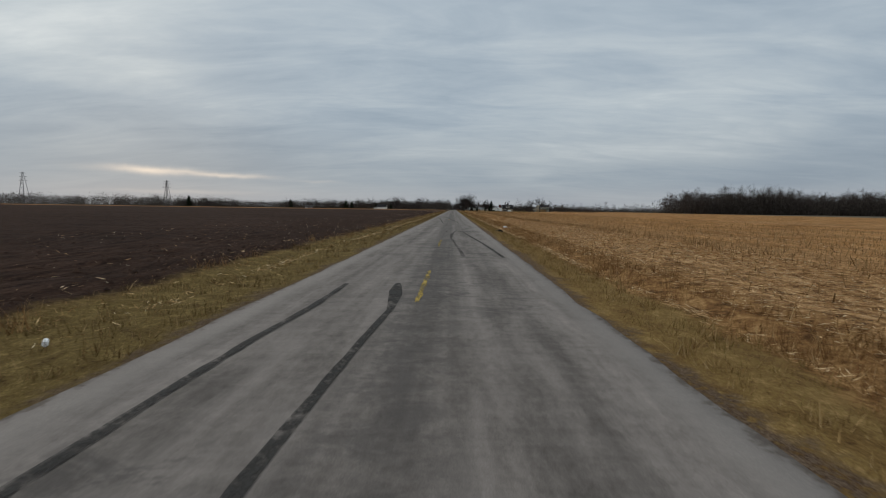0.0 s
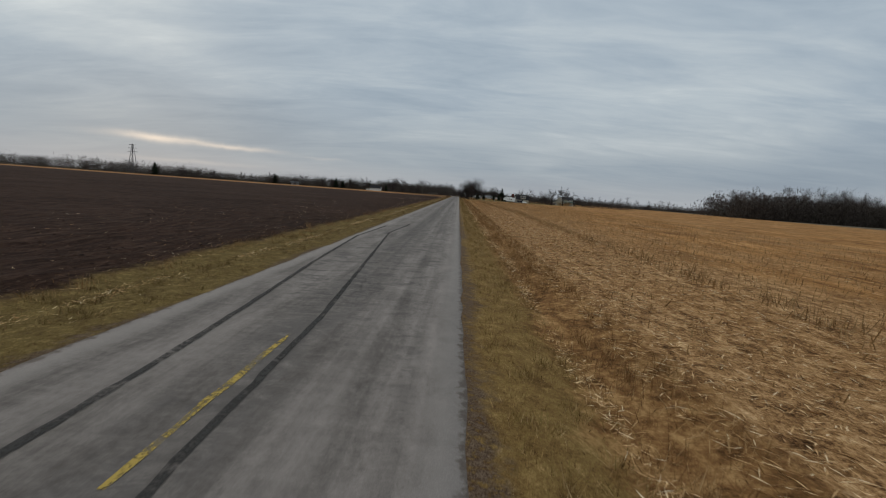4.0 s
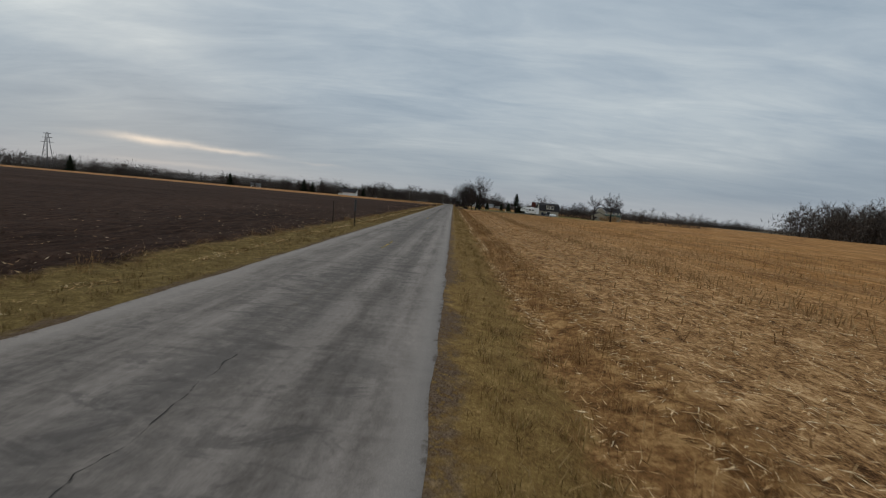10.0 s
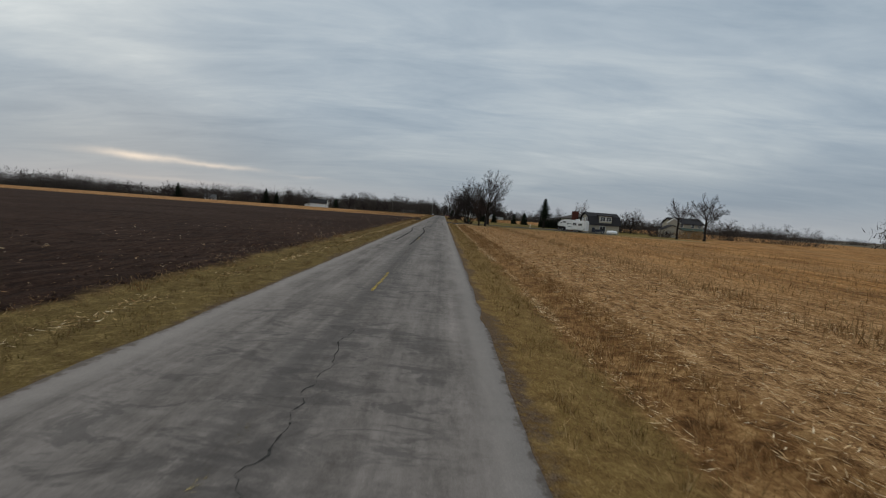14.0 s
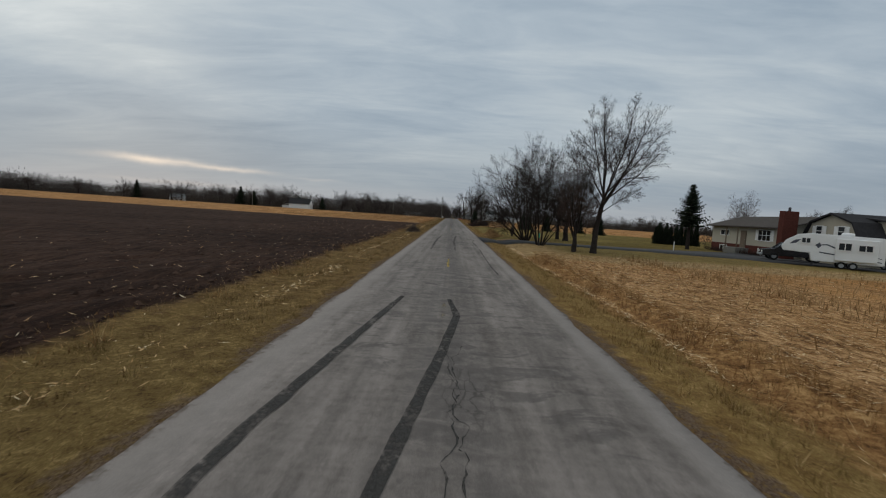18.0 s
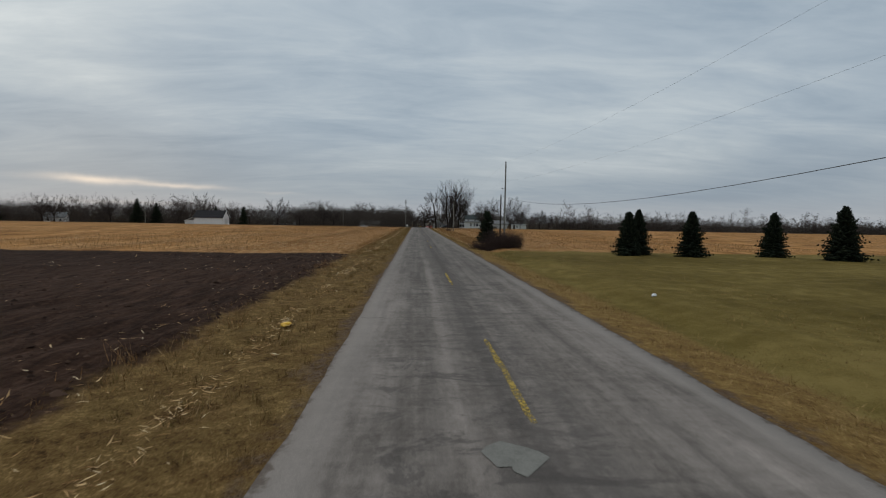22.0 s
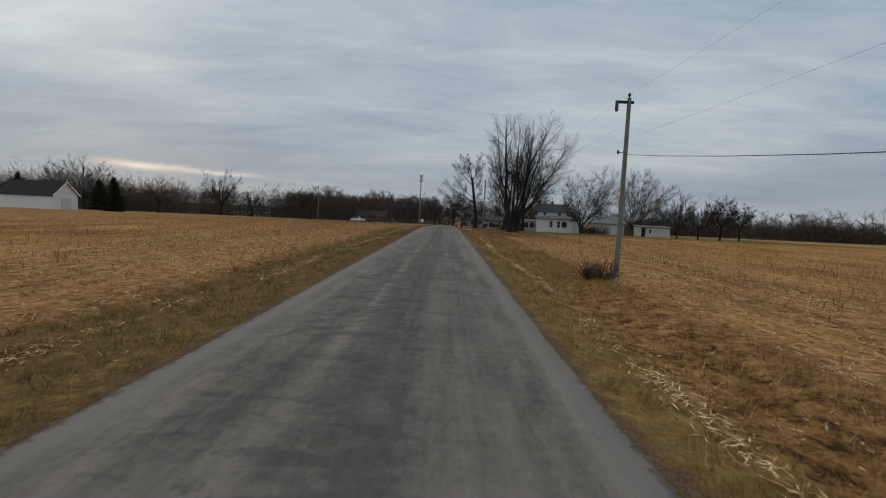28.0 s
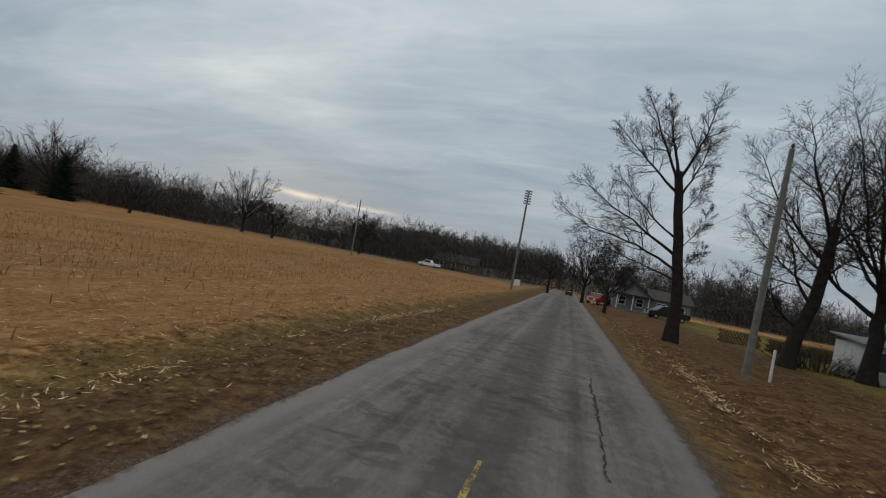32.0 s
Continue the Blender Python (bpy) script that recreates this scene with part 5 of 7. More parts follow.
    tree("maple_tree", 16.6, 547.8, 18.6, 12, 0.40, 44, "bare tree with spreading limbs behind the shed", n=12, fork=0.22, low=0.42, bow=0.08, fine=1.5, angle=46)
    tree("box_elder_tree", 25.6, 537.5, 13.2, 9, 0.34, 45, "leaning bare tree with curving limbs beside the house", (
        (0.6, 6.4, 0.4, 12.8, 0.16, 0.55), (0.6, 3.7, -0.8, 13.0, 0.12, 0.52), (0.8, 1.6, 0.8, 11.6, 0.10, 0.5), (1.6, 5.4, 1.6, 8.6, 0.12, 0.36), (0.6, -3.5, 0.4, 10.0, 0.10, 0.5), (0.7, -1.6, -1.2, 12.0, 0.06, 0.5), (1.2, -3.8, -0.6, 6.6, 0.06, 0.36), (1.4, 5.1, -2.0, 10.6, 0.12, 0.4)), rise=0.03, angle=46, fine=2.0)
    tree("maple_tree", 38.5, 546.5, 14.2, 12, 0.34, 46, "bare many-stemmed tree beside the white shed", (
        (0.8, 2.3, 0.4, 14.0, 0.04, 0.52), (0.8, -1.7, -0.6, 13.0, 0.04, 0.5), (0.8, 5.0, 1.0, 12.8, 0.04, 0.5), (0.9, 7.5, -0.8, 11.0, 0.02, 0.46), (1.2, 9.2, 0.6, 9.0, -0.02, 0.42), (1.4, 9.3, -0.4, 5.2, -0.12, 0.34), (1.0, -2.4, 1.0, 8.4, 0.04, 0.36), (1.0, 0.3, 2.0, 13.4, 0.04, 0.46), (1.2, 5.5, -2.0, 8.2, 0.0, 0.36)), rise=0.04, fine=2.2)
    tree("orchard_tree", 38.3, 528.0, 7.0, 5.6, 0.15, 48, "bare fruit tree in a row at the edge of the lawn", n=9, fork=0.24, low=0.45, angle=36, rise=0.08, fine=1.7, dense=0.8, twig="twig", group="orchard")
    tree("orchard_tree", 42.3, 529.0, 6.4, 5.6, 0.15, 49, "bare fruit tree in a row at the edge of the lawn", n=9, fork=0.24, low=0.45, angle=36, rise=0.08, fine=1.7, dense=0.8, twig="twig_red", group="orchard")
    tree("orchard_tree", 50.0, 530.5, 7.0, 5.6, 0.15, 50, "bare fruit tree in a row at the edge of the lawn", n=9, fork=0.24, low=0.45, angle=36, rise=0.08, fine=1.7, dense=0.8, twig="twig", group="orchard")
    tree("orchard_tree", 46.3, 529.6, 7.9, 6.2, 0.18, 47, "round bare fruit tree at the edge of the lawn", n=9, fork=0.24, low=0.5, fine=1.8, dense=0.9, group="orchard")
    tree("maple_tree", -2.5, 600.0, 10.0, 7, 0.25, 51, "bare tree past the end of the road", n=8, fine=2.6, dense=0.64)
    tree("maple_tree", 2.9, 585.0, 11.0, 8, 0.28, 52, "bare tree past the end of the road", n=9, fork=0.2, fine=2.4, dense=0.85)
    tree("maple_tree", 5.0, 572.0, 9.0, 7, 0.22, 63, "small bare tree leaning over the roadside", n=8, fork=0.2, fine=2.0, dense=0.9)
    # left-hand side, far
    tree("maple_tree", -77.6, 612.6, 17.4, 15, 0.42, 53, "bare round-headed tree beyond the stubble field", n=12, fork=0.2, low=0.4, fine=4.0, angle=35, rise=0.10, bow=0.03, dense=0.72)
    tree("oak_tree", -106.0, 588.0, 17.0, 17, 0.42, 54, "broad bare tree behind the white barn", n=11, fork=0.22, low=0.45, fine=4.2, angle=35, rise=0.10, bow=0.03, dense=0.68)
    tree("oak_tree", -84.0, 588.0, 10.5, 9, 0.3, 55, "ragged bare tree with a broken crown", n=6, fork=0.3, fine=4.0, angle=35, rise=0.10, bow=0.03, dense=0.48)
    tree("maple_tree", -58.0, 640.0, 14.0, 11, 0.32, 56, "bare tree beside a far house", n=9, fine=4.0, angle=35, rise=0.10, bow=0.03, dense=0.64)
    tree("maple_tree", -158.0, 600.0, 15.0, 12, 0.34, 57, "bare tree on the horizon", n=9, fork=0.22, fine=4.6, angle=35, rise=0.10, bow=0.03, dense=0.64)
    tree("maple_tree", 2.8, 700.0, 12.0, 9, 0.3, 58, "bare tree on the horizon", n=9, fine=4.5, dense=0.64)
    for k, (x, y, tall) in enumerate(((-252.0, 596, 13.5), (-236.0, 588, 12.0), (-218.0, 592, 15.0), (-190.0, 598, 14.0), (-178.0, 590, 15.5), (-146.0, 598, 13.0), (-124.0, 600, 14.5), (-64.0, 606, 9.5), (-48.0, 618, 11.0), (-290.0, 600, 14.0), (-330.0, 606, 15.0))):
        tree("maple_tree", x, y, tall, tall * 0.85, 0.32, 400 + k, "bare rounded tree in the far hedgerow", n=8, fork=0.24, low=0.42, bow=0.03, angle=35, rise=0.10, fine=4.2, dense=0.6, group="hedgerow trees")
    # garden trees behind the houses
    tree("birch_tree", 42.6, 360.2, 9.6, 4.6, 0.14, 71, "slender pale bare tree behind the house", n=9, fork=0.25, low=0.5, bow=0.0, fine=1.5, dense=0.7, twig="twig_red")
    tree("maple_tree", 59.0, 364.0, 8.5, 8.0, 0.2, 72, "bushy bare tree behind the houses", n=9, fork=0.15, low=0.35, fine=2.2, dense=0.75)
    tree("maple_tree", 76.0, 366.0, 10.5, 9.5, 0.24, 73, "bushy bare tree beside the far house", n=9, fork=0.15, low=0.35, fine=2.2, dense=0.75)
    # conifers
    spruce(29.2, 349.0, 8.0, 6.4, 61, "tall dark spruce with a bare lower trunk beside the house", 0.36, 0.30)
    for i, (x, y, t, w) in enumerate(((15.5, 391.6, 3.5, 2.5), (16.8, 392.6, 3.7, 2.3), (20.5, 391.2, 3.6, 2.4), (27.7, 391.6, 3.6, 2.4), (31.0, 388.8, 4.1, 3.1), (44.6, 390.6, 3.6, 2.8))):
        spruce(x, y, t, w, 62 + i, "small bushy blue-green spruce on the lawn edge")
    spruce(5.4, 400.1, 3.75, 2.6, 70, "ragged dark spruce growing out of a thicket", 0.2, 0.35)
    for i in range(9):
        spruce(31.0 + i * 0.75, 361.8 + 0.2 * (i % 2), 2.6 + 0.3 * ((i * 7) % 3), 1.1, 80 + i, "narrow dark arborvitae in a row beside the house", 0.01)
    spruce(-99.0, 585.0, 9.0, 8.0, 90, "dark spruce behind the barn")
    spruce(-76.5, 560.0, 8.0, 6.4, 91, "dark spruce beside the barn")
    spruce(-140.0, 592.0, 13.0, 10.0, 92, "tall dark spruce on the horizon")
    spruce(-133.0, 596.0, 11.0, 9.0, 93, "tall dark spruce on the horizon")
    spruce(-215.0, 600.0, 13.0, 10.0, 94, "tall dark spruce on the horizon")
    spruce(-305.0, 520.0, 13.0, 12.0, 95, "broad dark evergreen on the horizon")
    # thickets
    shrub("thicket", 5.0, 398.3, 3.2, 2.4, 1.15, 260, 112, "low tangle of leafless stems at the verge")
    shrub("thicket", 7.6, 399.3, 2.8, 2.4, 1.6, 230, 113, "leafless bush with arching reddish stems")
    shrub("thicket", 6.5, 398.8, 3.8, 3.0, 1.95, 420, 101, "tangled leafless reddish-brown thicket round the utility poles")
    rng = np.random.default_rng(102)
    t = rng.random(9000)
    u = rng.normal(0, 0.48, 9000)
    lump = 0.65 + 0.35 * np.sin(t * 19) * np.sin(t * 7 + 1)
    v, f = spikes(BRUSH[0][0] + (BRUSH[1][0] - BRUSH[0][0]) * t + u, BRUSH[0][1] + (BRUSH[1][1] - BRUSH[0][1]) * t + u * 0.6, rng, (0.40, 1.30), (0.008, 0.022), 0.35)
    g = v[:, 2].reshape(-1, 3)
    g[:, 2] = g[:, 0] + (g[:, 2] - g[:, 0]) * lump * np.clip(1.15 - np.abs(u) * 1.2, 0.3, 1)
    v[:, 2] = g.ravel()
    tagged(big_mesh("tall_dry_grass", v, f, M["stalk"]), "low clump of dry brown stalks beside the road", "dry grass", kind="stuff")
    shrub("vine", 8.15, 353.3, 0.42, 0.42, 2.6, 120, 103, "leafless vine climbing the utility pole", "twig", None, "shrub", 0.12)
    shrub("vine", 8.25, 353.3, 2.0, 1.4, 0.9, 60, 104, "tangle of vine twigs high on the utility pole", "twig", 2.4)
    shrub("thicket", 7.0, 472.0, 1.7, 1.6, 0.95, 90, 105, "small leafless bush at the foot of the utility pole")
    shrub("thicket", 30.0, 541.0, 5.0, 3.0, 1.9, 180, 106, "leafless shrubs between the house and the shed")
    shrub("thicket", 15.0, 549.5, 6.0, 3.0, 1.6, 150, 107, "leafless hedge behind the shed", "twig")
    shrub("thicket", 66.5, 345.0, 9.0, 4.0, 3.0, 200, 108, "yellowish leafless willow bushes", "stalk")
    shrub("thicket", 58.0, 343.0, 8.0, 4.0, 2.6, 200, 109, "dark leafless hedge beside the far house")
    shrub("thicket", -5.2, 395.0, 0.8, 0.8, 0.6, 30, 110, "clump of dry weeds on the verge", "stalk")
    shrub("thicket", 28.2, 541.5, 3.4, 2.0, 2.2, 160, 111, "rust-coloured bush beside the farmhouse", "leaf")


build_trees()

# ---- poles, wires and roadside things ----
def utility_pole(x, y, tall, r, label, tilt=(0.0, 0.0), arm=None, mat="pole"):
    e = base("utility_pole", x, y)
    bm = bmesh.new()
    rod(bm, (0, 0, -0.3), (tilt[0] * tall, tilt[1] * tall, tall), r, r * 0.68, 12)
    part("shaft", bm, M[mat], e)
    top = Vector((tilt[0] * tall, tilt[1] * tall, tall))
    bm = bmesh.new()
    rod(bm, top + Vector((0, 0, -0.02)), top + Vector((0, 0, 0.10)), 0.03, 0.03, 8)
    rod(bm, top + Vector((0, 0, 0.08)), top + Vector((0, 0, 0.20)), 0.06, 0.045, 10)
    part("insulator", bm, M["pole_dark"], e)
    for h in ((0.70,) if tall > 6 else ()):
        bm = bmesh.new()
        c = top * h
        rod(bm, c + Vector((-0.30, 0, 0)), c + Vector((0, 0, 0)), 0.018, 0.018, 6)
        rod(bm, c + Vector((-0.31, 0, -0.05)), c + Vector((-0.31, 0, 0.09)), 0.045, 0.035, 8)
        part("bracket", bm, M["pole_dark"], e)
    if arm:
        bm = bmesh.new()
        cuboid(bm, -arm, arm * 0.35, -0.05, 0.05, tall - 0.22, tall - 0.12, 0.01)
        ob = part("crossarm", bm, M["pole_dark"], e)
        bm = bmesh.new()
        rod(bm, (-arm * 0.9, 0, tall - 0.12), (-arm * 0.9, 0, tall - 0.55), 0.07, 0.07, 10)
        part("fuse_can", bm, M["steel_dark"], e)
    return tagged(e, label, "utility pole", "utility poles")


def cable(a, b, sag, r=0.012, label="black overhead cable"):
    k = 22
    t = np.linspace(0, 1, k)
    p = np.array(a) + (np.array(b) - np.array(a)) * t[:, None]
    p[:, 2] -= sag * 4 * t * (1 - t)
    v, f = tubes([(p, np.full(k, r))], 5)
    tagged(big_mesh("overhead_cable", v, f, M["cable"]), label, "cable", "overhead cables")


def build_poles():
    utility_pole(8.15, 353.3, 8.3, 0.15, "leaning weathered utility pole wrapped in vine", (0.012, 0.0))
    utility_pole(7.2, 400.6, 8.2, 0.095, "slim grey wooden utility pole rising from a thicket")
    utility_pole(6.72, 400.2, 4.95, 0.085, "short dark wooden stub pole in a thicket", mat="pole_dark")
    utility_pole(8.2, 473.3, 7.4, 0.115, "grey wooden utility pole with a small crossarm", arm=0.55)
    utility_pole(7.6, 538.2, 8.9, 0.14, "leaning grey wooden utility pole by the lawn", (0.025, 0.0))
    utility_pole(-39.4, 597.0, 10.6, 0.14, "distant wooden utility pole")
    utility_pole(-118.0, 560.0, 9.0, 0.14, "distant wooden utility pole")
    utility_pole(4.5, 612.0, 9.0, 0.14, "wooden utility pole past the end of the road")
    tops = [(8.25, 353.3, 8.4), (7.1, 400.6, 8.35), (8.2, 473.3, 7.55), (7.82, 538.2, 9.0), (4.5, 612, 7.2)]
    low = [(8.2, 353.3, 5.0), (6.95, 400.4, 5.0), (8.2, 473.3, 5.1), (7.7, 538.2, 6.9), (4.5, 612, 5.0)]
    for i in range(4):
        cable(tops[i], tops[i + 1], 0.8, 0.0024, "thin overhead power wire")
        cable([tops[i][0] - 0.25, tops[i][1], tops[i][2] - (1.9, 1.9, 1.35, 1.4)[i]], [tops[i + 1][0] - 0.25, tops[i + 1][1], tops[i + 1][2] - (1.9, 1.9, 1.35, 1.4)[i]], 0.8, 0.0024, "thin overhead power wire")
        if i != 2:
            cable(low[i], low[i + 1], (1.5, 2.7, 0.8, 0.8)[i], (0.010, 0.010, 0.006, 0.006)[i], "sagging black telephone cable")
    # pole with a stack of lamps at the bend
    e = base("light_pole", -6.5, 580.0)
    bm = bmesh.new()
    rod(bm, (0, 0, -0.3), (0.05, 0, 13.6), 0.17, 0.11, 12)
    part("shaft", bm, M["pole"], e)
    for k in range(6):
        bm = bmesh.new()
        cuboid(bm, -0.42, 0.52, -0.14, 0.14, 13.5 - 0.34 * k, 13.68 - 0.34 * k, 0.03)
        part("lamp_bar", bm, M["metal"], e)
    tagged(e, "tall pole carrying a stack of short bars", "light pole")
    e = base("road_sign", -5.6, 577.5)
    part("post", block(-0.04, 0.04, -0.04, 0.04, -0.2, 1.7), M["metal"], e)
    part("panel", block(-0.38, 0.38, -0.055, -0.04, 0.9, 1.7, 0.01), M["trim"], e, "pale blank sign panel")
    tagged(e, "pale roadside sign seen from the front", "road sign")
    # arrow sign on a dark board at the end of the road
    e = base("arrow_sign", 1.2, 606.0)
    for sx in (-0.9, 0.9):
        part("post", block(sx - 0.06, sx + 0.06, 0.02, 0.12, -0.2, 2.9), M["pole_dark"], e)
    part("backing", block(-1.6, 1.6, -0.03, 0.02, 0.5, 2.9, 0.01), M["pole_dark"], e, "black backing board")
    bm = prism([(-1.1, 2.2), (-0.55, 2.65), (-0.55, 2.4), (0.55, 2.4), (0.55, 2.65), (1.1, 2.2), (0.55, 1.75), (0.55, 2.0), (-0.55, 2.0), (-0.55, 1.75)], "y", -0.05, -0.03)
    part("arrow", bm, M["sign_yellow"], e, "yellow two-headed arrow")
    e.matrix_basis = e.matrix_basis @ Matrix.Scale(0.4, 4)
    tagged(e, "black board with a yellow two-headed arrow", "road sign")
    # steel post on the verge
    e = base("fence_post", -4.1, 191.2)
    part("shaft", block(-0.035, 0.035, -0.035, 0.035, -0.3, 2.0, 0.008), M["pole_dark"], e)
    part("plate", block(-0.07, 0.07, -0.045, -0.035, 1.15, 1.95, 0.005), M["steel_dark"], e)
    tagged(e, "dark upright marker post on the grass verge", "post")
    for x, y in ((-6.1, 192.7),):
        tagged(part("fence_post", block(x - 0.03, x + 0.03, y - 0.03, y + 0.03, lie(x, y) - 0.2, lie(x, y) + 1.7, 0.008), M["pole_dark"]), "dark upright marker post on the grass verge", "post")
    # lattice towers on the horizon
    for x, y, t in ((-346, 545, 31), (-523, 545, 39)):
        e = base("pylon", x, y)
        w = t * 0.11
        for sx in (-1, 1):
            for sy in (-1, 1):
                part("leg", rod(bmesh.new(), (sx * w, sy * w, 0), (sx * 0.35, sy * 0.35, t), 0.28, 0.2, 5), M["steel_dark"], e)
        for h, a in ((0.74, 5.5), (0.86, 4.5), (0.97, 3.5)):
            part("crossarm", rod(bmesh.new(), (-a, 0, t * h), (a, 0, t * h), 0.22, 0.22, 5), M["steel_dark"], e)
        for k in range(6):
            z0, z1 = t * k / 7, t * (k + 1) / 7
            a0, a1 = w + (0.35 - w) * k / 7, w + (0.35 - w) * (k + 1) / 7
            bm = bmesh.new()
            rod(bm, (-a0, -a0, z0), (a1, -a1, z1), 0.14, 0.14, 4)
            rod(bm, (a0, -a0, z0), (-a1, -a1, z1), 0.14, 0.14, 4)
            part("brace", bm, M["steel_dark"], e)
        tagged(e, "grey steel lattice power pylon on the horizon", "pylon", "pylons")


build_poles()


# ---- buildings ----
def window(e, face, at, u, z, w, h, bars=1, cols=1, shutters=False, name="window"):
    """A window on a wall of a building: face 'x-' looks to -x at x = at, and so on; u runs along the wall."""
    axis, sg = face[0], -1 if face[1] == "-" else 1

    def slab(u0, u1, z0, z1, d0, d1, bev=0.0):
        a, b = sorted((at + sg * d0, at + sg * d1))
        return block(a, b, u0, u1, z0, z1, bev) if axis == "x" else block(u0, u1, a, b, z0, z1, bev)

    pane = part(name, slab(u - w / 2, u + w / 2, z, z + h, -0.02, 0.03), M["glass"], e, "dark glass in a white frame")
    bm = bmesh.new()
    for u0, u1, z0, z1 in ((u - w / 2 - 0.08, u - w / 2, z - 0.08, z + h + 0.08), (u + w / 2, u + w / 2 + 0.08, z - 0.08, z + h + 0.08), (u - w / 2, u + w / 2, z - 0.08, z), (u - w / 2, u + w / 2, z + h, z + h + 0.08)):
        t = slab(u0, u1, z0, z1, 0.0, 0.07)
        me = bpy.data.meshes.new("t")
        t.to_mesh(me)
        t.free()
        bm.from_mesh(me)
        bpy.data.meshes.remove(me)
    part("window_frame", bm, M["trim"], pane)
    for k in range(cols - 1):
        uu = u - w / 2 + w * (k + 1) / cols
        part("mullion", slab(uu - 0.03, uu + 0.03, z, z + h, 0.03, 0.05), M["trim"], pane)
    for k in range(bars):
        zz = z + h * (k + 1) / (bars + 1)
        part("rail", slab(u - w / 2, u + w / 2, zz - 0.025, zz + 0.025, 0.031, 0.052), M["trim"], pane)
    if shutters:
        for s in (-1, 1):
            c = u + s * (w / 2 + 0.30)
            part("shutter", slab(c - 0.18, c + 0.18, z - 0.04, z + h + 0.04, 0.0, 0.05), M["trim"], pane)
    return pane


def gable_roof(e, x0, x1, y0, y1, eave, ridge, along, mat, over=0.4, thick=0.14):
    """Two roof slopes that overhang; along 'x' or 'y' is the ridge's way."""
    if along == "x":
        m, half = (y0 + y1) / 2, (y1 - y0) / 2
        lo, hi = x0 - over, x1 + over
    else:
        m, half = (x0 + x1) / 2, (x1 - x0) / 2
        lo, hi = y0 - over, y1 + over
    k = (ridge - eave) / half
    for s in (-1, 1):
        a, b = m + s * (half + over), eave - k * over
        part("roof", prism([(m, ridge), (a, b), (a, b + thick), (m, ridge + thick)], along, lo, hi), M[mat], e)


def gable_walls(e, x0, x1, y0, y1, eave, ridge, along, mat, z0=-0.6):
    if along == "x":
        bm = prism([(y0, z0), (y1, z0), (y1, eave), ((y0 + y1) / 2, ridge), (y0, eave)], "x", x0, x1)
    else:
        bm = prism([(x0, z0), (x1, z0), (x1, eave), ((x0 + x1) / 2, ridge), (x0, eave)], "y", y0, y1)
    return part("wall", bm, M[mat], e)


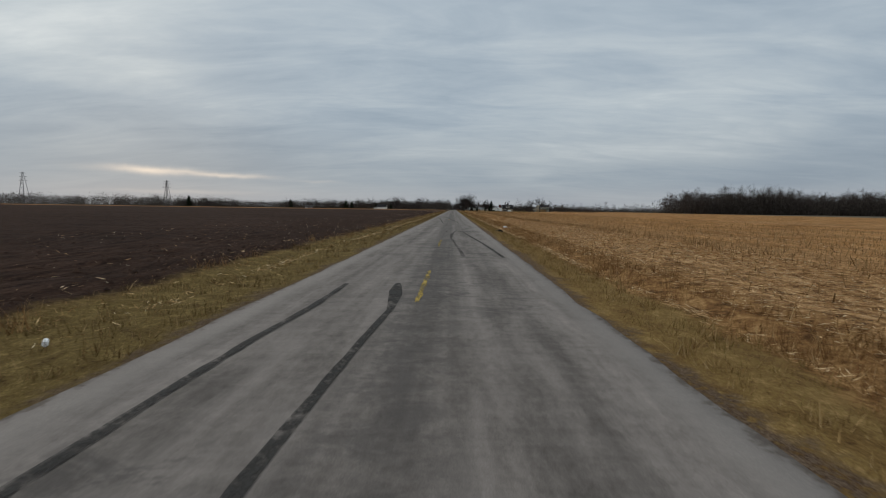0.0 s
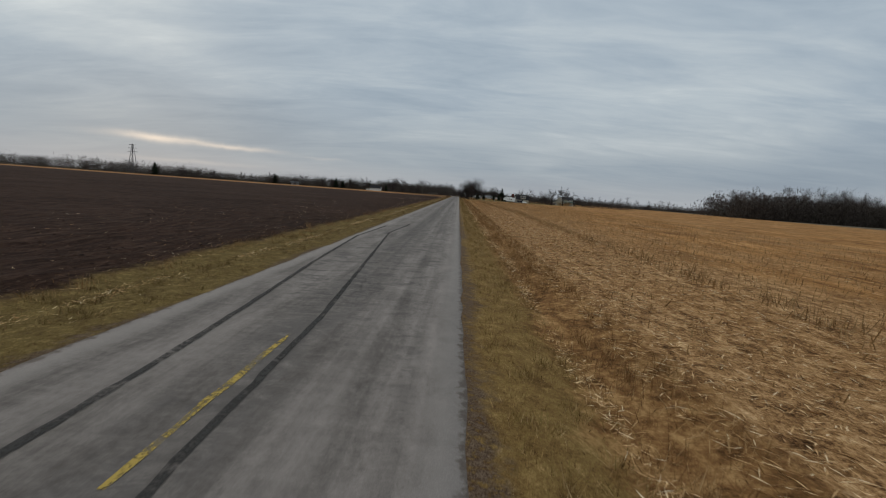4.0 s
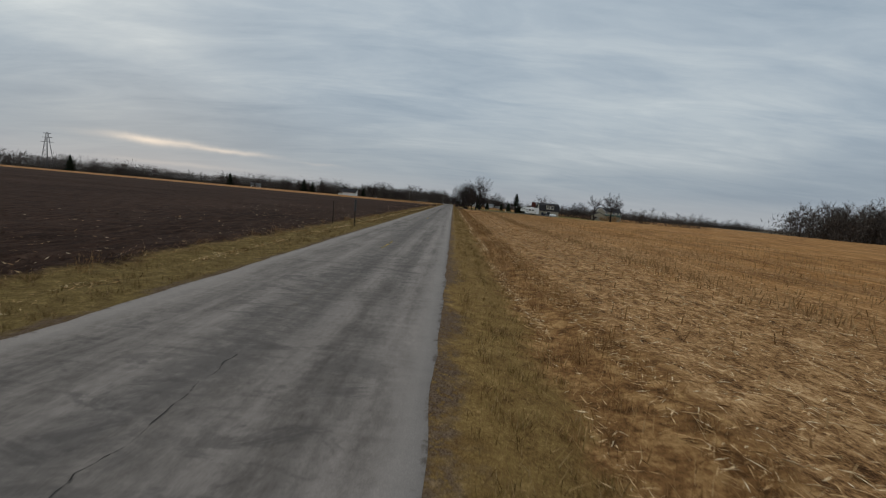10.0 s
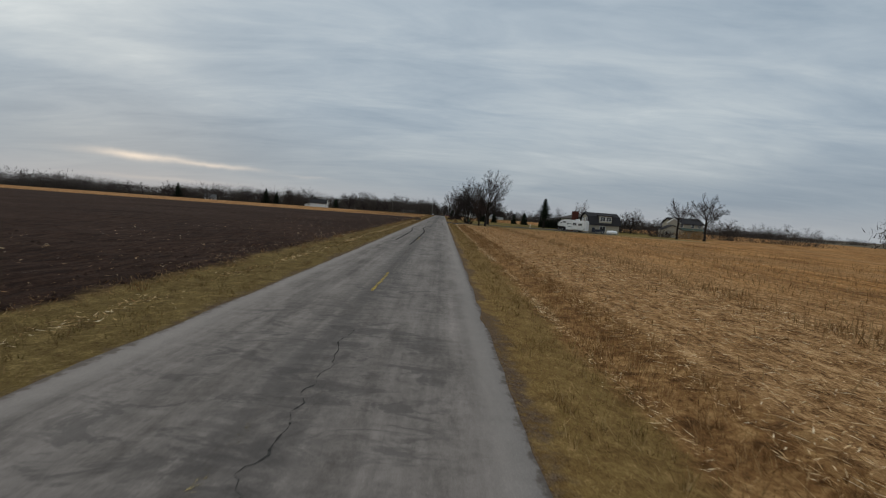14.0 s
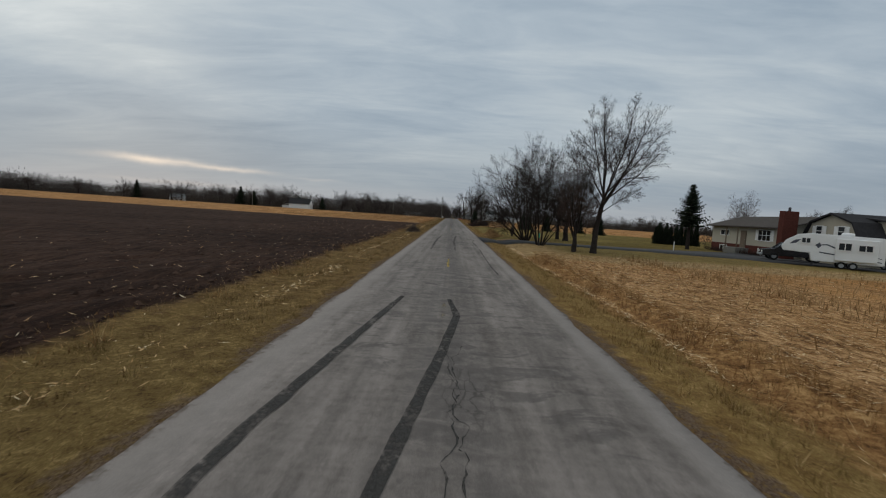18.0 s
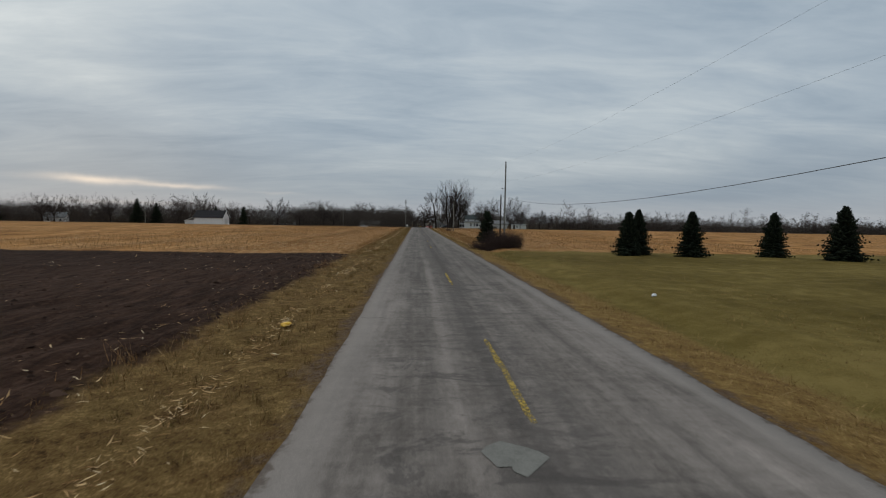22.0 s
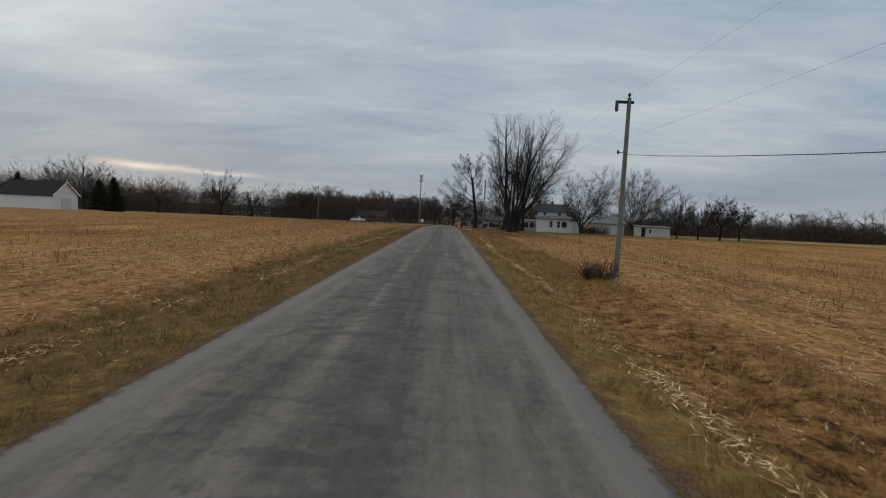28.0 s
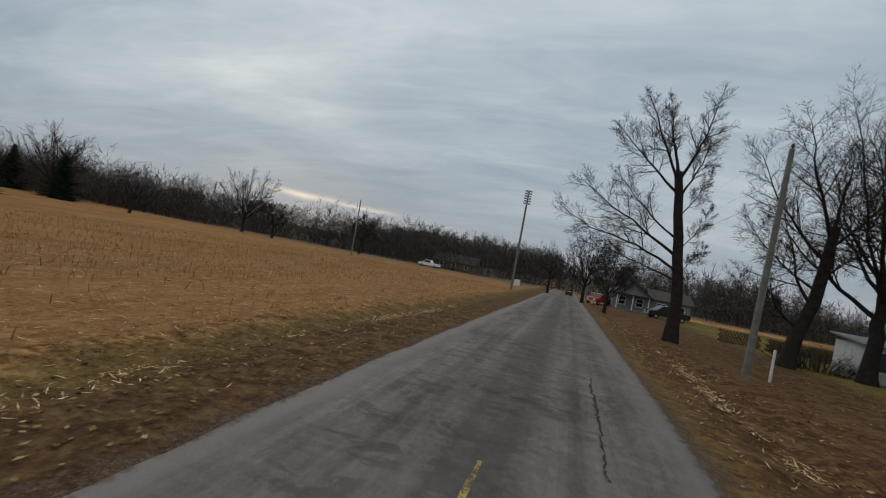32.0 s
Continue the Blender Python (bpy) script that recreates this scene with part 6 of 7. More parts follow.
def build_bilevel():
    """Low beige house facing the road, brick chimney at its near end, gambrel wing beside it."""
    e = base("house", 35.2, 341.0, 0.0)
    gable_walls(e, 0, 8.5, 0, 13.4, 3.3, 4.55, "y", "beige")
    gable_roof(e, 0, 8.5, 0, 13.4, 3.3, 4.55, "y", "shingle", 0.6)
    part("skirting", block(-0.06, 0.0, 0.1, 13.3, -0.5, 1.05), M["brick"], e, "red brick lower wall")
    part("chimney", block(-0.9, 0.6, -0.75, 0.05, -0.4, 5.0, 0.03), M["brick"], e, "broad red brick chimney")
    part("flue", rod(bmesh.new(), (-0.15, -0.35, 4.9), (-0.15, -0.35, 5.4), 0.13, 0.13, 10), M["steel_dark"], e)
    window(e, "x-", 0, 3.2, 1.75, 2.0, 1.15, 1, 3, True, "bay_window")
    window(e, "x-", 0, 10.6, 2.1, 1.7, 0.6, 0, 2)
    window(e, "x-", -0.06, 3.2, 0.15, 1.3, 0.6, 0, 2)
    window(e, "x-", -0.06, 10.6, 0.15, 1.3, 0.6, 0, 2)
    d = part("door", block(-0.09, 0.0, 6.3, 7.3, 0.7, 2.75, 0.01), M["wood"], e, "brown front door")
    part("door_handle", block(-0.14, -0.09, 6.4, 6.48, 1.65, 1.75), M["metal"], d)
    part("porch", block(-1.6, 0.0, 5.6, 8.0, -0.3, 0.68, 0.02), M["patch"], e)
    for yy in (5.7, 7.9):
        part("porch_post", block(-1.5, -1.4, yy - 0.05, yy + 0.05, 0.68, 3.0), M["wood"], e)
    for k in range(10):
        ob = shrub("foundation_shrub", 34.2, 343.4 + k * 1.1, 1.0, 1.0, 0.8, 34, 300 + k, "low leafless shrub along the house wall", "twig_red")
    tagged(e, "long low beige house with brown roof and brick chimney", "house")
    g = base("house_wing", 36.4, 333.6, 0.0)
    prof = [(0, -0.5), (6.4, -0.5), (6.4, 2.1), (5.6, 3.9), (3.2, 4.75), (0.8, 3.9), (0, 2.1)]
    part("wall", prism(prof, "x", 0, 7.2), M["mustard"], g)
    for a, b in (((3.2, 4.78), (0.75, 3.93)), ((0.75, 3.93), (-0.35, 1.95)), ((3.2, 4.78), (5.65, 3.93)), ((5.65, 3.93), (6.75, 1.95))):
        part("roof", prism([a, b, (b[0], b[1] + 0.16), (a[0], a[1] + 0.16)], "x", -0.3, 7.5), M["shingle_dark"], g, "dark shingled slope")
    part("dormer", block(2.4, 5.3, -0.1, 2.6, 2.5, 4.25, 0.02), M["mustard"], g, "tan shed dormer")
    part("dormer_roof", prism([(2.8, 4.55), (-0.5, 4.15), (-0.5, 4.28), (2.8, 4.68)], "x", 2.15, 5.55), M["shingle_dark"], g)
    window(g, "y-", -0.1, 3.15, 3.0, 1.1, 0.9, 1, 2)
    window(g, "y-", -0.1, 4.55, 3.0, 1.1, 0.9, 1, 2)
    window(g, "x-", 0, 2.0, 2.7, 0.7, 0.9, 1, 1, True)
    window(g, "x-", 0, 4.6, 2.7, 0.7, 0.9, 1, 1, True)
    window(g, "y-", 0, 3.3, 0.5, 1.3, 1.2, 0, 2, name="patio_door")
    tagged(g, "tan gambrel-roofed house wing with a wide dormer", "house")


def wheel(parent, x, y, z, r, w):
    """A wheel across the thing's width: tyre, rim and hub."""
    bm = bmesh.new()
    seg = 20
    prof = [(r * 0.58, -w / 2), (r * 0.9, -w / 2), (r, -w * 0.32), (r, w * 0.32), (r * 0.9, w / 2), (r * 0.58, w / 2)]
    rings = [[bm.verts.new((x + rr * math.cos(2 * math.pi * i / seg), y + d, z + rr * math.sin(2 * math.pi * i / seg))) for rr, d in prof] for i in range(seg)]
    for i in range(seg):
        for k in range(len(prof)):
            bm.faces.new((rings[i][k], rings[(i + 1) % seg][k], rings[(i + 1) % seg][(k + 1) % len(prof)], rings[i][(k + 1) % len(prof)]))
    t = part("tyre", bm, M["tyre"], parent)
    bm = bmesh.new()
    rod(bm, (x, y - w * 0.36, z), (x, y + w * 0.36, z), r * 0.6, r * 0.6, 16)
    rod(bm, (x, y - w * 0.46, z), (x, y + w * 0.46, z), r * 0.18, r * 0.18, 10)
    part("rim", bm, M["metal"], t)


def build_trailer():
    """White fifth-wheel camper parked beside the drive, nose raised over the hitch."""
    e = base("camper_trailer", 29.4, 333.4, 0.0, -36.0)
    e.matrix_basis = e.matrix_basis @ Matrix.Scale(0.9, 4)
    prof = [(0.15, 1.35), (0.0, 1.75), (0.35, 2.35), (1.2, 2.95), (2.2, 3.12), (7.3, 3.0), (7.42, 2.85), (7.42, 0.55), (2.35, 0.55), (2.2, 1.25)]
    bm = prism(prof, "y", -1.2, 1.2)
    bmesh.ops.bevel(bm, geom=list(bm.edges), offset=0.06, segments=2, affect="EDGES")
    part("body", bm, M["gel"], e)
    for sy in (-1, 1):
        y0, y1 = sorted((sy * 1.2, sy * 1.215))
        for a in ([(2.4, 2.0), (3.4, 2.2), (4.6, 1.7), (4.4, 1.62), (3.4, 2.08)], [(2.9, 1.45), (4.6, 1.25), (7.2, 0.9), (7.2, 0.82), (4.6, 1.12), (2.9, 1.36)], [(5.0, 1.7), (6.2, 1.45), (7.2, 1.2), (7.2, 1.15), (6.2, 1.36)], [(0.6, 2.0), (1.0, 2.4), (1.5, 2.5), (1.1, 2.1)]):
            part("decal", prism(a, "y", y0, y1), M["decal"], e, "dark swooping stripe")
        part("emblem", prism([(2.55, 2.05), (2.85, 2.3), (3.0, 2.0), (2.8, 1.75)], "y", y0, y1), M["decal"], e)
        for u, z, w, h in ((1.85, 2.2, 0.6, 0.42), (4.6, 1.75, 0.9, 0.62), (6.0, 1.8, 0.95, 0.45)):
            window(e, "y-" if sy < 0 else "y+", sy * 1.2, u, z, w, h, 0, 2)
    part("slide_out", block(4.0, 6.9, -1.45, -1.2, 0.75, 2.75, 0.04), M["gel"], e, "white slide-out room")
    window(e, "y-", -1.45, 4.65, 1.75, 0.85, 0.6, 0, 2)
    window(e, "y-", -1.45, 6.05, 1.75, 0.9, 0.5, 0, 2)
    for y0 in (-1.19, 1.19):
        for xx in (4.55, 5.35):
            wheel(e, xx, y0, 0.33, 0.33, 0.22)
    part("landing_leg", block(2.45, 2.55, -0.9, -0.8, 0.0, 0.6), M["steel_dark"], e)
    part("landing_leg", block(2.45, 2.55, 0.8, 0.9, 0.0, 0.6), M["steel_dark"], e)
    part("roof_unit", block(4.4, 5.3, -0.4, 0.4, 3.02, 3.32, 0.08), M["gel"], e)
    tagged(e, "white fifth-wheel camper trailer with dark swooping stripes", "camper")


def pickup(name, x, y, turn, paint, label):
    e = base(name, x, y, max(lie(x, y), 0.0) + 0.06 if y < 400 else lie(x, y), turn)
    prof = [(0.0, 0.45), (0.0, 0.95), (1.0, 1.08), (1.75, 1.72), (3.0, 1.75), (3.35, 1.12), (5.2, 1.1), (5.25, 0.5), (4.75, 0.42), (0.5, 0.40)]
    bm = prism(prof, "y", -0.93, 0.93)
    bmesh.ops.bevel(bm, geom=list(bm.edges), offset=0.05, segments=2, affect="EDGES")
    b = part("body", bm, M[paint], e)
    for sy in (-1, 1):
        y0, y1 = sorted((sy * 0.93, sy * 0.945))
        part("side_window", prism([(1.35, 1.12), (1.8, 1.62), (2.9, 1.64), (3.1, 1.14)], "y", y0, y1), M["glass"], e)
        part("door_handle", block(2.5, 2.65, min(y0, y1), max(y0, y1) + 0.01, 0.98, 1.02), M["steel_dark"], e)
    part("windscreen", prism([(1.08, 1.14), (1.72, 1.68), (1.70, 1.70), (1.04, 1.15)], "y", -0.78, 0.78), M["glass"], e)
    part("bed", block(3.45, 5.12, -0.75, 0.75, 0.7, 1.13), M["black_paint"], e)
    for y0 in (-0.55, 0.55):
        part("headlight", block(-0.02, 0.02, y0 - 0.18, y0 + 0.18, 0.68, 0.86, 0.02), M["trim"], e)
        part("tail_light", block(5.23, 5.28, y0 * 1.5 - 0.07, y0 * 1.5 + 0.07, 0.7, 1.0, 0.01), M["red_paint"], e)
    part("bumper", block(-0.12, 0.02, -0.9, 0.9, 0.4, 0.6, 0.04), M["metal"], e)
    for xx in (0.95, 4.25):
        for yy in (-0.82, 0.82):
            wheel(e, xx, yy, 0.36, 0.36, 0.24)
    return tagged(e, label, "pickup truck")


def build_barn():
    e = base("barn", -80.5, 548.0, None)
    gable_walls(e, -11.5, 0, 0, 6.4, 3.0, 5.7, "x", "white", -1.0)
    gable_roof(e, -11.5, 0, 0, 6.4, 3.0, 5.75, "x", "shingle_dark", 0.35)
    part("lean_to", block(-15.2, -11.5, 0.2, 5.0, -1.0, 1.7), M["white_old"], e, "low white lean-to")
    part("lean_to_roof", prism([(-15.5, 1.2), (-11.5, 3.0), (-11.5, 3.15), (-15.5, 1.35)], "y", 0.0, 5.3), M["white_old"], e)
    part("door", block(0.0, 0.05, 2.0, 4.6, -0.8, 2.4, 0.01), M["white_old"], e, "white plank barn door")
    for s in (-1, 1):
        part("bargeboard", prism([(3.2 + s * 3.5, 2.72), (3.2, 5.68), (3.2, 5.9), (3.2 + s * 3.55, 2.95)], "x", 0.36, 0.42), M["trim"], e)
    tagged(e, "long white barn with a dark roof", "barn")


def build_farmhouse():
    e = base("farmhouse", 18.4, 542.4, -0.15, -11.0)
    gable_walls(e, 0, 6.3, 0, 5.0, 2.5, 2.5, "x", "white")
    part("roof", prism([(-0.35, 2.42), (-0.35, 2.58), (2.2, 3.0), (5.3, 2.58), (5.3, 2.42)], "x", -0.3, 6.6), M["roof_grey"], e, "low grey porch roof")
    up = part("upper_storey", prism([(1.8, 2.5), (7.2, 2.5), (7.2, 3.9), (4.5, 5.2), (1.8, 3.9)], "x", 0.2, 5.6), M["white"], e, "white upper storey")
    gable_roof(e, 0.2, 5.6, 1.8, 7.2, 3.85, 5.22, "x", "roof_slate", 0.35)
    part("annex", block(6.3, 7.9, -0.2, 4.4, -0.6, 2.05, 0.01), M["white"], e, "white single-storey annex")
    part("annex_roof", prism([(6.2, 2.4), (8.1, 2.0), (8.1, 2.12), (6.2, 2.52)], "y", -0.4, 4.7), M["roof_grey"], e)
    part("back_wing", block(0.2, 5.6, 5.0, 9.0, -0.6, 2.5, 0.01), M["white"], e)
    part("chimney", block(2.7, 3.1, 4.3, 4.7, 4.9, 5.9, 0.02), M["roof_green"], e)
    for u in (2.75, 4.15):
        window(e, "y-", 0, u, 0.8, 0.55, 1.15, 1, 1)
    window(e, "y-", 0, 5.2, 0.85, 0.95, 1.05, 0, 1)
    window(e, "y-", 1.8, 4.3, 3.05, 0.5, 0.55, 0, 1)
    window(e, "y-", 1.8, 1.5, 3.05, 0.5, 0.55, 0, 1)
    window(e, "x-", 0.2, 4.5, 2.9, 0.7, 1.0, 1, 1)
    window(e, "x-", 0, 2.8, 0.9, 0.7, 1.2, 1, 1)
    d = part("door", block(6.7, 7.5, -0.27, -0.2, -0.1, 1.85, 0.01), M["white_old"], e, "white side door")
    part("door_handle", block(7.35, 7.42, -0.33, -0.27, 0.9, 1.0), M["metal"], d)
    part("step", block(6.5, 7.7, -1.1, -0.2, -0.35, -0.05, 0.02), M["patch"], e)
    tagged(e, "small white farmhouse with a faded green roof", "house")
    # glazed garden room behind the house
    s = base("garden_room", 16.9, 549.0, None)
    part("wall", block(0, 3.7, 0, 3.0, -0.3, 2.0, 0.01), M["white_old"], s)
    part("roof", prism([(-0.3, 2.0), (3.3, 2.3), (3.3, 2.4), (-0.3, 2.1)], "x", -0.25, 3.95), M["roof_grey"], s)
    for u in (0.65, 1.85, 3.05):
        window(s, "y-", 0, u, 0.7, 0.95, 1.05, 0, 1)
    tagged(s, "pale garden room with a row of dark windows", "shed")
    bm = bmesh.new()
    bmesh.ops.create_icosphere(bm, subdivisions=3, radius=1.0)
    for q in bm.verts:
        k = 1 + 0.12 * noise.noise(q.co * 3)
        q.co = Vector((q.co.x * 0.95, q.co.y * 0.6, max(-0.05, q.co.z * 0.55))) * k
    ob = part("tarpaulin", bm, M["bag"])
    ob.matrix_basis = pose(14.6, 540.6, lie(14.6, 540.6))
    tagged(ob, "black tarpaulin drawn over a low heap on the lawn", "tarpaulin")
    # white shed
    h = base("shed", 38.3, 542.6, -0.45, -6.0)
    part("wall", block(0, 5.8, 0, 3.4, -0.4, 1.95, 0.01), M["white_old"], h)
    part("roof", prism([(-0.25, 1.9), (3.65, 2.15), (3.65, 2.25), (-0.25, 2.0)], "x", -0.25, 6.05), M["roof_grey"], h)
    # solid near-black panel: its colour gives the shade within the doorway
    part("door", block(0.5, 1.25, -0.04, 0.0, -0.1, 1.75, 0.01), M["dark"], h, "dark panel painted as the shade of an open doorway")
    window(h, "y-", 0, 2.1, 0.75, 0.55, 0.75, 1, 1)
    tagged(h, "low white shed with a dark doorway", "shed")
    # low garage behind
    q = base("garage", 30.5, 549.0, None)
    gable_walls(q, 0, 7.5, 0, 6.0, 2.3, 3.6, "x", "white_old")
    gable_roof(q, 0, 7.5, 0, 6.0, 2.3, 3.6, "x", "roof_grey", 0.35)
    part("door", block(4.6, 7.0, -0.05, 0.0, -0.2, 1.9, 0.01), M["white"], q, "white garage door")
    tagged(q, "low pale garage with a grey roof", "garage")
    # house near the bend
    r = base("house", 7.6, 592.5, None)
    gable_walls(r, 0, 5.2, 0, 8.0, 2.5, 4.3, "y", "grey_board")
    gable_roof(r, 0, 5.2, 0, 8.0, 2.5, 4.3, "y", "shingle", 0.5)
    part("wing", block(5.2, 11.0, 1.0, 7.0, -0.5, 2.3, 0.01), M["grey_board"], r, "pale single-storey wing")
    part("wing_roof", prism([(0.6, 2.2), (4.0, 3.6), (7.4, 2.2), (7.4, 2.34), (4.0, 3.74), (0.6, 2.34)], "x", 5.1, 11.4), M["shingle"], r)
    part("porch", block(0.3, 4.9, -1.8, 0, -0.3, 0.15, 0.02), M["patch"], r)
    part("porch_roof", prism([(0.1, 2.35), (5.1, 2.35), (5.1, 2.47), (0.1, 2.47)], "y", -2.0, 0.0), M["shingle"], r)
    for xx in (0.4, 2.6, 4.8):
        part("porch_post", block(xx - 0.06, xx + 0.06, -1.75, -1.63, 0.1, 2.36), M["trim"], r)
    for u in (1.3, 3.8):
        window(r, "y-", 0, u, 0.8, 0.9, 1.1, 1, 1)
    window(r, "y-", 1.0, 7.0, 0.8, 1.2, 1.0, 0, 2)
    window(r, "y-", 1.0, 9.6, 0.8, 1.2, 1.0, 0, 2)
    tagged(r, "pale low house with a porch by the bend", "house")


def small_house(x, y, w, d, eave, ridge, wall, roof, label, turn=0.0, wins=3):
    e = base("house", x, y, None, turn)
    gable_walls(e, 0, w, 0, d, eave, ridge, "x", wall, -1.0)
    gable_roof(e, 0, w, 0, d, eave, ridge, "x", roof, 0.4)
    for k in range(wins):
        window(e, "y-", 0, w * (k + 0.7) / (wins + 0.4), 0.9, 0.9, 1.1, 1, 1)
    part("door", block(w * 0.46, w * 0.46 + 0.9, -0.04, 0.0, -0.2, 1.9), M["dark"], e)
    part("chimney", block(w * 0.7, w * 0.7 + 0.5, d * 0.5, d * 0.5 + 0.5, eave, ridge + 0.8), M["brick"], e)
    return tagged(e, label, "house")


def build_neighbour():
    """Grey-beige two-storey house with a gabled garage in front."""
    e = base("house", 61.4, 349.0, 0.0)
    e.matrix_basis = e.matrix_basis @ Matrix.Scale(0.84, 4)
    gable_walls(e, 4.6, 14.5, 3.0, 10.0, 4.7, 6.4, "x", "mustard")
    gable_roof(e, 4.6, 14.5, 3.0, 10.0, 4.7, 6.4, "x", "shingle_dark", 0.45)
    part("gable_bay", prism([(2.6, -0.5), (6.4, -0.5), (6.4, 4.7), (4.5, 6.1), (2.6, 4.7)], "y", 2.2, 3.6), M["mustard"], e, "projecting gabled bay")
    for s in (-1, 1):
        part("bargeboard", prism([(4.5 + s * 2.2, 4.5), (4.5, 6.15), (4.5, 6.35), (4.5 + s * 2.25, 4.7)], "y", 2.0, 2.2), M["trim"], e)
    part("garage", prism([(0, -0.5), (6.2, -0.5), (6.2, 2.5), (3.1, 3.9), (0, 2.5)], "y", 0.0, 2.9), M["mustard"], e, "gabled garage front")
    for s in (-1, 1):
        part("garage_roof", prism([(3.1, 3.9), (3.1 + s * 3.5, 2.32), (3.1 + s * 3.5, 2.46), (3.1, 4.05)], "y", -0.3, 3.0), M["shingle_dark"], e)
    part("porch_roof", prism([(1.0, 2.4), (3.0, 3.1), (3.0, 3.25), (1.0, 2.55)], "x", 6.4, 14.6), M["roof_green"], e, "dark green porch roof")
    for xx in (7.0, 10.5, 14.2):
        part("porch_post", block(xx - 0.06, xx + 0.06, 1.2, 1.32, -0.3, 2.45), M["trim"], e)
    for u in (1.5, 4.7):
        window(e, "y-", 0.0, u, 0.9, 1.0, 0.8, 0, 2)
    for u in (7.6, 11.2, 13.4):
        window(e, "y-", 3.0, u, 3.5, 0.9, 0.95, 1, 2)
    window(e, "y-", 3.0, 9.2, 0.9, 1.3, 1.1, 0, 2)
    part("door", block(11.3, 12.3, 2.95, 3.0, -0.1, 2.0, 0.01), M["wood"], e, "brown front door")
    tagged(e, "grey-beige two-storey house with a gabled garage", "house")


def build_blue_vehicle():
    # tractor shape put in for a half-hidden dark blue truck end
    e = base("blue_vehicle", 37.9, 332.5, 0.03, -20.0)
    part("hood", block(-0.2, 0.95, -0.33, 0.33, 0.45, 0.98, 0.06), M["blue_paint"], e, "dark blue hood")
    part("fender", block(0.95, 1.75, -0.5, 0.5, 0.5, 0.82, 0.06), M["blue_paint"], e)
    part("seat", block(1.2, 1.65, -0.25, 0.25, 0.82, 1.3, 0.06), M["tyre"], e)
    part("canopy", block(-0.95, -0.25, -0.6, 0.6, 0.3, 1.35, 0.08), M["blue_paint"], e, "dark blue front box")
    part("steering_wheel", rod(bmesh.new(), (1.0, 0, 1.12), (1.05, 0, 1.16), 0.2, 0.2, 14), M["tyre"], e)
    for yy in (-0.5, 0.5):
        wheel(e, 0.1, yy * 0.85, 0.24, 0.24, 0.16)
        wheel(e, 1.45, yy, 0.36, 0.36, 0.26)
    tagged(e, "tractor shape standing in for a half-hidden dark blue vehicle", "tractor")


build_bilevel()
build_trailer()
pickup("pickup_truck", 30.6, 337.8, -22.0, "black_paint", "black pickup truck under the camper's nose")
build_blue_vehicle()
build_barn()
build_farmhouse()
build_neighbour()
small_house(-200.0, 612.0, 9.0, 7.0, 3.0, 5.5, "white", "roof_grey", "white farmhouse far across the field", 20)
small_house(-98.0, 668.0, 14.0, 8.0, 2.6, 5.0, "white_old", "shingle", "low grey house among the trees", 0, 4)
small_house(-36.0, 640.0, 12.0, 8.0, 2.4, 4.4, "wood", "shingle", "low brown house among the trees", 0, 3)
pickup("pickup_truck", 11.0, 583.0, 12.0, "black_paint", "dark pickup truck parked beside the low house")
pickup("pickup_truck", 4.4, 592.0, 60.0, "red_paint", "red pickup truck parked near the bend")
pickup("pickup_truck", -34.6, 624.0, 0.0, "gel", "white pickup truck parked by a far house")


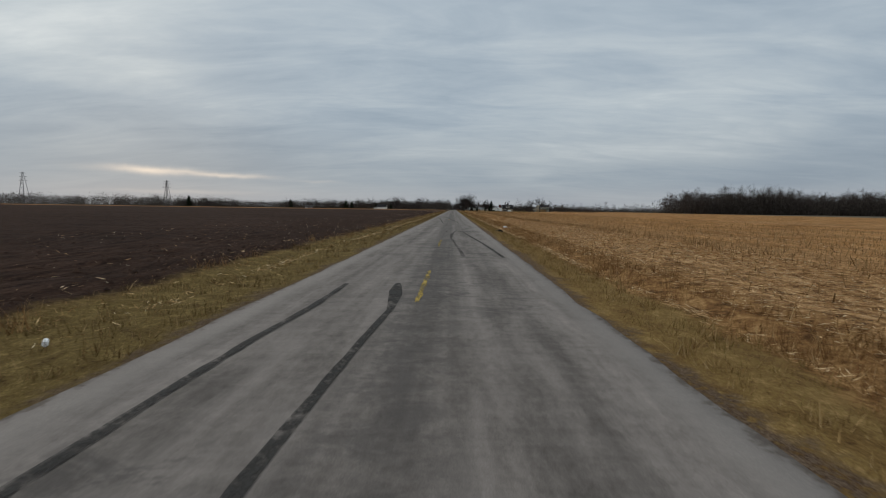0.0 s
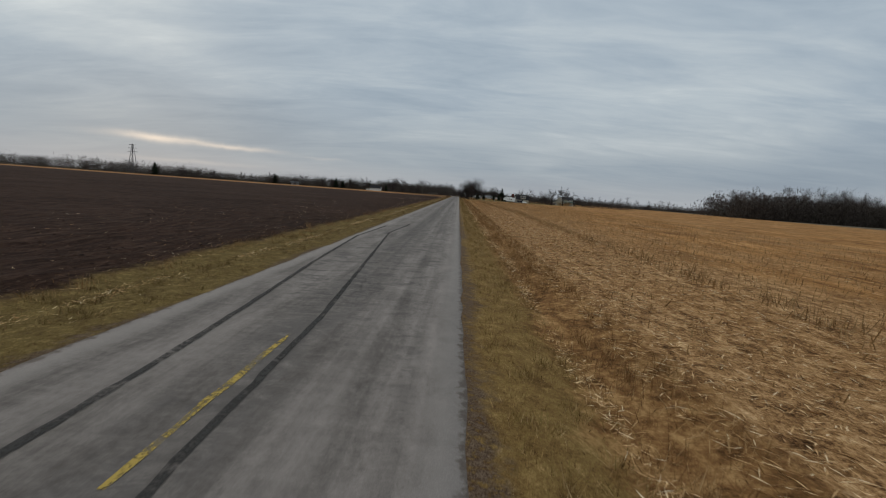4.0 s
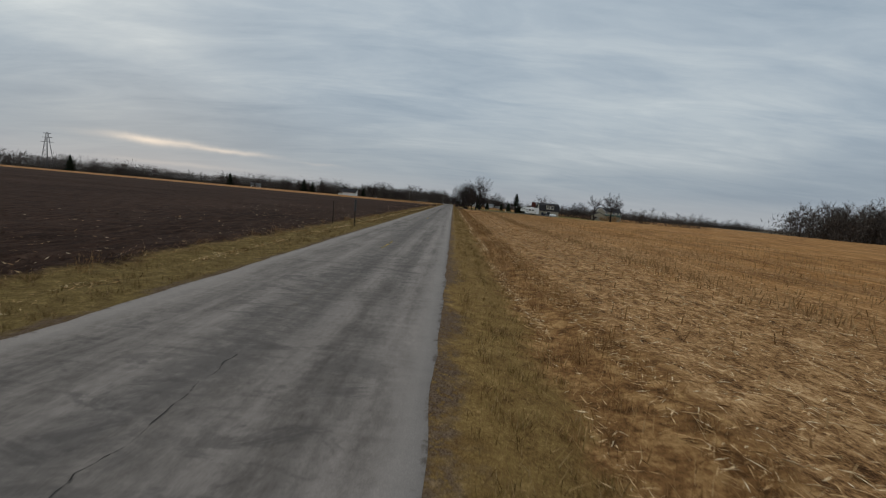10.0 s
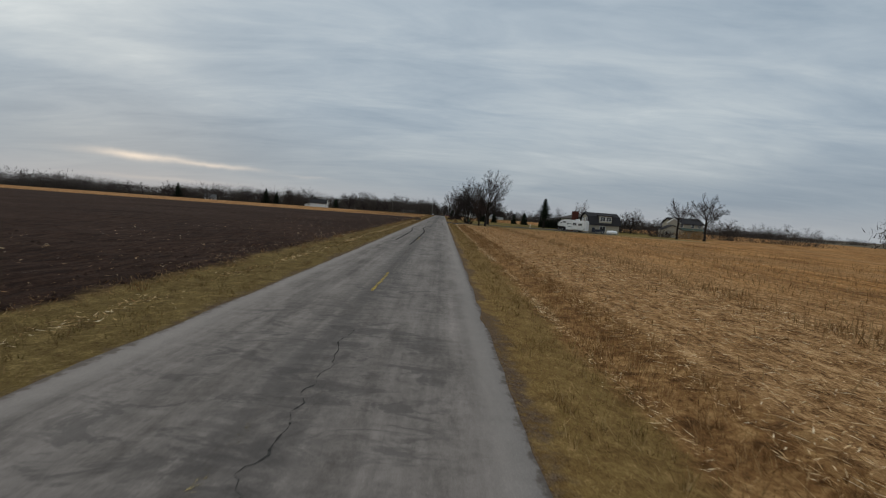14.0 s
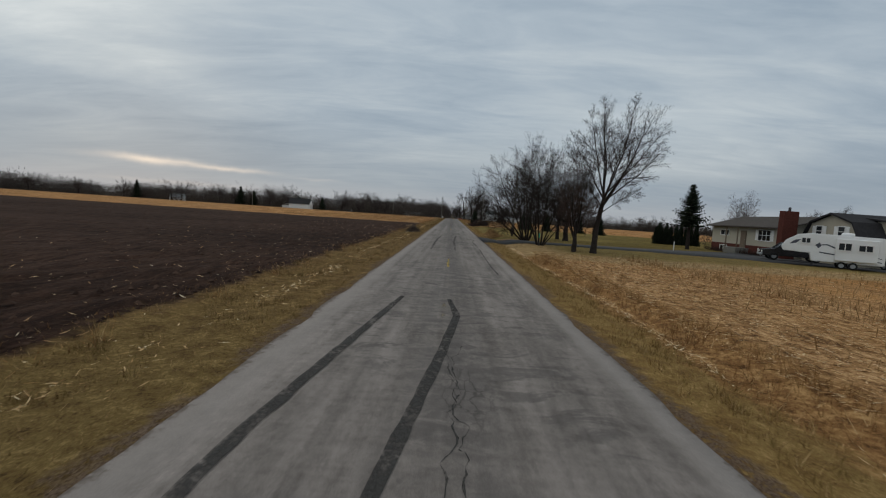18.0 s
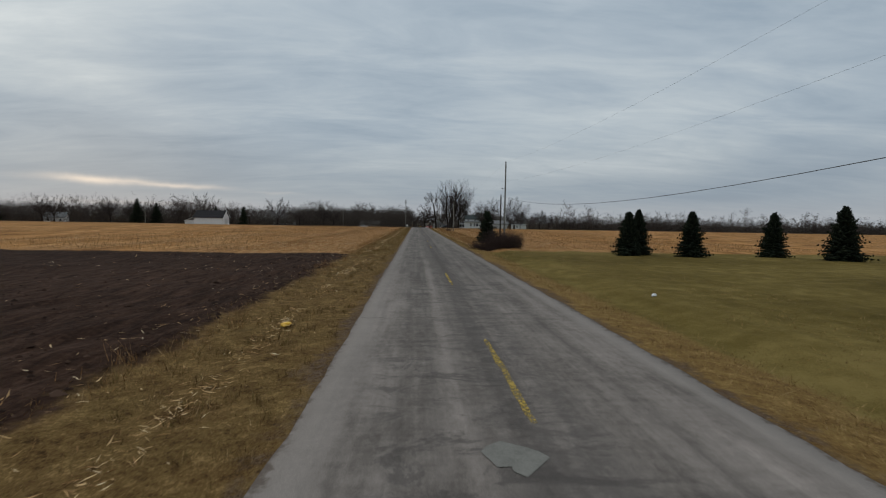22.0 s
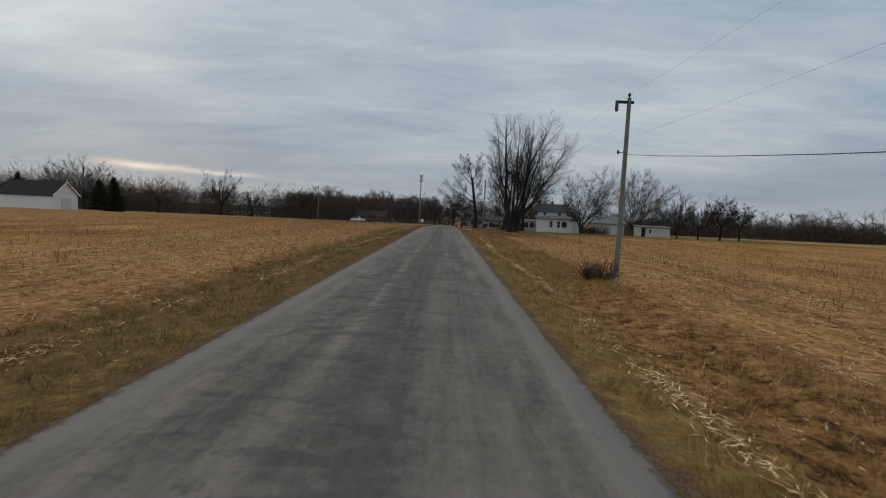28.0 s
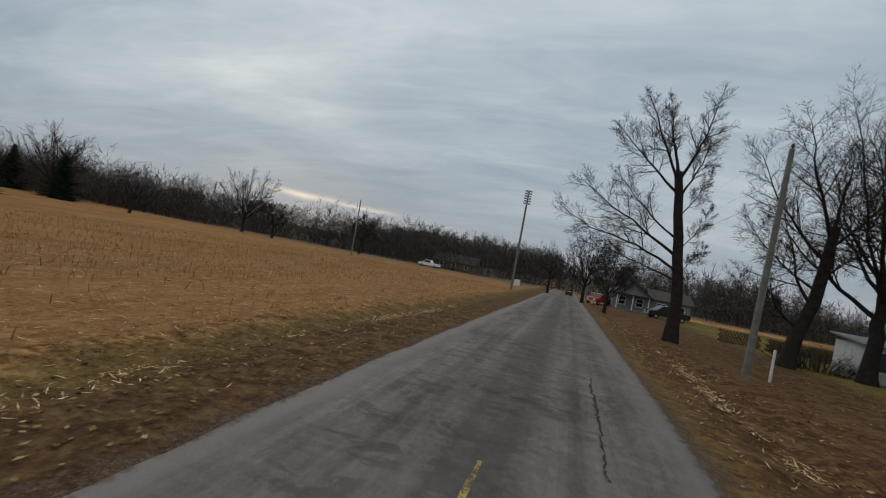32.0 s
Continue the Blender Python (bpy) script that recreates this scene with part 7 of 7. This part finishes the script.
# ---- small things ----
def build_small():
    rng = random.Random(9)
    # heap of cut branches on the verge
    r = np.random.default_rng(77)
    ob = base("brush_pile", -4.6, 347.4)
    for _ in range(380):
        a = r.uniform(0, 2 * np.pi)
        u = r.random() ** 0.6
        c = np.array([np.cos(a) * u * 0.72, np.sin(a) * u * 1.0, 0.70 * (1 - u ** 2) * r.random() ** 0.6 + 0.04])
        d = np.array([r.normal(0, 1), r.normal(0, 1), r.normal(0, 0.35)])
        d /= np.linalg.norm(d)
        l = r.uniform(0.35, 0.95)
        k = np.linspace(-0.5, 0.5, 4)[:, None]
        p = c + d * k * l + r.normal(0, 0.04, (4, 3))
        p[:, 2] = np.maximum(p[:, 2], 0.0)
        big_mesh("branch", *tubes([(p, np.linspace(0.017, 0.006, 4) * r.uniform(0.4, 1.6))], 4), M[("twig_red", "bark_pale", "twig", "wood")[min(3, int(r.random() ** 1.3 * 4))]], ob)
    for _ in range(26):
        c = np.array([r.normal(-0.1, 0.5), r.normal(-0.8, 0.5), 0.03])
        a = r.uniform(0, 2 * np.pi)
        d = np.array([np.cos(a), np.sin(a), 0.02]) * r.uniform(0.15, 0.5)
        big_mesh("stick", *tubes([(np.array([c, c + d * 0.5 + (0, 0, 0.03), c + d]), np.array([0.010, 0.009, 0.006]))], 4), M["wood"], ob)
    tagged(ob, "heap of cut dark branches on the verge", "brush pile")
    # black plastic bag, pale sheet, scrap on the road
    bm = bmesh.new()
    bmesh.ops.create_icosphere(bm, subdivisions=3, radius=0.30)
    for q in bm.verts:
        k = noise.noise(q.co * 6) * 0.22 + noise.noise(q.co * 15) * 0.16
        q.co = Vector((q.co.x * 1.25, q.co.y * 0.62, max(-0.02, q.co.z * 0.5))) * (1 + k * 1.9)
    ob = part("plastic_bag", bm, M["bag"])
    ob.matrix_basis = pose(4.3, 36.3, lie(4.3, 36.3), 0, 0, -30)
    tagged(ob, "crumpled black plastic bag on the grass", "bag")
    bm = bmesh.new()
    n = 7
    g = [[bm.verts.new(((i / (n - 1) - 0.5) * 0.48 * (1 - 0.5 * j / (n - 1)), (j / (n - 1) - 0.5) * 0.34, 0.03 + 0.05 * noise.noise(Vector((i * 0.5, j * 0.5, 2))) + 0.03 * (j / n))) for j in range(n)] for i in range(n)]
    for i in range(n - 1):
        for j in range(n - 1):
            bm.faces.new((g[i][j], g[i + 1][j], g[i + 1][j + 1], g[i][j + 1]))
    bmesh.ops.solidify(bm, geom=bm.faces[:], thickness=0.004)
    ob = part("litter_sheet", bm, M["paper"])
    ob.matrix_basis = pose(5.72, 44.6, lie(5.72, 44.6) + 0.06, 12, -8, 25)
    tagged(ob, "torn white sheet lying on the verge", "litter")
    ob = part("rubber_scrap", block(-0.05, 0.05, -0.13, 0.13, 0.0, 0.03, 0.01), M["bag"])
    ob.matrix_basis = pose(0.08, 33.2, 0.012, 0, 0, -12)
    tagged(ob, "small black scrap lying on the road", "litter")
    bm = bmesh.new()
    rod(bm, (0, -0.09, 0.04), (0, 0.09, 0.045), 0.035, 0.032, 10)
    ob = part("bottle", bm, M["paper"])
    ob.matrix_basis = pose(-4.55, 4.8, lie(-4.55, 4.8) + 0.01, 0, 0, 40)
    tagged(ob, "small white bottle lying in the grass", "litter")
    for name, x, y, sx, sy, mat, lab in (("snack_bag", -4.57, 366.9, 0.13, 0.10, "sign_yellow", "crumpled yellow wrapper in the verge grass"), ("litter_sheet", 6.65, 371.1, 0.10, 0.07, "paper", "small white scrap on the lawn")):
        bm = bmesh.new()
        bmesh.ops.create_icosphere(bm, subdivisions=2, radius=1.0)
        for q in bm.verts:
            k = 1 + 0.35 * noise.noise(q.co * 3.1)
            q.co = Vector((q.co.x * sx * k, q.co.y * sy * k, max(-0.02, q.co.z * 0.06 * k)))
        ob = part(name, bm, M[mat])
        ob.matrix_basis = pose(x, y, lie(x, y) + 0.05, 8, -6, 30)
        tagged(ob, lab, "litter")
    # white marker posts
    for x, y, h, m, lab in ((24.3, 342.3, 1.05, "trim", "short white marker post on the lawn"), (8.75, 539.0, 1.25, "trim", "short white stake beside the utility pole"), (9.1, 336.6, 0.0, "green", "")):
        if h:
            tagged(part("marker_post", block(x - 0.04, x + 0.04, y - 0.04, y + 0.04, lie(x, y) - 0.2, lie(x, y) + h, 0.01), M[m]), lab, "post")
    ob = part("green_tag", block(-0.07, 0.07, -0.02, 0.02, 0.75, 1.15, 0.02), M["green"])
    ob.matrix_basis = pose(8.15, 334.6, lie(8.15, 334.6), 0, 0, 8)
    part("stake", block(-0.02, 0.02, -0.015, 0.015, -0.2, 0.75), M["steel_dark"], ob)
    tagged(ob, "small green plastic tag on a stake by the tree", "marker")
    # gas tank behind the trailer
    bm = bmesh.new()
    e2 = base("gas_tank", 40.7, 330.0, -0.25, 15)
    prof = [(-1.35, 0.02), (-1.25, 0.28), (-1.05, 0.42), (1.05, 0.42), (1.25, 0.28), (1.35, 0.02)]
    rings = [[bm.verts.new((a, q * math.cos(2 * math.pi * i / 16), 0.75 + q * math.sin(2 * math.pi * i / 16))) for a, q in prof] for i in range(16)]
    for i in range(16):
        for k in range(len(prof) - 1):
            bm.faces.new((rings[i][k], rings[i][k + 1], rings[(i + 1) % 16][k + 1], rings[(i + 1) % 16][k]))
    part("shell", bm, M["gel"], e2)
    for xx in (-0.8, 0.8):
        part("saddle", block(xx - 0.1, xx + 0.1, -0.3, 0.3, -0.1, 0.45), M["patch"], e2)
    part("dome", rod(bmesh.new(), (0, 0, 1.15), (0, 0, 1.35), 0.18, 0.15, 12), M["gel"], e2)
    tagged(e2, "white horizontal gas tank on concrete feet", "tank")
    # stacked firewood by the last farm
    for (x0, y0, n, rows, turn) in ((13.2, 560.8, 12, 5, -14.0), (16.3, 559.6, 24, 5, 4.0), (37.0, 546.2, 7, 6, -20.0)):
        e3 = base("firewood_stack", x0, y0, None, turn)
        for rw in range(rows):
            for k in range(n):
                q = rng.uniform(0.085, 0.13)
                part("log", rod(bmesh.new(), (k * 0.24 + 0.12 * (rw % 2), -0.22 + rng.uniform(-0.06, 0.06), 0.12 + rw * 0.2), (k * 0.24 + 0.12 * (rw % 2), 0.25, 0.12 + rw * 0.2 + rng.uniform(-0.02, 0.02)), q, q * 0.95, 8), M["log"], e3)
        tagged(e3, "long stack of split firewood", "firewood")


build_small()
